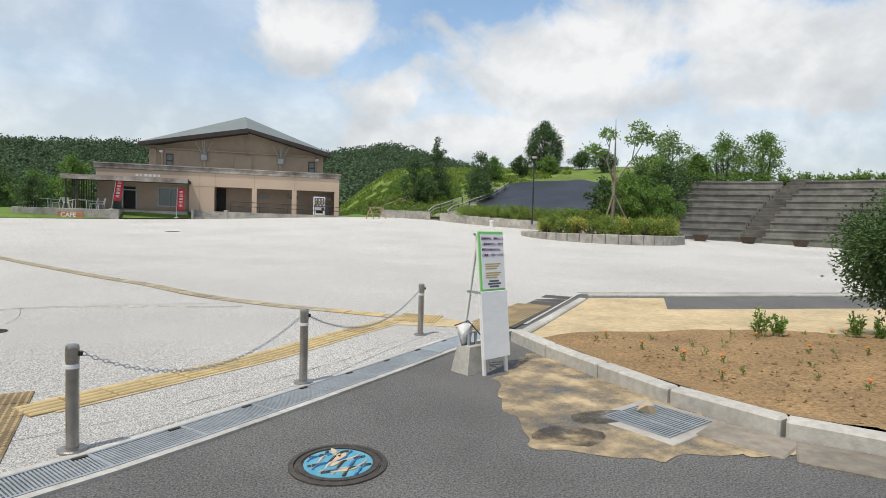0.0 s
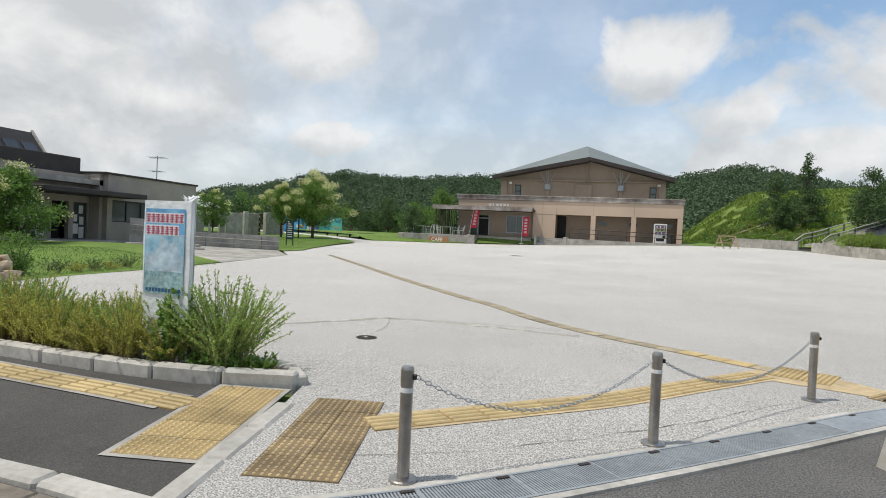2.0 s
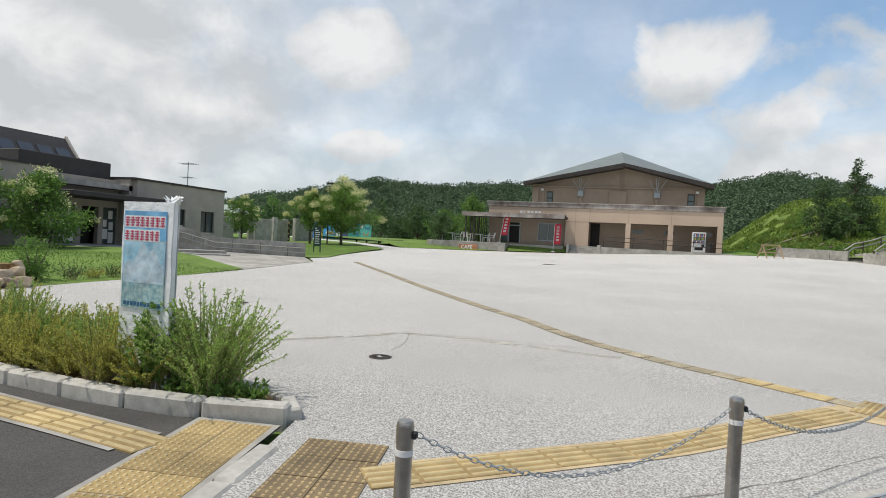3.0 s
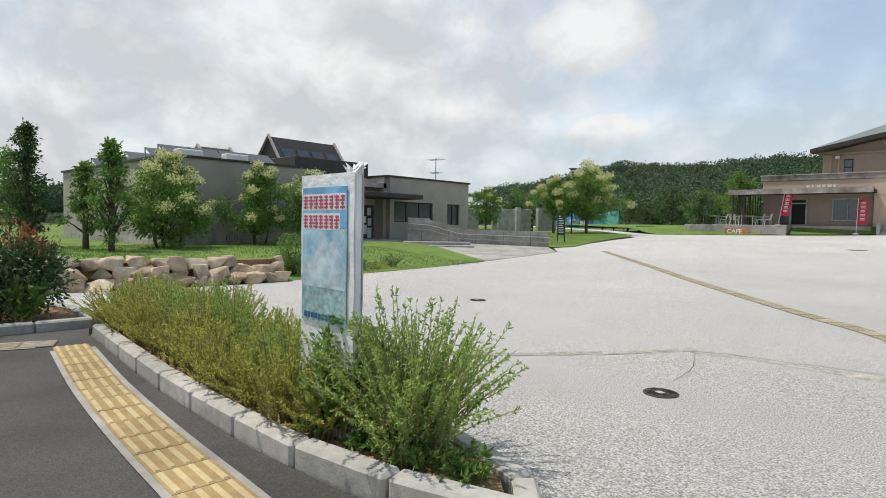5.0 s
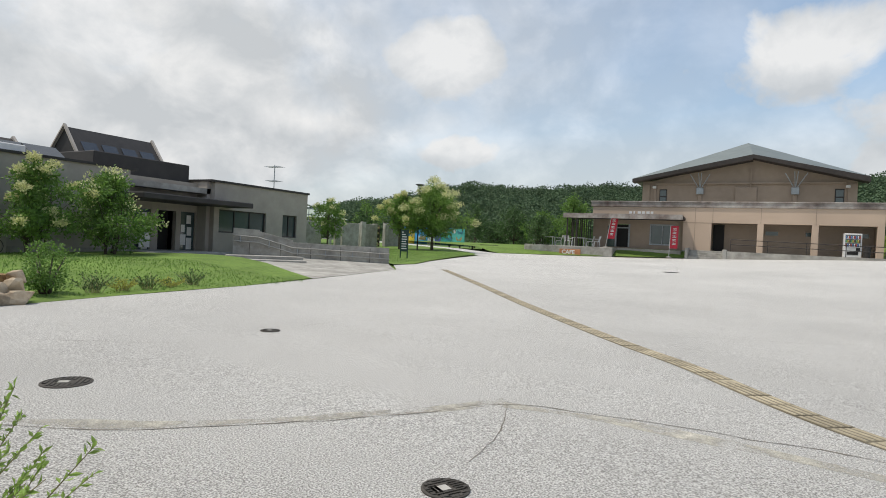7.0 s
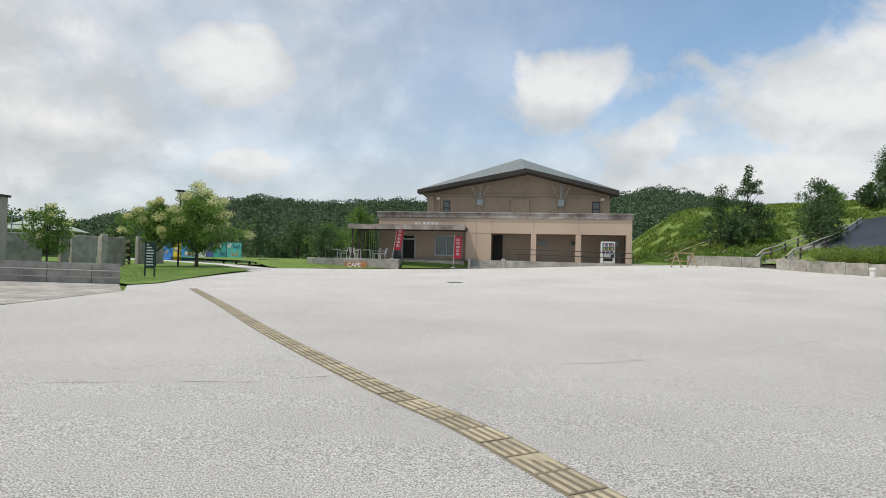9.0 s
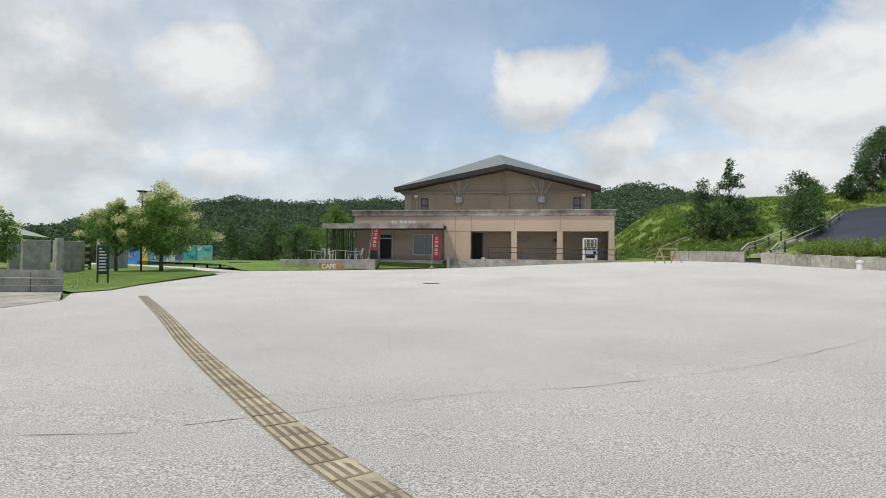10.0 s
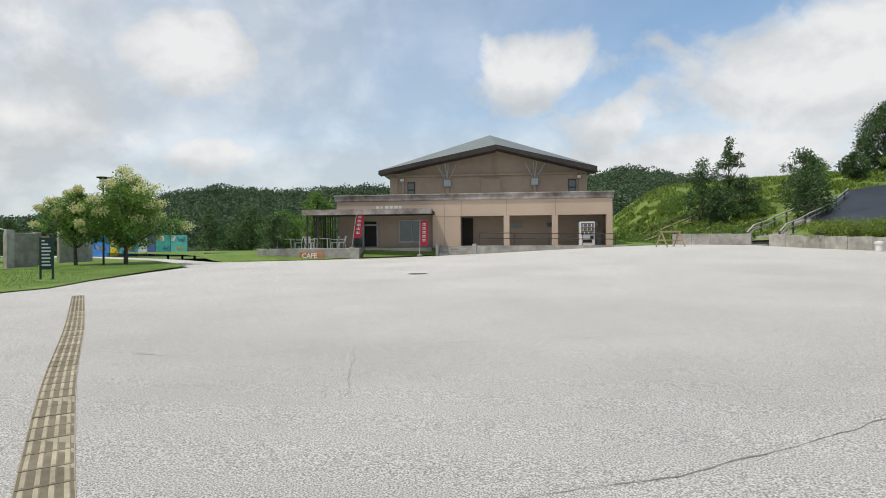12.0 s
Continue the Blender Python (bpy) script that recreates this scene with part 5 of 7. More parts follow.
part("fan_grille", S().tube([(0.01, 0.12 + 0.24 * math.cos(g), 0.36 + 0.24 * math.sin(g)) for g in [k * math.pi / 8 for k in range(17)]], 0.012, 4, False).tube([(0.01, 0.12 + 0.13 * math.cos(g), 0.36 + 0.13 * math.sin(g)) for g in [k * math.pi / 8 for k in range(17)]], 0.01, 4, False), M_B2D, ac)
for i in range(2):
    solo("rooftop_unit", S().box(-0.25, 0.25, -0.5, 0.5, 0, 0.34, None, 0.03), M_WHITE, "white rooftop air unit", "air conditioner", (BX - 0.75, 14.9 + i * 2.0, BZ + 0.05), group="rooftop units")
ant = thing("tv_antenna", "thin galvanised television antenna on a mast", "antenna", (BX - 6.0, 35.0, 2.2), 0)
part("mast", S().tube([(0, 0, 0), (0, 0, 3.9)], 0.03, 6), M_GALV, ant)
for z, n_, l in ((3.75, 6, 1.1), (2.8, 5, 0.8)):
    bm_ = part("boom", S().tube([(-l / 2, 0, z), (l / 2, 0, z)], 0.022, 5), M_GALV, ant)
    for k in range(n_):
        x = -l / 2 + l * k / (n_ - 1)
        part("element", S().tube([(x, -0.4, z + 0.03), (x, 0.4, z + 0.03)], 0.014, 4), M_GALV, bm_)
part("camera_head", S().box(0.1, 0.5, -0.1, 0.1, 1.9, 2.05, None, 0.03), M_B2D, ant)

# ---- signs, lamps and fences on the left lawn ----
M_SIGNG = mat("dark_green_sign", (0.015, 0.05, 0.04), (0.02, 0.06, 0.05), 3, 0.5)
ds = thing("direction_sign", "dark green direction sign on two posts with white lettering", "sign", (-19.5, 34.3, gz(-19.5, 34.3) + 0.08), 32)
for x in (-0.33, 0.23):
    part("post", S().box(x, x + 0.1, -0.05, 0.05, -0.2, 2.35, None, 0.01), M_SIGNG, ds)
ds.scale = (0.7, 0.7, 0.7)
pn = part("sign_panel", S().box(-0.3, 0.3, -0.075, -0.051, 0.55, 2.3, None, 0.006), M_SIGNG, ds)
for i, wd in enumerate((0.14, 0.3, 0.4, 0.42, 0.36, 0.4, 0.38, 0.42)):
    part("lettering_bar", S().box(-0.22, -0.22 + wd, -0.081, -0.0755, 2.08 - i * 0.19, 2.16 - i * 0.19), M_WHITE, pn)


def street_lamp(at, h, label):
    t = thing("street_lamp", label, "lamp", at)
    part("pole", S().tube([(0, 0, -0.1), (0, 0, 0.25), (0, 0, h)], [0.075, 0.06, 0.045], 10), M_B2D, t)
    part("lamp_head", S().lathe([(0.06, h - 0.05), (0.24, h + 0.06), (0.36, h + 0.1), (0.36, h + 0.14), (0.05, h + 0.18)], 16), M_B2D, t)
    part("diffuser", S().lathe([(0.05, h - 0.12), (0.16, h - 0.1), (0.2, h + 0.02), (0.06, h + 0.03)], 14), M_WHITE, t)
    return t


street_lamp((-25.6, 46.0, gz(-25, 46)), 5.2, "dark post lamp with a flat round head on the lawn")
street_lamp((19.2, 42.0, 1.6), 5.1, "dark post lamp with a flat round head by the hedge")
street_lamp((-33.0, 66.0, 1.3), 2.9, "grey post lamp beside the footpath")


# ---- plants ----
M_LEAF = mat("fresh_leaf", (0.185, 0.31, 0.065), (0.125, 0.23, 0.048), 3, 0.55, island=0.35, big=0.2, bigscale=0.8, trans=0.3)
M_LEAFY = mat("yellow_green_leaf", (0.55, 0.53, 0.13), (0.38, 0.40, 0.09), 3, 0.6, island=0.35, big=0.25, bigscale=0.9, trans=0.42)
M_LEAFD = mat("dark_leaf", (0.092, 0.16, 0.05), (0.062, 0.12, 0.038), 3, 0.5, island=0.45, big=0.25, bigscale=0.7, trans=0.2)
M_LEAFB = mat("bright_leaf", (0.20, 0.33, 0.065), (0.14, 0.25, 0.05), 2, 0.55, island=0.3, big=0.15, bigscale=0.6, trans=0.35)
M_WEED = mat("pale_weed_leaf", (0.42, 0.57, 0.16), (0.29, 0.42, 0.10), 3, 0.6, island=0.35, big=0.25, bigscale=1.5, trans=0.42)
M_FLOW = mat("cream_blossom", (0.76, 0.74, 0.42), (0.60, 0.61, 0.30), 3, 0.7, island=0.25, big=0.1, trans=0.3)
M_REDL = mat("red_young_leaf", (0.36, 0.12, 0.06), (0.20, 0.11, 0.05), 3, 0.5, island=0.35, big=0.1, trans=0.25)
M_DRY = mat("dry_stem", (0.34, 0.30, 0.15), (0.24, 0.20, 0.10), 6, 0.9, island=0.3)
M_BARK = mat("grey_brown_bark", (0.13, 0.105, 0.08), (0.075, 0.06, 0.048), 9, 0.95, 0.7, 30, big=0.25, bigscale=2)
M_BARKL = mat("pale_bark", (0.27, 0.23, 0.18), (0.17, 0.145, 0.115), 9, 0.95, 0.6, 30, big=0.25, bigscale=2)
# far canopy green, with distance haze mixed into the colour itself
M_FOREST = mat("hazed_forest_canopy", (0.115, 0.17, 0.088), (0.07, 0.118, 0.062), 0.3, 0.9, island=0.25, big=0.3, bigscale=0.06, trans=0.25)
M_ORANGE = mat("orange_petal", (0.65, 0.22, 0.03), (0.6, 0.18, 0.02), 4, 0.6, big=0.0)
RNG = np.random.default_rng(7)


def unit(v):
    return v / np.maximum(np.linalg.norm(v, axis=-1, keepdims=True), 1e-9)


def leaf_cards(name, P, D, L, W, material, parent=None, bend=0.12):
    """Pointed leaves: each two triangles folded a little along the midrib."""
    n = len(P)
    L, W = np.broadcast_to(L, n)[:, None], np.broadcast_to(W, n)[:, None]
    side = unit(np.cross(D, RNG.normal(size=(n, 3))))
    up = np.cross(side, D)
    v = np.empty((n, 4, 3))
    v[:, 0], v[:, 2] = P, P + D * L - up * L * bend
    v[:, 1] = P + D * L * 0.5 + side * W / 2 + up * W * 0.18
    v[:, 3] = P + D * L * 0.5 - side * W / 2 + up * W * 0.18
    idx = (np.arange(n)[:, None] * 4 + np.array([0, 1, 2, 0, 2, 3])).reshape(-1, 3)
    me = bpy.data.meshes.new(name)
    me.from_pydata(v.reshape(-1, 3).tolist(), [], idx.tolist())
    me.materials.append(material)
    ob = new(name, me)
    if parent is not None:
        ob.parent = parent
    return ob


def clumped(n, centres, radius, flat=0.8):
    """Points scattered in shells round clump centres, with outward directions."""
    c = centres[RNG.integers(0, len(centres), n)]
    d = unit(RNG.normal(size=(n, 3)))
    r = np.broadcast_to(radius, n)[:, None] * RNG.uniform(0.1, 1.0, (n, 1)) ** 0.6 * np.exp(RNG.normal(size=(n, 1)) * 0.17)
    return c + d * r * np.array([1, 1, flat]), unit(d + RNG.normal(size=(n, 3)) * 0.5)


def tube_part(name, runs, material, parent):
    sh = S()
    for pts, rad in runs:
        sh.tube(pts, rad, 7)
    return part(name, sh, material, parent, smooth=True)


def tree(at, h, crown_r, crown_lo, n, leaf, label, material=None, bark=None, shape="round", flowers=0.0, trunk=0.09, name="tree", group="", clumps=26, stems=1):
    """A tapered trunk with limbs, and a crown of clumps of leaves round the limb ends."""
    t = thing(name, label, "tree", at, 0, group)
    material, bark = material or M_LEAF, bark or M_BARK
    clumps = int(clumps * 1.35)
    runs, ends = [], []
    for s in range(stems):
        bx, by = (0, 0) if stems == 1 else (random.uniform(-0.25, 0.25), random.uniform(-0.25, 0.25))
        lx, ly = random.uniform(-0.1, 0.1) * h * 0.3 + bx * 3, random.uniform(-0.1, 0.1) * h * 0.3 + by * 3
        tp = [(bx, by, -0.15), (bx * 1.2 + lx * 0.2, by * 1.2 + ly * 0.2, crown_lo * 0.6), (lx * 0.5 + bx, ly * 0.5 + by, crown_lo + (h - crown_lo) * 0.35), (lx * 0.8, ly * 0.8, crown_lo + (h - crown_lo) * 0.8)]
        runs.append((tp, [trunk * 1.25, trunk, trunk * 0.7, trunk * 0.2]))
    for k in range(clumps):
        u = (k + 0.5) / clumps
        z = crown_lo + (h - crown_lo) * u
        if shape == "round":
            rr = crown_r * math.sqrt(max(0.03, 1 - (2 * u - 0.85) ** 2))
        elif shape == "egg":
            rr = crown_r * math.sin(math.pi * min(1, u * 0.86 + 0.16)) ** 0.6
        elif shape == "cone":
            rr = crown_r * (1.02 - u) ** 0.8 * (0.5 + 0.5 * min(1, u * 6))
        else:
            rr = crown_r * (0.55 + 0.45 * math.sin(u * 2.6))
        g = k * 2.39996 + random.uniform(-0.4, 0.4)
        rr *= random.uniform(0.2, 1.12) if shape != "egg" else random.uniform(0.8, 1.0)
        e = (rr * math.cos(g), rr * math.sin(g), z + random.uniform(-0.1, 0.1) * (h - crown_lo))
        ends.append(e)
        st = (e[0] * 0.08, e[1] * 0.08, max(crown_lo * 0.7, z - 0.55 * rr - 0.15 * h))
        runs.append(([st, ((st[0] + e[0]) * 0.5, (st[1] + e[1]) * 0.5, (st[2] + e[2]) * 0.5 + 0.05 * rr), e], [trunk * 0.38, trunk * 0.24, trunk * 0.08]))
    tube_part("trunk", runs, bark, t)
    ends = np.array(ends)
    rad = crown_r * (0.36 if shape != "cone" else 0.27)
    P, D = clumped(n, ends, rad * RNG.uniform(0.6, 1.1, n))
    D[:, 2] -= 0.15
    leaf_cards("crown", P, unit(D), leaf * RNG.uniform(0.6, 1.3, n), leaf * 0.5, material, t)
    if flowers:
        top = ends[ends[:, 2] > crown_lo + (h - crown_lo) * 0.3]
        c = unit(top - np.array([0, 0, (h + crown_lo) / 2])) * rad * 0.8 + top
        m = int(n * flowers)
        P, D = clumped(m, c, rad * 0.45)
        D[:, 2] = np.abs(D[:, 2]) + 0.4
        leaf_cards("blossom", P, unit(D), leaf * 0.6, leaf * 0.45, M_FLOW, t)
    return t


def bush(at, rx, ry, h, n, leaf, label, material=None, name="shrub", lo=0.05, clumps=30, tips=None, group="", trunk=0.03):
    t = thing(name, label, "shrub", at, 0, group)
    cs = []
    for k in range(clumps):
        d = unit(RNG.normal(size=3))
        cs.append([d[0] * rx * 0.72, d[1] * ry * 0.72, lo + (h - lo) * (0.5 + 0.40 * d[2])])
    cs = np.array(cs)
    runs = [([(c[0] * 0.15, c[1] * 0.15, -0.05), (c[0] * 0.5, c[1] * 0.5, c[2] * 0.55), tuple(c)], [trunk, trunk * 0.6, trunk * 0.2]) for c in cs[:14]]
    tube_part("stem", runs, M_BARK, t)
    P, D = clumped(n, cs, min(rx, ry) * 0.42)
    P[:, 2] = np.maximum(P[:, 2], lo)
    leaf_cards("foliage", P, D, leaf * RNG.uniform(0.6, 1.3, n), leaf * 0.5, material or M_LEAF, t)
    if tips is not None:
        m = n // 22
        P, D = clumped(m, cs[cs[:, 2] > h * 0.5] + np.array([0, 0, min(rx, ry) * 0.34]), min(rx, ry) * 0.3)
        D[:, 2] = np.abs(D[:, 2]) + 0.5
        leaf_cards("young_shoots", P, unit(D), leaf * 1.2, leaf * 0.4, tips, t)
    return t


def shooty(at, r, h, shoots, per, leaf, label, material, name="wild_shrub", spread=0.8, group="", stem=None):
    """Many thin arching shoots set with small leaves, as on weeds and willows."""
    t = thing(name, label, "shrub", at, 0, group)
    sh, P, D = S(), [], []
    for k in range(shoots):
        g, lean_ = RNG.uniform(0, 6.283), RNG.uniform(0.05, 1.0) ** 0.7 * spread
        hh = h * RNG.uniform(0.5, 1.0) * (1 - 0.35 * lean_)
        b = np.array([math.cos(g), math.sin(g), 0.0])
        base = b * r * 0.25 * RNG.uniform(0, 1) + np.array([RNG.normal() * r * 0.12, RNG.normal() * r * 0.12, 0])
        pts = [base + b * r * lean_ * (u ** 1.5) + np.array([0, 0, hh * (u - 0.16 * lean_ * u * u)]) for u in (0, 0.33, 0.66, 1.0)]
        sh.tube([tuple(p) for p in pts], [0.006, 0.005, 0.0035, 0.0015], 3, False)
        u = RNG.uniform(0.18, 1.0, per)
        i = np.minimum((u * 3).astype(int), 2)
        q = np.array(pts)
        w = (u * 3 - i)[:, None]
        pp = q[i] * (1 - w) + q[i + 1] * w
        dd = unit(q[i + 1] - q[i])
        P.append(pp)
        D.append(unit(dd * 0.8 + RNG.normal(size=(per, 3)) * 0.6))
    part("shoot_stem", sh, stem or M_DRY, t)
    P, D = np.concatenate(P), np.concatenate(D)
    leaf_cards("foliage", P, D, leaf * RNG.uniform(0.6, 1.3, len(P)), leaf * 0.4, material, t)
    return t


# weeds in the roadside bed
shooty((-3.98, 6.92, 0.06), 0.62, 1.06, 190, 90, 0.03, "tall willowy green shrub at the tip of the bed", M_WEED)
shooty((-4.4, 6.75, 0.06), 0.34, 0.8, 34, 50, 0.06, "bright leafy weed among the shrubs", M_LEAFB, spread=0.5)
for k in range(33):
    x = -4.5 - k * 0.155
    kerb_y = 6.46 + max(0, -4.8 - x) * 0.085
    shooty((x + random.uniform(-0.08, 0.08), kerb_y + (0.22, 0.5, 0.8)[k % 3] + random.uniform(-0.06, 0.06), 0.06), 0.4, random.uniform(0.5, 0.84) * (1.12 if 10 < k < 24 else 1.0), 74, 96, 0.027, "low yellowish wild shrub in the roadside bed", (M_LEAFY, M_LEAFY, M_WEED)[(k * 5) % 3], group="wild shrubs in the bed")
for k in range(4):
    shooty((-6.8 - k * 0.75, 7.1 + random.uniform(-0.1, 0.2), 0.06), 0.35, random.uniform(0.75, 0.95), 30, 22, 0.04, "thin dry brown weed in the roadside bed", M_LEAFY, spread=0.6, group="dry weeds in the bed", name="dry_weed")
for k in range(5):
    shooty((-3.5 - 0.25 * k, 6.85 - 0.03 * k, 0.06), 0.25, 0.22, 16, 26, 0.05, "low ground weed by the kerb", M_LEAF, group="ground weeds", name="ground_weed")
bush((-10.85, 6.05, 0.05), 0.9, 0.85, 1.0, 9000, 0.075, "dense dark shrub with red young shoots", M_LEAFD, tips=M_REDL)
shooty((-10.15, 6.35, 0.05), 0.3, 0.6, 18, 16, 0.13, "broad-leaved weed by the dark shrub", M_LEAFB, spread=0.6)
bush((8.12, 6.55, 0.1), 1.02, 1.0, 2.15, 36000, 0.06, "large rounded evergreen shrub with glossy dark leaves", M_LEAFD, lo=0.25, clumps=80, trunk=0.05)
for x, y, h in ((5.75, 7.0, 0.42), (6.0, 6.95, 0.36), (7.1, 6.75, 0.4), (7.3, 6.6, 0.3)):
    shooty((x, y, 0.12), 0.14, h, 10, 22, 0.06, "small leafy sapling in the soil bed", M_LEAFB, spread=0.5, name="sapling", group="saplings in the soil bed")
for k in range(34):
    x = 3.5 + random.random() ** 1.2 * 4.6
    y = 7.35 - (x - 3.5) * 0.12 - random.random() ** 2.0 * 2.6
    if x < 3.4 + (6.5 - y) * 0.12:
        continue
    t = shooty((x, y, soil_z(x, y)), 0.05, random.uniform(0.06, 0.15), 4, 7, 0.028, "tiny marigold seedling in dry soil", M_LEAFB, name="seedling", group="marigold seedlings")
    if k % 3 == 0:
        part("flower", S().lathe([(0.006, 0.07), (0.02, 0.085), (0.016, 0.1), (0.004, 0.102)], 8), M_ORANGE, t)
bush((-14.0, 12.6, 0.05), 0.55, 0.5, 1.0, 2500, 0.06, "small green shrub at the end of the rock wall", M_LEAF, clumps=16)
for k in range(5):
    shooty((-13.6 - 0.1 * k, 13.3 + k * 0.65, 0.08), 0.45, random.uniform(0.3, 0.6), 26, 18, 0.05, "brown dry weed clump on the lawn edge", M_LEAFY if k % 2 else M_LEAFD, group="dry weeds on the lawn edge", name="dry_weed")

# trees on the left lawn
tree((-24.8, 9.4, 0.3), 4.1, 0.8, 0.7, 3800, 0.13, "upright dark green young tree on the lawn", M_LEAFD, shape="cone", group="lawn trees", clumps=34)
tree((-20.9, 10.7, 0.3), 3.4, 0.78, 0.7, 3000, 0.12, "slender green young tree on the lawn", M_LEAF, shape="cone", group="lawn trees", clumps=30)
tree((-22.6, 10.5, 0.3), 2.7, 0.7, 0.8, 1800, 0.13, "slim young tree behind another on the lawn", M_LEAF, shape="cone", group="lawn trees", clumps=18)
tree((-22.3, 12.9, 0.25), 2.85, 1.6, 0.6, 9000, 0.14, "spreading tree with cream blossom before the low building", M_LEAF, flowers=0.35, stems=3, trunk=0.05, group="blossom trees", clumps=30)
tree((-22.6, 16.6, 0.3), 2.75, 1.3, 0.7, 5500, 0.14, "small tree with cream blossom by the wall", M_LEAF, flowers=0.45, stems=3, trunk=0.04, group="blossom trees", clumps=20)
tree((-22.5, 19.0, 0.35), 2.85, 1.5, 0.6, 6500, 0.14, "leafy green tree beside the entrance", M_LEAF, flowers=0.06, stems=3, trunk=0.045, group="blossom trees", clumps=22)
tree((-24.6, 46.6, gz(-24, 46) + 0.1), 4.7, 2.55, 1.6, 10000, 0.19, "round tree with pale cream blossom on the lawn", M_LEAFB, flowers=0.4, trunk=0.11, group="blossom trees", clumps=34)
tree((-26.9, 45.4, gz(-24, 46) + 0.1), 4.0, 1.6, 1.5, 4200, 0.18, "tree covered in cream blossom beside a lamp", M_LEAFB, flowers=1.1, trunk=0.09, group="blossom trees", clumps=26)
tree((-26.8, 36.4, 0.5), 3.3, 1.1, 1.2, 2600, 0.16, "young blossom tree before a concrete wall", M_LEAF, flowers=0.2, trunk=0.05, group="blossom trees", clumps=18)
tree((-18.4, 54.2, 1.1), 2.9, 1.25, 0.9, 3000, 0.17, "small dark tree beside the cafe terrace", M_LEAFD, trunk=0.06, clumps=20)
tree((-25.2, 66.0, 1.2), 4.2, 2.2, 1.2, 4200, 0.22, "dark green tree beside the footpath", M_LEAFD, trunk=0.1, clumps=24)
tree((-21.0, 63.0, 1.2), 3.6, 1.7, 1.0, 3000, 0.22, "green tree behind the cafe terrace", M_LEAF, trunk=0.08, clumps=20)
tree((-17.6, 62.0, 1.2), 5.0, 1.9, 1.0, 3400, 0.22, "light green tree beside the hall", M_LEAF, trunk=0.09, clumps=22)
for x, y, h in ((-46, 10, 4.0), (-52, 14, 5.5), (-58, 6, 6.0)):
    tree((x, y, 0.2), h, h * 0.3, 1.0, 2400, 0.25, "light green tree at the far side of the lawn", M_LEAFB, trunk=0.08, clumps=18, group="far lawn trees")

# ---- the hillside on the right ----
def wall_dist(x, y):
    best = 1e9
    pts = [(7.5, 56.0)] + HILLWALL + AMPH[1:2]
    p = Vector((x, y))
    for a, b in zip(pts, pts[1:]):
        a, b = Vector(a), Vector(b)
        t = max(0, min(1, (p - a).dot(b - a) / (b - a).length_squared))
        best = min(best, (p - a.lerp(b, t)).length)
    return best


def hill_z(x, y):
    d = wall_dist(x, y)
    z0 = gz(min(x, 22), min(y, 52)) + 0.75
    top = 2.4 + 7.4 * smooth01(d / 40)
    f = smooth01((x - 5.0) / 14.5)
    back = 1 - 0.25 * smooth01((y - 84) / 25)
    return (z0 + top - 2.4) * f * back + (1 - f) * 1.0 + 0.12 * noise.noise((x * 0.3, y * 0.3, 2))


M_HILL = mat("hillside_grass", (0.20, 0.27, 0.05), (0.09, 0.15, 0.03), 1.6, 0.95, 0.9, 14, big=0.35, bigscale=0.25)
hillp = [(6.2, 58.2), (9.7, 54.5), (11.9, 53.4), (14.1, 52.0)] + [(x + 0.22, y + 0.15) for x, y in HILLWALL[3:]] + [(30.0, 37.5), (34, 42), (38.5, 44.5), (43, 52), (50, 68), (52, 100), (20, 105), (4, 92), (3.5, 70)]
sheet("hillside", hillp, hill_z, M_HILL, 1.6, "grassy hillside planted with low shrubs", "hill")
# black weed sheet pegged on the slope
M_SHEET = mat("black_weed_sheet", (0.022, 0.025, 0.032), (0.035, 0.038, 0.046), 2.0, 0.5, 0.4, 3.0, big=0.3, bigscale=0.35)
weed = [(18.6, 46.6), (21.5, 43.2), (25.0, 41.3), (28.2, 42.5), (31.0, 47.0), (33.6, 54.5), (33.5, 61.0), (29.5, 66.0), (27.5, 66.0), (24.2, 62.6), (21.6, 60.0), (20.0, 57.2), (19.4, 52.5)]
sheet("weed_sheet", weed, lambda x, y: hill_z(x, y) + 0.26 + 0.05 * noise.noise((x * 0.9, y * 0.9, 8)), M_SHEET, 0.9, "black weed-control sheeting covering the slope", "sheeting")
# retaining wall along its foot
rt = tagged(new("retaining_wall"), "low weathered concrete retaining wall at the foot of the hillside", "wall", "", "structure")
for (p, a), (q, b) in zip(*(lambda r: (r, r[1:]))(resample(bez(HILLWALL), 1.2))):
    c, ang, d = (p + q) / 2, math.atan2(q.y - p.y, q.x - p.x), (q - p).length
    if (c - Vector((14.5, 51.5))).length < 0.95:
        continue
    ob = part("wall_panel", S().box(-d / 2 + 0.006, d / 2 - 0.006, 0.0, 0.28, -0.3, 0.72, None, 0.015), M_CONC, rt)
    ob.matrix_basis = pose(c.x, c.y, gz(c.x, c.y), 0, 0, math.degrees(ang))
M_HEDGE = mat("hedge_leaf", (0.25, 0.34, 0.06), (0.16, 0.24, 0.045), 2.5, 0.6, island=0.4, big=0.3, bigscale=0.7, trans=0.25)
for k, (p, a) in enumerate(resample(bez([(16.0, 48.2), (17.2, 46.9), (18.7, 44.9), (22.0, 41.3), (25.3, 38.6), (28.0, 37.2)]), 1.0)):
    bush((p.x, p.y, hill_z(p.x, p.y)), 0.9, 0.8, random.uniform(0.8, 1.0), 2300, 0.1, "clipped azalea hedge plant above the wall", M_HEDGE, name="hedge_plant", lo=-0.1, clumps=26, group="hedge above the wall")
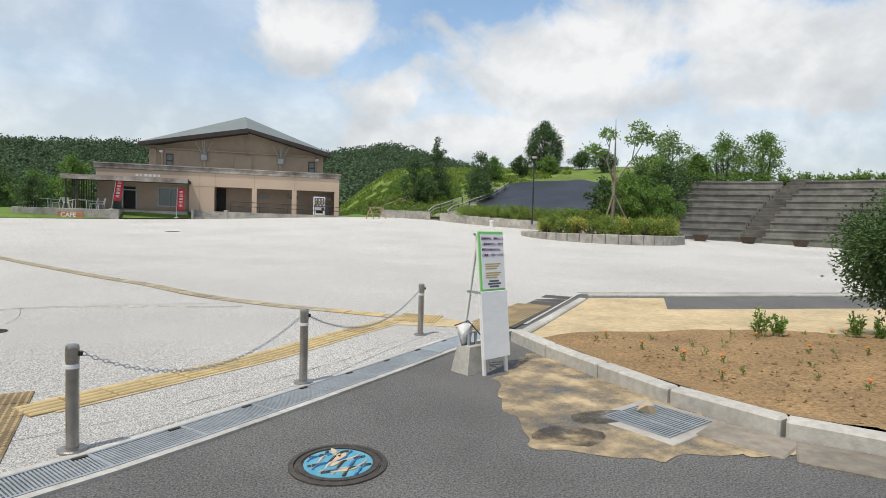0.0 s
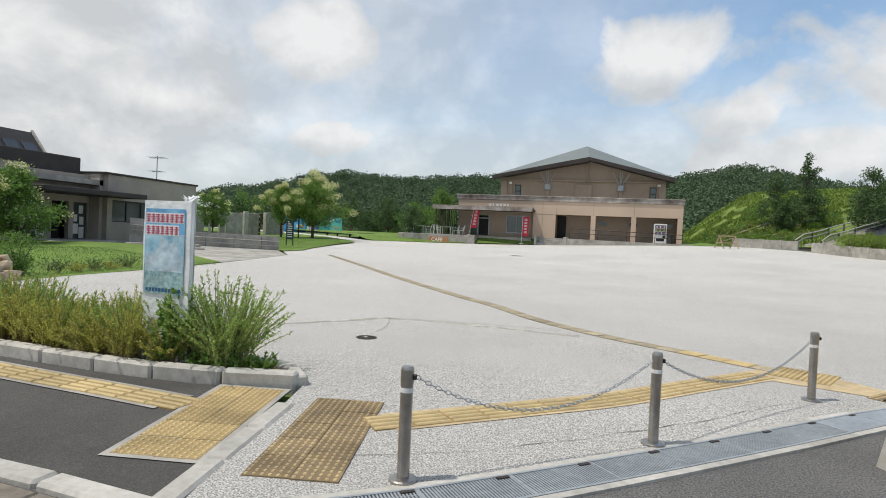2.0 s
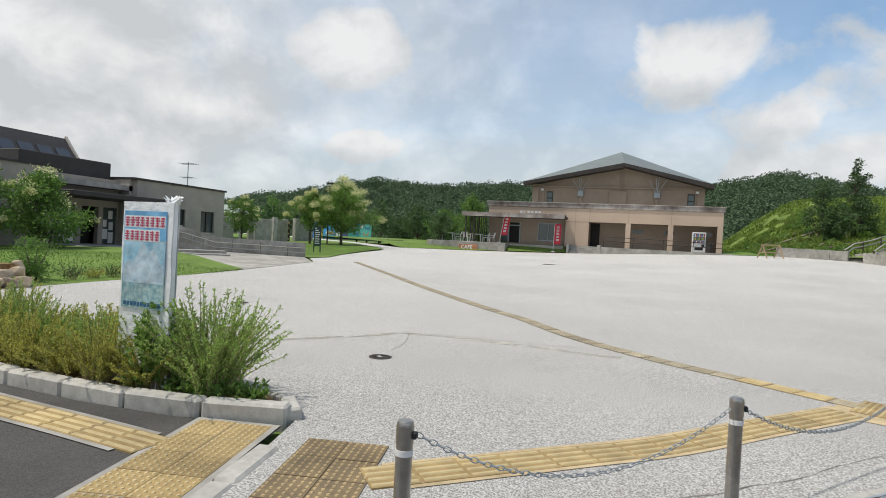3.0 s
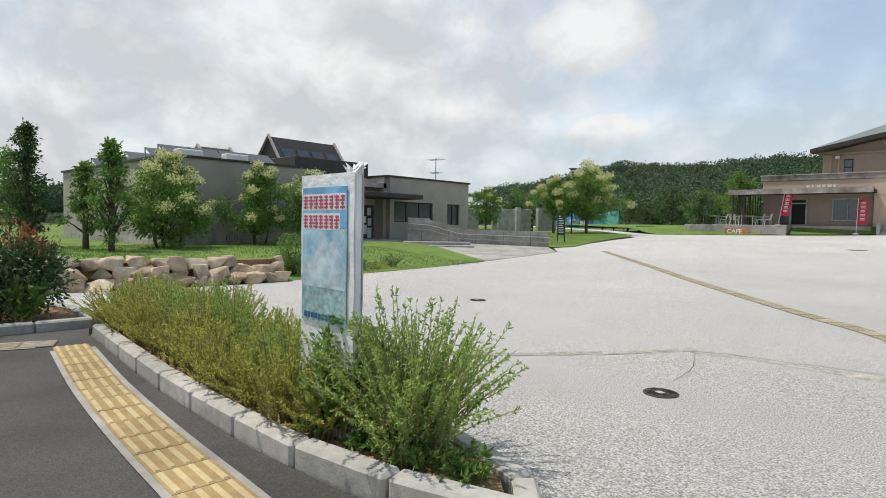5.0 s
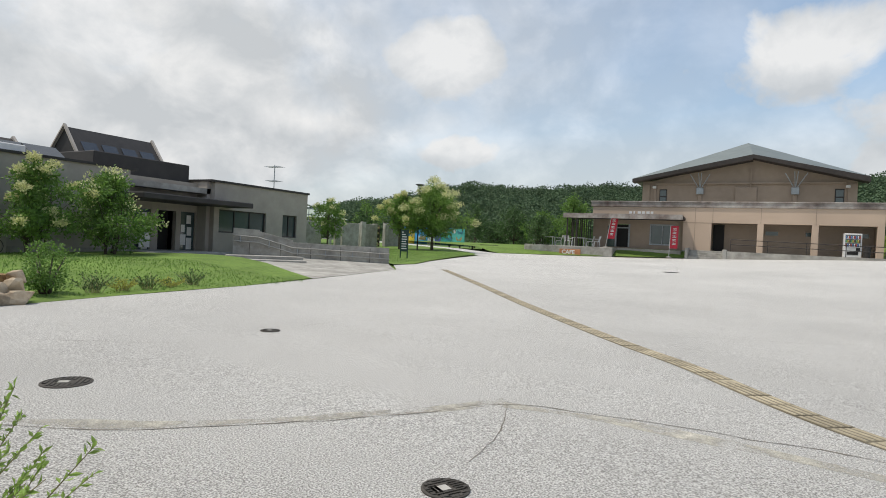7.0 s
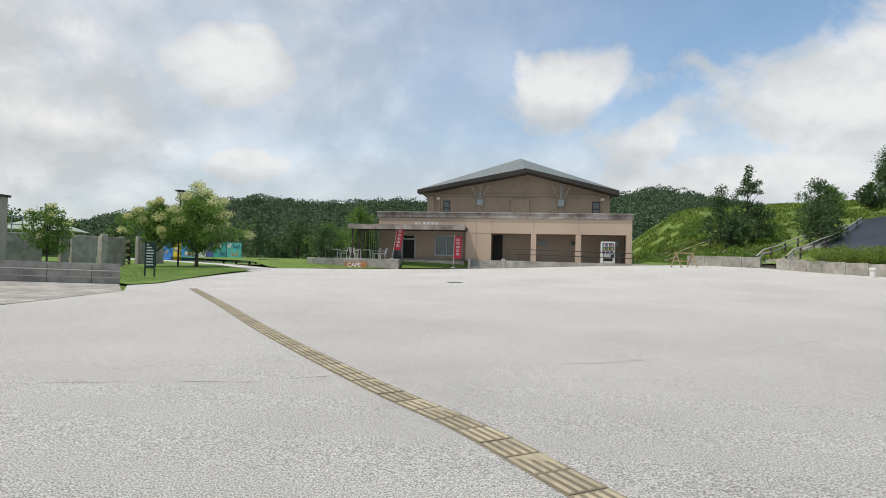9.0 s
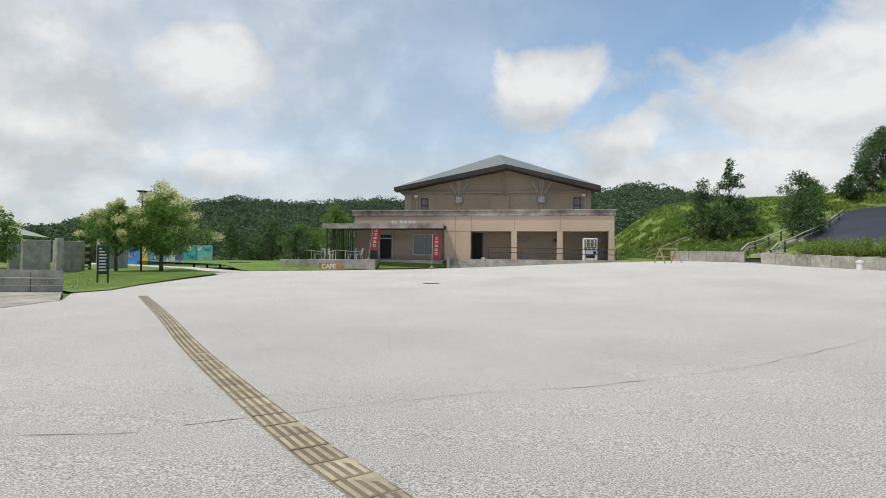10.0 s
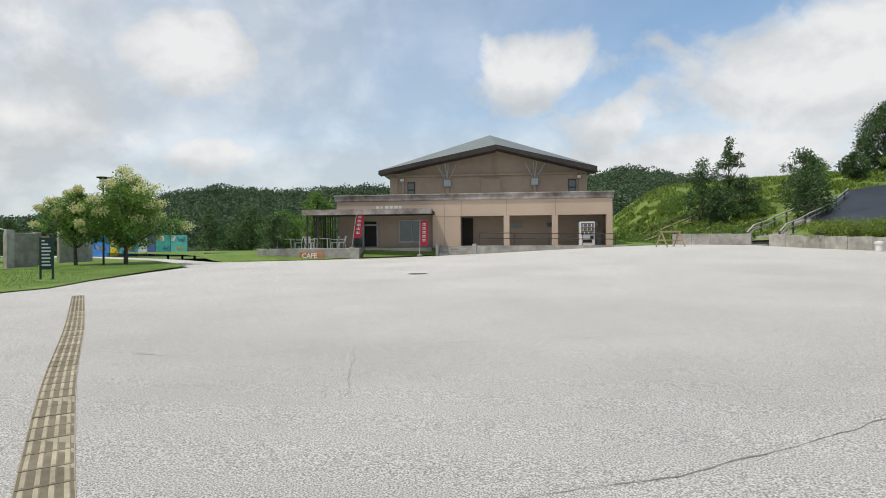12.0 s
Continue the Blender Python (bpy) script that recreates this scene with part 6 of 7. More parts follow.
for k in range(150):
    x = random.uniform(8.5, 21)
    y = random.uniform(55.5, 78)
    if wall_dist(x, y) < 1.2 or (x - 14.5) * 0.74 > (y - 52) * 0.67 - 3.0 and y < 66:
        continue
    bush((x, y, hill_z(x, y) - 0.05), random.uniform(0.4, 0.9), random.uniform(0.4, 0.9), random.uniform(0.35, 0.75), 420, 0.15, "low mounded shrub on the hillside", (M_HEDGE, M_LEAFB, M_LEAF)[k % 3], name="hillside_shrub", clumps=8, group="hillside shrubs")
for k in range(9):
    x = 9.0 + k * 0.72
    bush((x, 55.2 + 0.5 * math.sin(k), hill_z(x, 55.4) - 0.2), 0.6, 0.5, random.uniform(0.7, 1.0), 700, 0.12, "leafy shrub along the foot of the hillside", M_LEAF, name="hillside_shrub", clumps=10, group="hillside shrubs")
# terrace edging on the slope
for k in range(7):
    y = 58.5 + k * 2.2
    line = [(10.5 + i * 1.0, y + 0.25 * math.sin(i * 0.8 + k)) for i in range(8 + k % 3)]
    solo("terrace_log", S().tube([(x, yy, hill_z(x, yy) + 0.1) for x, yy in line], 0.13, 6), M_BARKL, "weathered log edging a planted terrace", "log", group="terrace logs")

# stairs up the slope with a double rail
hs = thing("hillside_stairs", "long concrete stairs with twin handrails up the hillside", "stairs", (14.3, 51.6, gz(14, 51)), 0)
dirx, diry = 0.66, 0.75
NST = 42
for i in range(NST):
    d = i * 0.45
    z = hill_z(14.3 + dirx * d, 51.6 + diry * d) - gz(14, 51) if i > 3 else 0.18 * i
    ob = part("stair", S().box(-0.9, 0.9, 0.0, 0.5, z - 0.3, z + 0.1, None, 0.012), M_CONC, hs)
    ob.matrix_basis = pose(dirx * d, diry * d, 0, 0, 0, -41)
rails = S()
for off in (-0.95, 0.95):
    for dz in (0.55, 0.85):
        pts = []
        for i in range(0, NST, 3):
            d = i * 0.45
            z = hill_z(14.3 + dirx * d, 51.6 + diry * d) - gz(14, 51) if i > 3 else 0.18 * i
            pts.append((dirx * d + diry * off, diry * d - dirx * off, z + dz))
        part("handrail", S().tube(pts, 0.05, 6), M_KERB, hs)
    for i in range(0, NST, 6):
        d = i * 0.45
        z = hill_z(14.3 + dirx * d, 51.6 + diry * d) - gz(14, 51) if i > 3 else 0.18 * i
        part("rail_post", S().box(-0.05, 0.05, -0.05, 0.05, z - 0.2, z + 0.9, Matrix.Translation((dirx * d + diry * off, diry * d - dirx * off, 0))), M_BARK, hs)

# trees on the hill
HT = [(15.6, 66.0, 5.2, 1.5, "round", M_LEAFD), (15.4, 62.0, 2.8, 0.8, "round", M_LEAFD), (19.2, 69.5, 5.6, 1.15, "round", M_LEAFD), (17.7, 63.0, 3.5, 1.3, "round", M_LEAFD),
      (22.8, 63.5, 4.4, 1.6, "round", M_LEAFD), (21.2, 59.5, 3.2, 1.7, "round", M_LEAFD), (27.0, 70.0, 2.8, 1.3, "round", M_LEAF), (31.0, 71.0, 2.4, 1.2, "round", M_LEAFD),
      (38.5, 63.0, 2.4, 1.5, "round", M_LEAFD), (34.5, 69.5, 2.2, 1.3, "round", M_LEAF), (39.5, 70.0, 2.2, 1.4, "round", M_LEAFD)]
for x, y, h, r, shp, m in HT:
    tree((x, y, hill_z(x, y)), h, r, 0.5, 3400, 0.2, "dark leafy tree on the hillside", m, shape=shp, trunk=0.08, group="hillside trees", clumps=26)
tree((36.5, 75.0, hill_z(36.5, 75.0)), 6.1, 2.35, 0.4, 16000, 0.2, "dense egg-shaped dark evergreen tree on the hilltop", M_LEAFD, shape="egg", trunk=0.14, clumps=80)

# ---- the round planter ----
PC, PR = (20.8, 34.9), 5.05
pz = gz(20, 31)
plt = thing("stone_planter", "round rough stone planter with a clipped hedge", "planter", (PC[0], PC[1], pz - 0.1), 0)
for k in range(44):
    g = 2 * math.pi * k / 44
    ob = part("wall_stone", S().box(-0.355, 0.355, -0.17, 0.17, 0.0, 0.62 + random.uniform(-0.01, 0.01), None, 0.03), M_CONC, plt)
    ob.matrix_basis = pose(PR * math.cos(g), PR * math.sin(g), 0, 0, 0, math.degrees(g) + 90)
part("planter_soil", S().lathe([(PR - 0.16, 0.0), (PR - 0.16, 0.52), (0.01, 0.56)], 40), M_SOIL, plt)
for k in range(22):
    g = math.pi * (1.02 + 1.05 * k / 21)
    rr = PR - 0.85 + 0.3 * math.sin(k * 2.1)
    bush((PC[0] + rr * math.cos(g), PC[1] + rr * math.sin(g), pz + 0.42), 0.72, 0.65, random.uniform(0.95, 1.25), 1300, 0.11, "clipped hedge plant with bronze tips in the round planter", M_HEDGE if k % 4 else M_LEAFY, name="hedge_plant", clumps=12, group="planter hedge")
bush((17.9, 33.3, pz + 0.4), 0.5, 0.5, 1.9, 900, 0.14, "leggy bright shrub in the round planter", M_LEAFB, clumps=9)
PT = thing("planter_tree", "half-bare tree with propped trunk and sparse bright leaves", "tree", (20.6, 33.3, pz + 0.4), 0)
runs = [([(0, 0, -0.1), (0.05, 0, 1.8), (0.1, 0.05, 3.6), (0.05, 0, 5.2), (0.0, 0, 7.4)], [0.13, 0.11, 0.09, 0.06, 0.015]),
        ([(0.1, 0.05, 3.4), (-0.5, 0, 4.6), (-0.35, 0, 6.0), (-0.45, 0, 6.9)], [0.07, 0.05, 0.03, 0.01]), ([(0.1, 0, 3.2), (0.8, 0, 4.3), (1.6, 0.1, 5.2), (2.3, 0, 6.4)], [0.07, 0.05, 0.035, 0.012]),
        ([(0.8, 0, 4.3), (1.7, 0, 4.5), (2.5, 0, 4.6)], [0.045, 0.03, 0.01]), ([(1.3, 0, 4.9), (1.5, 0, 6.0), (1.7, 0, 7.0)], [0.035, 0.025, 0.01]), ([(-0.4, 0, 4.5), (-1.2, 0, 5.2), (-1.7, 0, 5.4)], [0.04, 0.025, 0.01]),
        ([(-0.42, 0, 5.6), (-0.7, 0.1, 6.3), (-0.6, 0, 7.0)], [0.025, 0.018, 0.008])]
tube_part("trunk", runs, M_BARKL, PT)
P, D = clumped(2300, np.array([(-0.5, 0, 6.4), (2.2, 0, 6.5), (1.7, 0, 7.0), (2.5, 0.2, 4.7), (1.9, 0, 4.8), (-1.6, 0, 5.4), (-1.1, 0.2, 5.3), (1.5, 0.2, 6.2), (2.8, 0, 6.3), (2.9, 0, 5.0)]), 0.62, 0.5)
leaf_cards("crown", P, D, 0.17, 0.09, M_LEAFB, PT)
for e in ((-1.0, -0.3), (1.5, -0.4), (0.9, 0.9)):
    part("prop", S().tube([(e[0], e[1], -0.1), (0.05, 0, 2.7)], 0.05, 6), M_BARKL, PT)
for x, y, h, r, m in ((24.9, 38.4, 3.7, 1.3, M_LEAFB), (26.6, 38.6, 3.6, 1.4, M_LEAF), (28.4, 41.5, 4.4, 1.6, M_LEAFD), (30.6, 41.0, 4.6, 1.7, M_LEAFD), (32.6, 42.0, 4.0, 1.6, M_LEAFD), (28.9, 39.2, 3.0, 1.3, M_LEAF), (24.4, 40.4, 3.4, 1.2, M_LEAFD)):
    tree((x, y, max(hill_z(x, y) - 0.2, 1.5)), h, r, 0.3, 4200, 0.2, "dense leafy tree behind the round planter", m, trunk=0.09, group="trees behind the planter", clumps=26, stems=2)

# ---- far wooded hills ----
RIDGE = [(110, 12), (95, 12), (83, 9), (78, 11), (60, 11), (46, 10), (40.2, 13), (36.7, 16.5), (31, 22), (26.2, 26.5), (20, 26.5), (11.4, 28), (4, 29), (-2, 28), (-7, 30), (-12.4, 33.5), (-16, 30), (-19, 27), (-25, 20), (-40, 16), (-60, 14)]


def ridge_h(az):
    for (a, ha), (b, hb) in zip(RIDGE, RIDGE[1:]):
        if b <= az <= a:
            return ha + (hb - ha) * (a - az) / (a - b)
    return 14


def far_hill(az, r):
    return (ridge_h(az) - 7.0) * smooth01((r - 95) / 150) + 0.4 - 4.0 * smooth01((r - 250) / 60) + 1.5 * noise.noise((az * 0.15, r * 0.02, 0))


fh = S()
azs, rs_ = list(range(-60, 111, 3)), list(range(90, 331, 12))
fh.add([(-2 - math.sin(radians(a)) * r, 8 + math.cos(radians(a)) * r, far_hill(a, r)) for a in azs for r in rs_],
       [(i * len(rs_) + j, (i + 1) * len(rs_) + j, (i + 1) * len(rs_) + j + 1, i * len(rs_) + j + 1) for i in range(len(azs) - 1) for j in range(len(rs_) - 1)])
tagged(part("wooded_hill", fh, M_FOREST, smooth=True), "dark wooded hills on the horizon", "hill", "", "structure")
cs, rad = [], []
NT = 3600
for k in range(NT):
    az = random.uniform(-32, 98)
    r = math.sqrt(random.uniform(108 ** 2, 262 ** 2))
    if az > 40 and r > 200:
        continue
    q = random.uniform(2.6, 4.2)
    cs.append((-2 - math.sin(radians(az)) * r, 8 + math.cos(radians(az)) * r, far_hill(az, r) + q * 0.75))
    rad.append(q)
cs, rad = np.array(cs), np.array(rad)
per = 210
C = np.repeat(cs, per, 0)
R = np.repeat(rad, per)[:, None]
d = unit(RNG.normal(size=(len(C), 3)))
d[:, 2] = np.abs(d[:, 2]) * 1.0 - 0.2
d = unit(d)
lump = 1 + 0.22 * np.sin(d[:, :1] * 5 + C[:, :1]) * np.cos(d[:, 1:2] * 5 + C[:, 1:2])
P = C + d * R * lump * np.array([1, 1, 0.95]) * RNG.uniform(0.9, 1.02, (len(C), 1))
tang = unit(np.cross(d, RNG.normal(size=d.shape)))
fo = leaf_cards("forest", P - tang * 0.5, unit(tang + d * 0.05), RNG.uniform(0.42, 0.7, len(C)), 0.62, M_FOREST)
tagged(fo, "dense dark green broadleaf forest covering the hills", "forest", "", "stuff")
# shrubs at the foot of the woods
for k in range(26):
    az = random.uniform(8, 60)
    r = random.uniform(74, 100)
    tree((-2 - math.sin(radians(az)) * r, 8 + math.cos(radians(az)) * r, 1.1), random.uniform(3.0, 5.5), random.uniform(1.6, 2.6), 0.5, 1500, 0.32, "broadleaf tree at the edge of the woods", (M_LEAFD, M_LEAF, M_LEAFD)[k % 3], trunk=0.1, group="woodland edge trees", clumps=16)
# tufts of longer grass on the near lawns
P = []
for k in range(26000):
    if k % 3:
        x, y = random.uniform(-26, -13.2), random.uniform(7.5, 21.5)
        z = lawn_z(x, y)
        if y > 19.2 or x > -13.2 - 0.3 * smooth01((20 - y) / 8) or (y > 20.2 - (x + 14) * -0.25) or x < -24.3 and y > 13.8 or y < 11.4 and x > -14.1 - (11.4 - y) * 0.3:
            continue
    else:
        x, y = random.uniform(-27, -17.2), random.uniform(30.5, 45)
        z = gz(x, y) + 0.03 + 0.12 * smooth01((-17 - x) / 5)
        if x > -17.3 - (y - 31) * 0.18 or y > 44 - (x + 20) * 1.1 or x < -24.4 and y < 34:
            continue
    P.append((x, y, z - 0.01))
P = np.array(P)
D = unit(np.stack([RNG.normal(size=len(P)) * 0.5, RNG.normal(size=len(P)) * 0.5, np.ones(len(P))], 1))
tagged(leaf_cards("grass", P, D, RNG.uniform(0.03, 0.075, len(P)), 0.024, M_LEAFB), "short mown grass blades on the lawns", "grass", "", "stuff")

# rough grass and low growth on the hillside
P = []
while len(P) < 30000:
    x, y = random.uniform(6.0, 44), random.uniform(53.5, 90)
    if wall_dist(x, y) < 0.6 or (x > 18.5 and y < 66.5) or x > 20 + (y - 40) * 0.6 or noise.noise((x * 0.5, y * 0.5, 3)) < -0.12:
        continue
    P.append((x, y, hill_z(x, y) - 0.02))
P = np.array(P)
D = unit(np.stack([RNG.normal(size=len(P)) * 0.6, RNG.normal(size=len(P)) * 0.6, np.ones(len(P))], 1))
tagged(leaf_cards("rough_grass", P, D, RNG.uniform(0.18, 0.5, len(P)), 0.16, M_HEDGE), "rough uncut grass and low growth on the hillside", "grass", "", "stuff")

# clods in the dry bed
cl = S()
for k in range(900):
    x = 3.3 + random.random() ** 1.3 * 5.5
    y = 7.4 - (x - 3.3) * 0.14 - random.random() * 3.4
    if x < 3.35 + max(0, (6.2 - y)) * 0.2 or y < 3.9:
        continue
    q = random.uniform(0.008, 0.028)
    c = Vector((x, y, soil_z(x, y) + q * 0.2))
    pts_ = [c + Vector((random.uniform(-1, 1), random.uniform(-1, 1), 0)).normalized() * q for _ in range(4)] + [c + Vector((0, 0, q * 0.8))]
    pts_[:4] = sorted(pts_[:4], key=lambda p: math.atan2(p.y - c.y, p.x - c.x))
    cl.add(pts_, [(0, 1, 4), (1, 2, 4), (2, 3, 4), (3, 0, 4)])
tagged(part("soil_clod", cl, M_SOIL), "small dry clods strewn over the soil bed", "soil", "", "stuff")


# ---- the amphitheatre ----
amp = tagged(new("amphitheatre"), "tiered weathered concrete seating rising from the plaza", "seating", "", "structure")
AL = bez(AMPH[1:] + [(42.0, 8.0)])
NTIER = 9
M_TIER = mat("mossy_concrete", (0.235, 0.225, 0.205), (0.145, 0.14, 0.125), 1.6, 0.92, 0.3, 20, big=0.35, bigscale=0.5)


def along(u):
    i = max(0, min(int(u), len(AL) - 2))
    return AL[i].lerp(AL[i + 1], u - i)


def outward(u):
    a, b = along(max(u - 1, 0)), along(min(u + 1, len(AL) - 1))
    d = (b - a).normalized()
    return Vector((-d.y, d.x))


M_STEP = mat("dark_stained_steps", (0.15, 0.14, 0.125), (0.085, 0.08, 0.072), 2.0, 0.92, 0.3, 20, big=0.3, bigscale=0.6)
AZ0 = gz(33, 34) - 0.1
STAIR_AT = 12.4
PITCH = (AL[14] - AL[12]).length / 2
SLANT = 0.25 / PITCH
for k in range(NTIER):
    start = 0 if k < 5 else (k - 4) * 2
    mid = STAIR_AT + SLANT * k
    off = 0.95 * k + 0.5
    gap = 0.8 / (along(mid + 0.5) + outward(mid + 0.5) * off - along(mid - 0.5) - outward(mid - 0.5) * off).length
    for lo, hi in ((start, mid - gap), (mid + gap, len(AL) - 1)):
        cuts = [lo] + [i for i in range(len(AL)) if lo + 0.3 < i < hi - 0.3] + [hi]
        for seg in range(0, len(cuts) - 1, 4):
            sh = S()
            pts = cuts[seg:seg + 5]
            z0, z1 = AZ0 - 0.4 + 0.56 * k, AZ0 + 0.56 * (k + 1)
            ring = []
            for i in pts:
                n_ = outward(i)
                p, q = along(i) + n_ * (0.95 * k), along(i) + n_ * (0.95 * k + 1.5)
                ring.append((p, q))
            m = len(ring)
            lip = 0.07
            for p, q in ring:
                n_ = (q - p).normalized() * lip
                sh.v += [(p.x + n_.x, p.y + n_.y, z0), (p.x + n_.x, p.y + n_.y, z1 - 0.12), (p.x, p.y, z1 - 0.12), (p.x, p.y, z1), (q.x, q.y, z1), (q.x, q.y, z0)]
            for i in range(m - 1):
                for j in range(6):
                    sh.f.append((i * 6 + j, i * 6 + (j + 1) % 6, (i + 1) * 6 + (j + 1) % 6, (i + 1) * 6 + j))
            sh.f.append(tuple(range(6)))
            sh.f.append(tuple(range((m - 1) * 6, m * 6))[::-1])
            part("seat_block", sh, M_TIER, amp)
n_ = outward(STAIR_AT)
ang = math.degrees(math.atan2(n_.y, n_.x))
for i in range(NTIER * 2 + 1):
    ob = part("stair", S().box(0, 0.75, -0.74, 0.74, -0.7, 0.27, None, 0.015), M_STEP, amp)
    u = STAIR_AT + SLANT * i * 0.5
    p = along(u) + outward(u) * (0.475 * i - 0.3)
    ob.matrix_basis = pose(p.x, p.y, AZ0 + 0.28 * i - 0.1, 0, 0, ang)
bank = [tuple(AL[i] + outward(i) * (0.95 * NTIER + 0.3)) for i in range(0, len(AL))]
outer = [tuple(AL[i] + outward(i) * (0.95 * NTIER + 22)) for i in range(len(AL) - 1, -1, -6)]
sheet("bank", bank + outer, lambda x, y: AZ0 + 0.56 * NTIER - 0.15, M_HILL, 3.0, "grassy bank behind the amphitheatre", "bank")
for k in range(0, len(AL), 2):
    p = AL[k] + outward(k) * (0.95 * NTIER + random.uniform(0.6, 1.6))
    z = AZ0 + 0.56 * NTIER - 0.2
    if k < 14:
        bush((p.x, p.y, z), 1.1, 1.0, random.uniform(0.9, 1.5), 900, 0.2, "leafy shrub along the top of the amphitheatre", M_LEAF, name="shrub", clumps=10, group="shrubs above the amphitheatre")
    else:
        shooty((p.x, p.y, z), 0.9, random.uniform(1.0, 1.5), 40, 20, 0.2, "tall grassy weeds along the top of the amphitheatre", M_LEAFB, name="tall_weed", group="weeds above the amphitheatre")
for k, h in ((6, 4.4), (11, 4.2), (9, 2.6), (14, 4.4)):
    p = AL[k] + outward(k) * (0.95 * NTIER + 2.4)
    tree((p.x, p.y, AZ0 + 0.56 * NTIER - 0.2), h, h * 0.45, 0.7, 4200, 0.2, "spreading green tree above the amphitheatre", M_LEAF, trunk=0.09, group="trees above the amphitheatre", clumps=26, stems=2)
for k in range(5):
    p = AL[k] + outward(k) * (2.5 + k * 0.9)
    bush((p.x - 1.6, p.y + 1.0, AZ0 + 1.4 + k * 0.3), 1.5, 1.4, 2.0, 1500, 0.19, "dense shrub covering the end of the tiers", M_LEAFD if k % 2 else M_LEAF, name="shrub", clumps=16, group="shrubs beside the tiers")
M_POT = mat("brown_pot", (0.12, 0.085, 0.06), (0.08, 0.06, 0.045), 6, 0.8)
for x, y in ((28.6, 34.6), (31.4, 33.2), (33.8, 31.2), (36.0, 27.4)):
    t = thing("planter_pot", "wide brown plastic flower pot with dry soil", "pot", (x, y, gz(x, y)), 0, "pots before the amphitheatre")
    part("pot", S().lathe([(0.34, 0.0), (0.42, 0.18), (0.52, 0.42), (0.56, 0.46), (0.5, 0.48), (0.44, 0.4)], 20), M_POT, t)
    part("soil", S().lathe([(0.43, 0.36), (0.44, 0.41), (0.01, 0.43)], 20), M_SOIL, t)
solo("white_bollard_light", S().lathe([(0.16, 0), (0.16, 0.36), (0.2, 0.4), (0.2, 0.5), (0.05, 0.54)], 14), M_WHITE, "small white ground light at the wall", "light", (17.0, 44.9, gz(17, 44.9)))

# ---- by the hall ----
M_FLAG = mat("red_flag_cloth", (0.50, 0.035, 0.06), (0.42, 0.03, 0.05), 4, 0.8, big=0.12, bigscale=3)


def flag(at, rz, lean_):
    t = thing("banner_flag", "red vertical shop flag with white lettering on a thin pole", "flag", at, rz, "red shop flags")
    part("pole", S().tube([(0, 0, 0), (lean_, 0, 2.55)], 0.018, 6), M_WHITE, t)
    part("base", S().lathe([(0.2, 0), (0.2, 0.06), (0.06, 0.09)], 12), M_KERB, t)
    sh, nx, nz = S(), 6, 16
    for j in range(nz + 1):
        for i in range(nx + 1):
            u, v = i / nx, j / nz
            sh.v.append((lean_ * (0.3 + 0.65 * v) + 0.02 + u * 0.56, 0.05 * math.sin(u * 5 + v * 3), 0.72 + v * 1.75))
    for j in range(nz):
        for i in range(nx):
            a = j * (nx + 1) + i
            sh.f.append((a, a + 1, a + nx + 2, a + nx + 1))
    part("cloth", sh, M_FLAG, t, smooth=True)
    for k in range(5):
        z = 1.0 + k * 0.28
        x = lean_ * (0.3 + 0.65 * (z - 0.72) / 1.75) + 0.18
        part("character", S().box(x, x + 0.26, -0.075, -0.06, z, z + 0.05).box(x + 0.1, x + 0.15, -0.075, -0.06, z, z + 0.18).box(x, x + 0.26, -0.075, -0.06, z + 0.11, z + 0.15), M_WHITE, t)


flag((-12.6, FY - 1.9, max(bank_z(-12.6, FY - 1.9), FL - 0.12)), 0, 0.38)
flag((-7.75, FY - 1.75, bank_z(-7.75, FY - 1.75)), 0, 0.05)
M_PLW = mat("white_plastic", (0.74, 0.73, 0.71), (0.66, 0.65, 0.63), 4, 0.45)


def plastic_chair(at, rz):
    t = thing("plastic_chair", "white moulded plastic garden chair on the terrace", "chair", at, rz, "terrace chairs")
    part("seat", S().box(-0.22, 0.22, -0.22, 0.22, 0.4, 0.44, None, 0.012), M_PLW, t)
    part("backrest", S().add([(-0.22, 0.2, 0.44), (0.22, 0.2, 0.44), (0.2, 0.32, 0.88), (-0.2, 0.32, 0.88), (-0.22, 0.23, 0.44), (0.22, 0.23, 0.44), (0.2, 0.35, 0.88), (-0.2, 0.35, 0.88)], [(0, 1, 2, 3), (7, 6, 5, 4), (0, 4, 5, 1), (1, 5, 6, 2), (2, 6, 7, 3), (3, 7, 4, 0)]), M_PLW, t)
    for x in (-0.2, 0.2):
        for y in (-0.2, 0.2):
            part("leg", S().tube([(x, y, 0.4), (x * 1.2, y * 1.2, 0)], 0.022, 6), M_PLW, t)
        part("armrest", S().box(x * 1.15 - 0.025, x * 1.15 + 0.025, -0.2, 0.24, 0.62, 0.65, None, 0.006), M_PLW, t)
    return t


def plastic_table(at):
    t = thing("plastic_table", "white plastic garden table on the terrace", "table", at, 0, "terrace tables")
    part("tabletop", S().box(-0.55, 0.55, -0.4, 0.4, 0.68, 0.72, None, 0.012), M_PLW, t)
    for x in (-0.48, 0.48):
        for y in (-0.33, 0.33):
            part("leg", S().tube([(x, y, 0.68), (x * 1.05, y * 1.05, 0)], 0.028, 6), M_PLW, t)


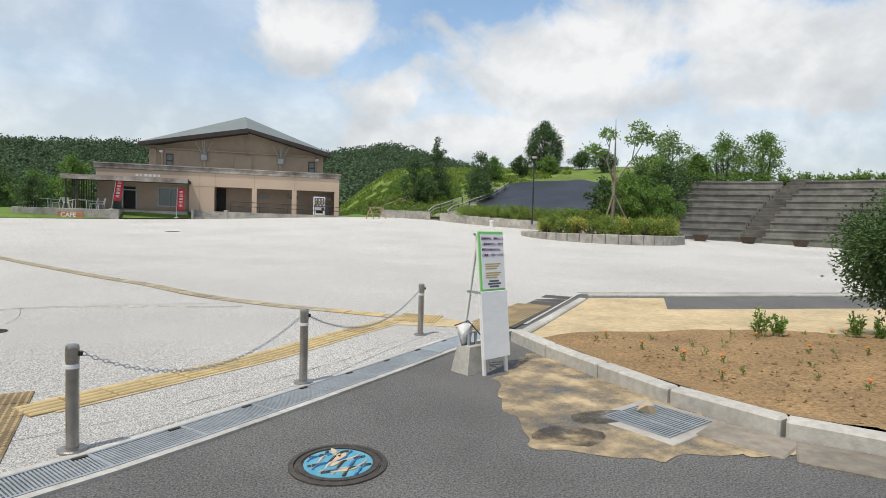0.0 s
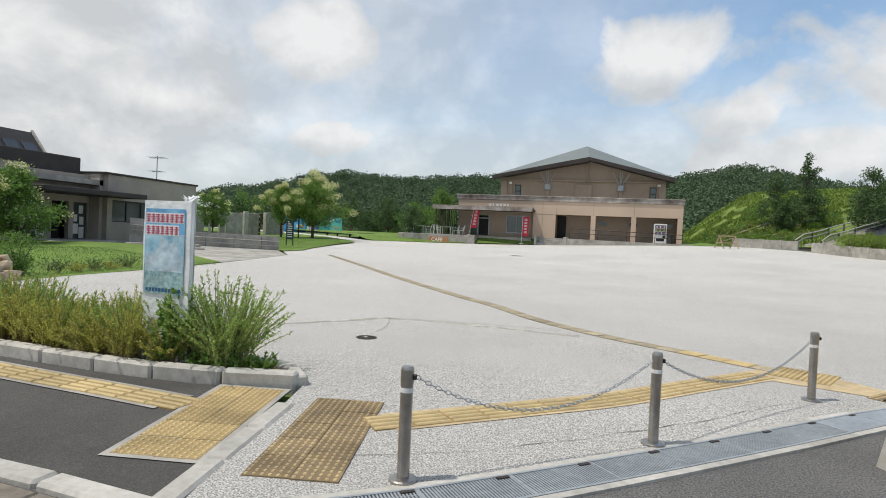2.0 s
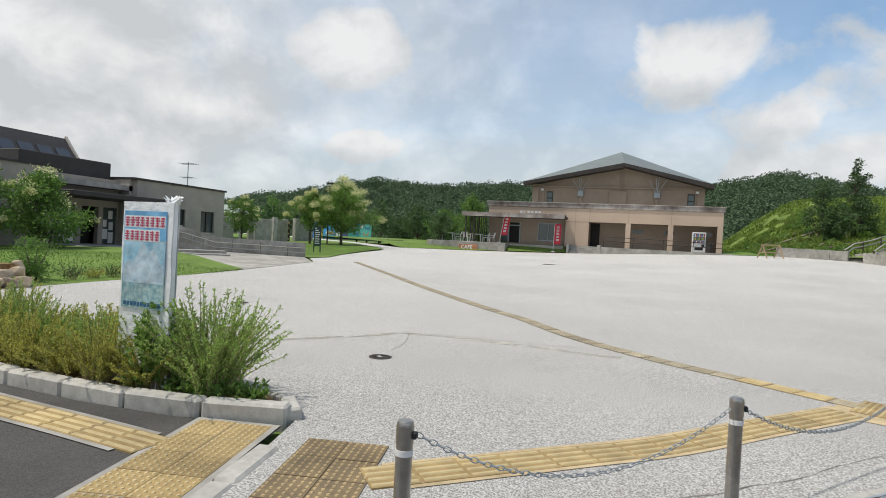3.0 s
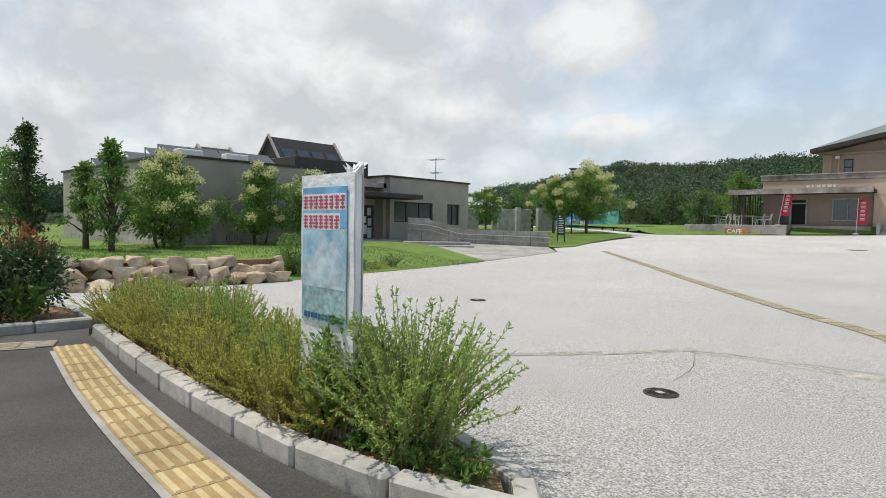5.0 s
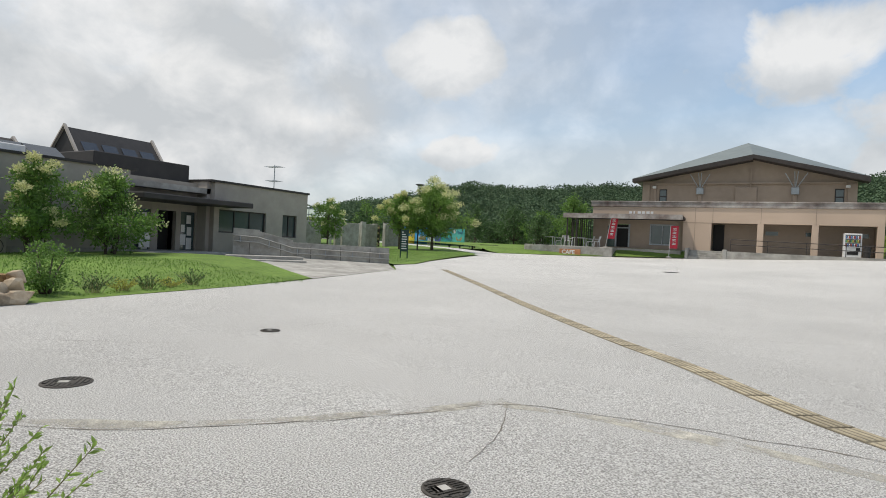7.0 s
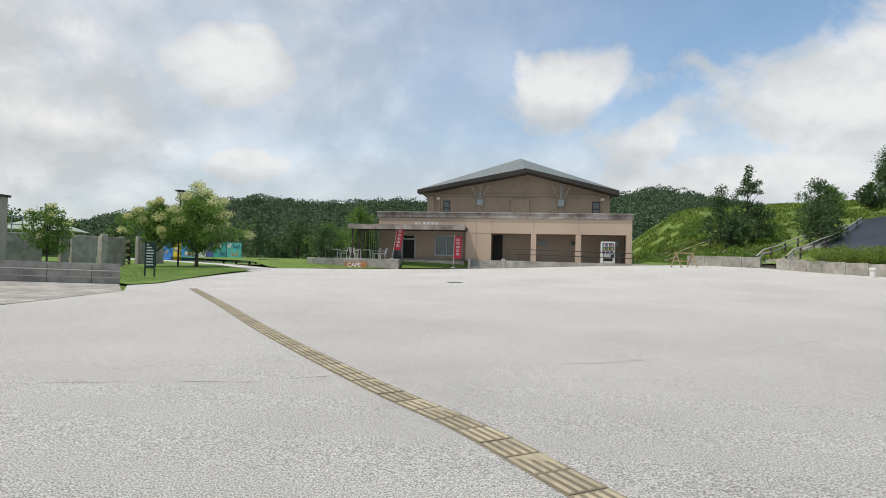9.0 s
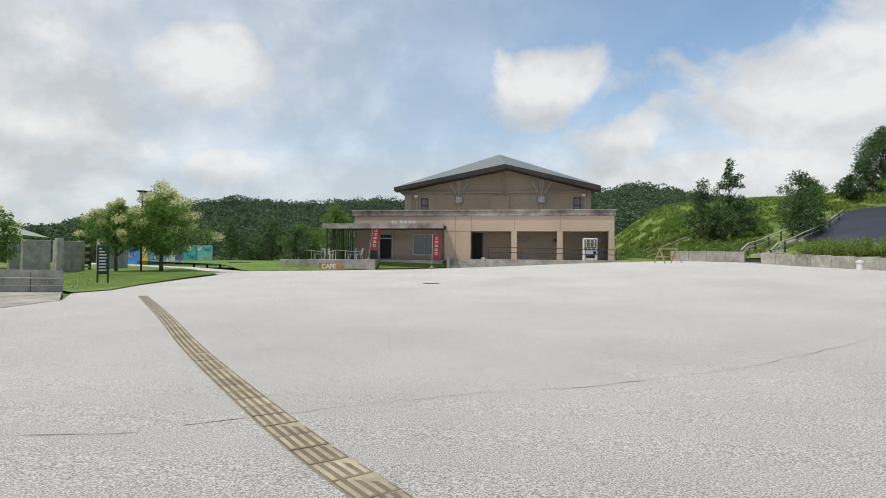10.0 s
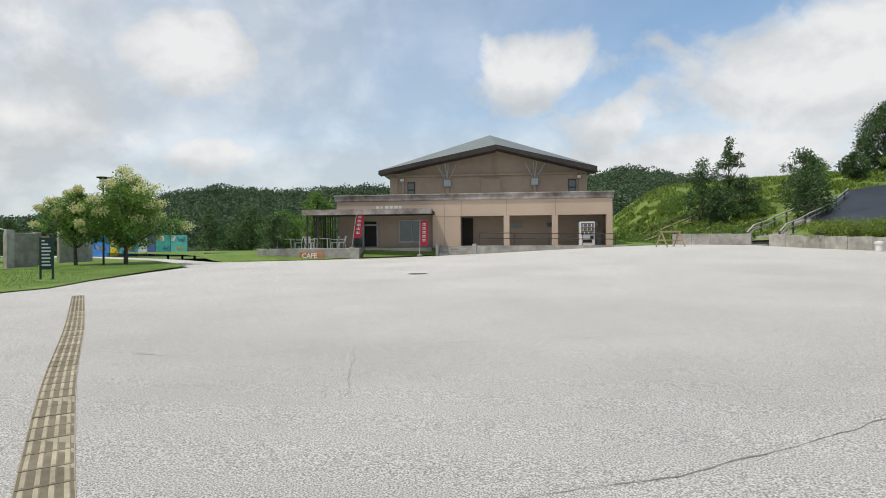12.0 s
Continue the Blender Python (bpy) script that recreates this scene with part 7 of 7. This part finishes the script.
TZ = FL - 0.12
for x, y in ((-17.6, FY - 1.4), (-14.9, FY - 1.4)):
    plastic_table((x, y, TZ))
for x, y, r in ((-18.6, FY - 1.5, 90), (-16.7, FY - 1.3, -70), (-15.8, FY - 1.6, 80), (-14.0, FY - 1.3, -90), (-13.4, FY - 1.7, -60), (-16.0, FY - 0.8, 170)):
    plastic_chair((x, y, TZ), r)
M_SIGNO = mat("orange_sign_board", (0.50, 0.22, 0.10), (0.42, 0.18, 0.08), 4, 0.6)
cs_ = thing("cafe_sign", "low orange-brown board with white cafe lettering", "sign", (-16.1, FY - 2.85, 0.95), 0)
cb = part("board", S().box(0, 1.75, -0.05, 0.0, 0.0, 0.5, None, 0.01), M_SIGNO, cs_)
lettering("CAFE", 0.46, M_WHITE, cb, pose(0.2, -0.056, 0.1, 90, 0, 0))
for x in (0.2, 1.5):
    part("stake", S().box(x, x + 0.06, 0.0, 0.06, -0.3, 0.4), M_BARK, cs_)
vm = thing("vending_machine", "white drinks vending machine with rows of bottles", "vending machine", (3.62, FY - 0.15, FL - 0.05), 0)
part("cabinet", S().box(0, 1.05, 0.0, 0.7, 0, 1.68, None, 0.02), M_WHITE, vm)
win = part("display_window", S().box(0.08, 0.97, -0.02, -0.003, 0.72, 1.58), M_GLASS, vm)
cols = [(0.5, 0.06, 0.05), (0.1, 0.3, 0.12), (0.1, 0.2, 0.5), (0.6, 0.5, 0.1), (0.7, 0.7, 0.7), (0.15, 0.08, 0.05)]
CM = [mat("bottle_colour", c, None, 6, 0.4, big=0.0) for c in cols]
for r in range(3):
    for k in range(9):
        part("bottle", S().lathe([(0.03, 0), (0.034, 0.02), (0.034, 0.13), (0.014, 0.17), (0.014, 0.2)], 8, (0.13 + k * 0.098, -0.055, 0.76 + r * 0.28)), CM[(k * 2 + r) % 6], win)
    part("price_strip", S().box(0.08, 0.97, -0.035, -0.021, 0.73 + r * 0.28 - 0.005, 0.755 + r * 0.28), M_WHITE, win)
part("dispensing_flap", S().box(0.2, 0.85, -0.02, -0.003, 0.18, 0.4, None, 0.004), M_DARK, vm)
part("coin_panel", S().box(0.72, 0.95, -0.02, -0.003, 0.46, 0.68, None, 0.004), M_B2D, vm)
solo("litter_bin", S().lathe([(0.2, 0), (0.22, 0.7), (0.23, 0.74), (0.16, 0.78)], 14), M_B2D, "dark litter bin beside the vending machine", "bin", (4.9, FY - 0.75, FL - 0.04))
M_WOODL = mat("pale_sawn_wood", (0.48, 0.36, 0.22), (0.38, 0.28, 0.17), 8, 0.8, 0.3, 30)
sh_ = thing("sawhorse_barrier", "pale wooden A-frame barrier on the plaza edge", "barrier", (8.25, 52.0, gz(8, 52)), 8)
for x in (0.0, 1.15):
    for s in (-1, 1):
        part("leg", S().tube([(x + 0.25 * s, -0.3 * s, 0), (x, 0, 1.0)], 0.05, 5), M_WOODL, sh_)
    part("brace", S().tube([(x - 0.13, 0.15, 0.45), (x + 0.13, -0.15, 0.45)], 0.035, 5), M_WOODL, sh_)
part("top_rail", S().box(-0.1, 1.25, -0.05, 0.05, 0.95, 1.05, None, 0.008), M_WOODL, sh_)
part("lower_rail", S().box(0.0, 1.15, -0.03, 0.03, 0.42, 0.5, None, 0.008), M_WOODL, sh_)

# ---- behind the left lawn ----
colors = [((0.62, 0.45, 0.04), 0.9), ((0.05, 0.22, 0.55), 1.6), ((0.72, 0.50, 0.04), 0.8), ((0.06, 0.30, 0.62), 1.7), ((0.55, 0.58, 0.62), 0.9), ((0.08, 0.10, 0.35), 0.7), ((0.05, 0.32, 0.30), 1.4), ((0.10, 0.42, 0.40), 1.6)]
x, y = -37.6, 60.0
for i, (c, w) in enumerate(colors):
    t = thing("painted_panel", "brightly painted tall board standing behind the trees", "panel", (x, y, 1.15), 12, "row of painted panels")
    m_ = mat("painted_board", c, tuple(min(1, v * 1.4 + 0.02) for v in c), 1.5, 0.6, big=0.2, bigscale=0.8)
    part("board", S().box(0, w * 0.85, 0, 0.12, 0.1, 1.9, None, 0.01), m_, t)
    for k in range(3):
        g = [(w * (0.35 + 0.3 * math.sin(k * 2 + i)) + 0.35 * math.cos(q), 1.2 + 0.45 * math.cos(k * 3 + i) + 0.25 * math.sin(q * 2 + i)) for q in [j * math.pi / 6 for j in range(12)]]
        g = [(min(max(a, 0.02), w * 0.83), min(b, 1.85)) for a, b in g]
        part("painted_shape", S().add([(a, -0.008 - 0.002 * k, b) for a, b in g], [tuple(range(12))]), (M_WHITE, M_BLUE, M_YEL)[(i + k) % 3], t)
    x += (w * 0.85 + 0.06) * math.cos(radians(12))
    y += (w * 0.85 + 0.06) * math.sin(radians(12))
cf = tagged(new("concrete_fence"), "row of weathered concrete wall slabs with gaps", "wall", "", "structure")
for i, (x, y, w, h) in enumerate(((-28.4, 34.2, 2.0, 2.4), (-27.6, 38.4, 0.45, 2.1), (-27.9, 40.2, 1.5, 1.95), (-28.2, 42.2, 0.4, 2.1), (-28.8, 43.6, 1.7, 1.95), (-29.5, 45.6, 0.4, 2.0), (-30.4, 48.6, 0.35, 2.0), (-30.8, 50.4, 2.4, 2.1))):
    ob = part("wall_slab", S().box(-w / 2, w / 2, -0.12, 0.12, -0.2, h, None, 0.02), M_CONC, cf)
    ob.matrix_basis = pose(x, y, gz(x, y) + 0.1, 0, 0, 75 if i else 40)
pav = thing("garden_pavilion", "small pavilion with a pale green hipped roof", "pavilion", (-38.0, 48.0, 0.9), 20)
part("pavilion_roof", S().add([(-2.6, -2.2, 2.3), (2.6, -2.2, 2.3), (2.6, 2.2, 2.3), (-2.6, 2.2, 2.3), (-0.8, 0, 3.1), (0.8, 0, 3.1)], [(0, 1, 5, 4), (1, 2, 5), (2, 3, 4, 5), (3, 0, 4), (3, 2, 1, 0)]), mat("pale_green_roof", (0.36, 0.42, 0.36), (0.3, 0.36, 0.3), 2, 0.7), pav)
for a in (-2.2, 2.2):
    for b in (-1.8, 1.8):
        part("post", S().box(a - 0.1, a + 0.1, b - 0.1, b + 0.1, -0.2, 2.3), M_CONC, pav)
lg = thing("log_stack", "stack of dark timber slats on a frame", "timber stack", (-31.0, 47.2, gz(-30, 47)), 70)
for i in range(7):
    part("slat", S().box(-0.8, 0.8, -0.1, 0.1, 0.3 + i * 0.24, 0.44 + i * 0.24, None, 0.01), M_DARKW if i % 2 else M_YEL, lg)
for a in (-0.85, 0.8):
    part("upright", S().box(a, a + 0.06, -0.12, 0.12, -0.1, 2.0), M_BARK, lg)
for x, y in ((-25.6, 57.6), (-24.0, 56.6), (-30.6, 62.3)):
    t = thing("wooden_bench", "low dark wooden bench beside the footpath", "bench", (x, y, 1.02), 25, "benches by the footpath")
    part("seat", S().box(-0.85, 0.85, -0.25, 0.25, 0.36, 0.46, None, 0.01), M_DARKW, t)
    for a in (-0.65, 0.5):
        part("support", S().box(a, a + 0.15, -0.2, 0.2, -0.05, 0.36), M_DARKW, t)
gate = thing("rooftop_rail", "grey railing on a flat roof behind the low building", "railing", (-31.0, 37.5, 2.6), 70)
for k in range(8):
    part("baluster", S().tube([(-2 + k * 0.55, 0, 0), (-2 + k * 0.55, 0, 0.9)], 0.03, 5), M_GALV, gate)
for z in (0.45, 0.9):
    part("rail", S().tube([(-2.1, 0, z), (2.0, 0, z)], 0.035, 5), M_GALV, gate)
solo("roof_annex", S().box(-2.3, 2.3, -0.2, 4.0, -2.6, 0.0, None, 0.03), M_CONC, "grey concrete annex behind the low building", "building", (-31.0, 37.5, 2.6), 70)

# ---- tactile paving ----
TS = 0.322
bar_sh = S().box(-TS / 2 + 0.003, TS / 2 - 0.003, -TS / 2 + 0.003, TS / 2 - 0.003, -0.02, 0.006)
for k in range(4):
    y = (k - 1.5) * TS / 4
    bar_sh.add([(-TS / 2 + 0.015, y - 0.018, 0.006), (TS / 2 - 0.015, y - 0.018, 0.006), (TS / 2 - 0.015, y + 0.018, 0.006), (-TS / 2 + 0.015, y + 0.018, 0.006), (-TS / 2 + 0.02, y - 0.011, 0.0125), (TS / 2 - 0.02, y - 0.011, 0.0125), (TS / 2 - 0.02, y + 0.011, 0.0125), (-TS / 2 + 0.02, y + 0.011, 0.0125)],
               [(4, 5, 6, 7), (0, 1, 5, 4), (1, 2, 6, 5), (2, 3, 7, 6), (3, 0, 4, 7)])
dot_sh = S().box(-TS / 2 + 0.003, TS / 2 - 0.003, -TS / 2 + 0.003, TS / 2 - 0.003, -0.02, 0.006)
for i in range(6):
    for j in range(6):
        x, y = (i - 2.5) * TS / 6, (j - 2.5) * TS / 6
        dot_sh.add([(x + r * math.cos(g), y + r * math.sin(g), z) for r, z in ((0.016, 0.006), (0.011, 0.0125)) for g in [q * math.pi / 3 for q in range(6)]],
                   [(0, 1, 7, 6), (1, 2, 8, 7), (2, 3, 9, 8), (3, 4, 10, 9), (4, 5, 11, 10), (5, 0, 6, 11), (6, 7, 8, 9, 10, 11)])


def shared(name, sh, material, base):
    """A tile with paler worn figures; its base colour holds dirt and painted groove shade."""
    ob = part(name, sh, material)
    me = ob.data
    me.materials.append(base)
    me.polygons.foreach_set("material_index", [1 if i < 6 else 0 for i in range(len(me.polygons))])
    bpy.data.objects.remove(ob)
    return me


ME = {(k, m.name): shared("tactile_tile", s, m, d) for k, s in (("bar", bar_sh), ("dot", dot_sh)) for m, d in ((M_YEL, M_YELD), (M_BRN, M_BRND))}
M_STRIP = mat("worn_strip_tile", (0.46, 0.40, 0.285), (0.30, 0.26, 0.185), 6, 0.88, 0.3, 60, big=0.15, bigscale=1.2, rnd=0.16)
ME["bar", "worn"] = shared("tactile_tile", bar_sh, M_STRIP, mat("strip_groove_shade_base", (0.22, 0.185, 0.125), (0.14, 0.12, 0.085), 7, 0.9, 0.3, 60, big=0.15, bigscale=1.2, rnd=0.16))


def lay(parent, me, x, y, deg, dz=0.0, wide=1.0):
    ob = new("tactile_tile", me)
    ob.parent = parent
    ob.matrix_basis = pose(x, y, gz(x, y) + dz + random.uniform(-0.002, 0.002), 0, 0, deg + random.uniform(-0.5, 0.5)) @ Matrix.Diagonal((1, wide, 1, 1))


def strip(label, line, me, dz=0.0, border=None, bw=0.04, wide=1.0):
    top = tagged(new("tactile_strip"), label, "paving", "", "structure")
    for p, a in resample(line, TS):
        lay(top, me(p), p.x, p.y, math.degrees(a), dz, wide)
    if border:
        sh = S()
        for p, a in resample(line, 0.2):
            n_ = Vector((-math.sin(a), math.cos(a)))
            for s in (-1, 1):
                q = p + n_ * (s * (TS * wide / 2 + bw))
                sh.v.append((q.x, q.y, gz(q.x, q.y) + dz + 0.0035))
        for i in range(len(sh.v) // 2 - 1):
            sh.f.append((2 * i, 2 * i + 1, 2 * i + 3, 2 * i + 2))
        part("mortar_bed", sh, border, top)


strip("worn beige tactile guiding strip curving across the plaza", bez([(1.55, 9.78), (0.65, 10.46), (-0.25, 11.12), (-1.45, 12.3), (-2.6, 13.92), (-3.55, 15.02), (-5.1, 16.97), (-6.9, 19.32), (-9.6, 23.0), (-13.8, 28.55)]), lambda p: ME["bar", "worn"] if p.x < 0.6 or random.random() < 0.4 else ME["bar", M_YEL.name], 0.002, M_STRIP, 0.004, 0.88)
strip("yellow tactile guiding strip behind the bollards", bez([(-1.92, 6.1), (-1.55, 6.42), (-0.94, 6.95), (-0.29, 7.52), (0.52, 8.42), (1.5, 9.48)]), lambda p: ME["bar", M_YEL.name], 0.002, M_SAND)
strip("yellow tactile guiding strip along the sidewalk", bez([(-3.66, 5.86), (-4.3, 5.92), (-5.1, 5.98), (-5.96, 6.06), (-6.98, 6.18), (-8.6, 6.42)]), lambda p: ME["bar", M_YEL.name], 0.006, M_CONC)
strip("worn tactile strip crossing the sidewalk end", bez([(-8.9, 6.2), (-9.3, 5.2), (-9.5, 4.4)]), lambda p: ME["bar", "worn"], 0.006, M_CONC)


def pad(label, origin, across, along_, nx_, ny_, material, dz, border=None):
    """A block of dotted tiles; across and along_ are its two sides in plan."""
    top = tagged(new("tactile_pad"), label, "paving", "", "structure")
    o, u, v = Vector(origin), Vector(across), Vector(along_)
    deg = math.degrees(math.atan2(-v.x, v.y))
    for i in range(nx_):
        for j in range(ny_):
            p = o + u * ((i + 0.5) / nx_) + v * ((j + 0.5) / ny_)
            ob = new("tactile_tile", ME["dot", material.name])
            ob.parent = top
            ob.matrix_basis = pose(p.x, p.y, gz(p.x, p.y) + dz + random.uniform(-0.002, 0.002), 0, 0, deg + random.uniform(-0.5, 0.5)) @ Matrix.Diagonal((u.length / nx_ / TS, v.length / ny_ / TS, 1, 1))
    if border:
        a, b = u.normalized() * 0.045, v.normalized() * 0.045
        c4 = [o - a - b, o + u + a - b, o + u + v + a + b, o + v - a + b]
        part("mortar_bed", S().add([(q.x, q.y, gz(q.x, q.y) + dz + 0.0035) for q in c4], [(0, 1, 2, 3)]), border, top)


pad("soiled brown tactile warning pad at the plaza edge", (-2.36, 4.88), (0.57, 0.1), (-0.34, 1.57), 2, 5, M_BRN, 0.002)
pad("yellow tactile warning pad on the sidewalk", (-3.27, 4.85), (0.56, 0.1), (-0.35, 1.57), 2, 5, M_YEL, 0.006, M_CONC)
pad("soiled tactile warning pad at the side road", (2.2, 8.75), (0.484, -0.426), (1.92, 2.18), 2, 9, M_BRN, 0.002)
pad("small yellow tactile pad joining two strips", (1.45, 9.45), (0.57, -0.3), (0.3, 0.57), 2, 2, M_YEL, 0.004)
# stretch of sand over the pad by the road edge
sheet("sand_wash", [(1.2, 9.2), (2.3, 8.8), (2.6, 9.1), (2.0, 9.9), (1.5, 9.9)], lambda x, y: gz(x, y) + 0.005, M_SAND, 0.3, "thin sand over the tactile paving", "sand")
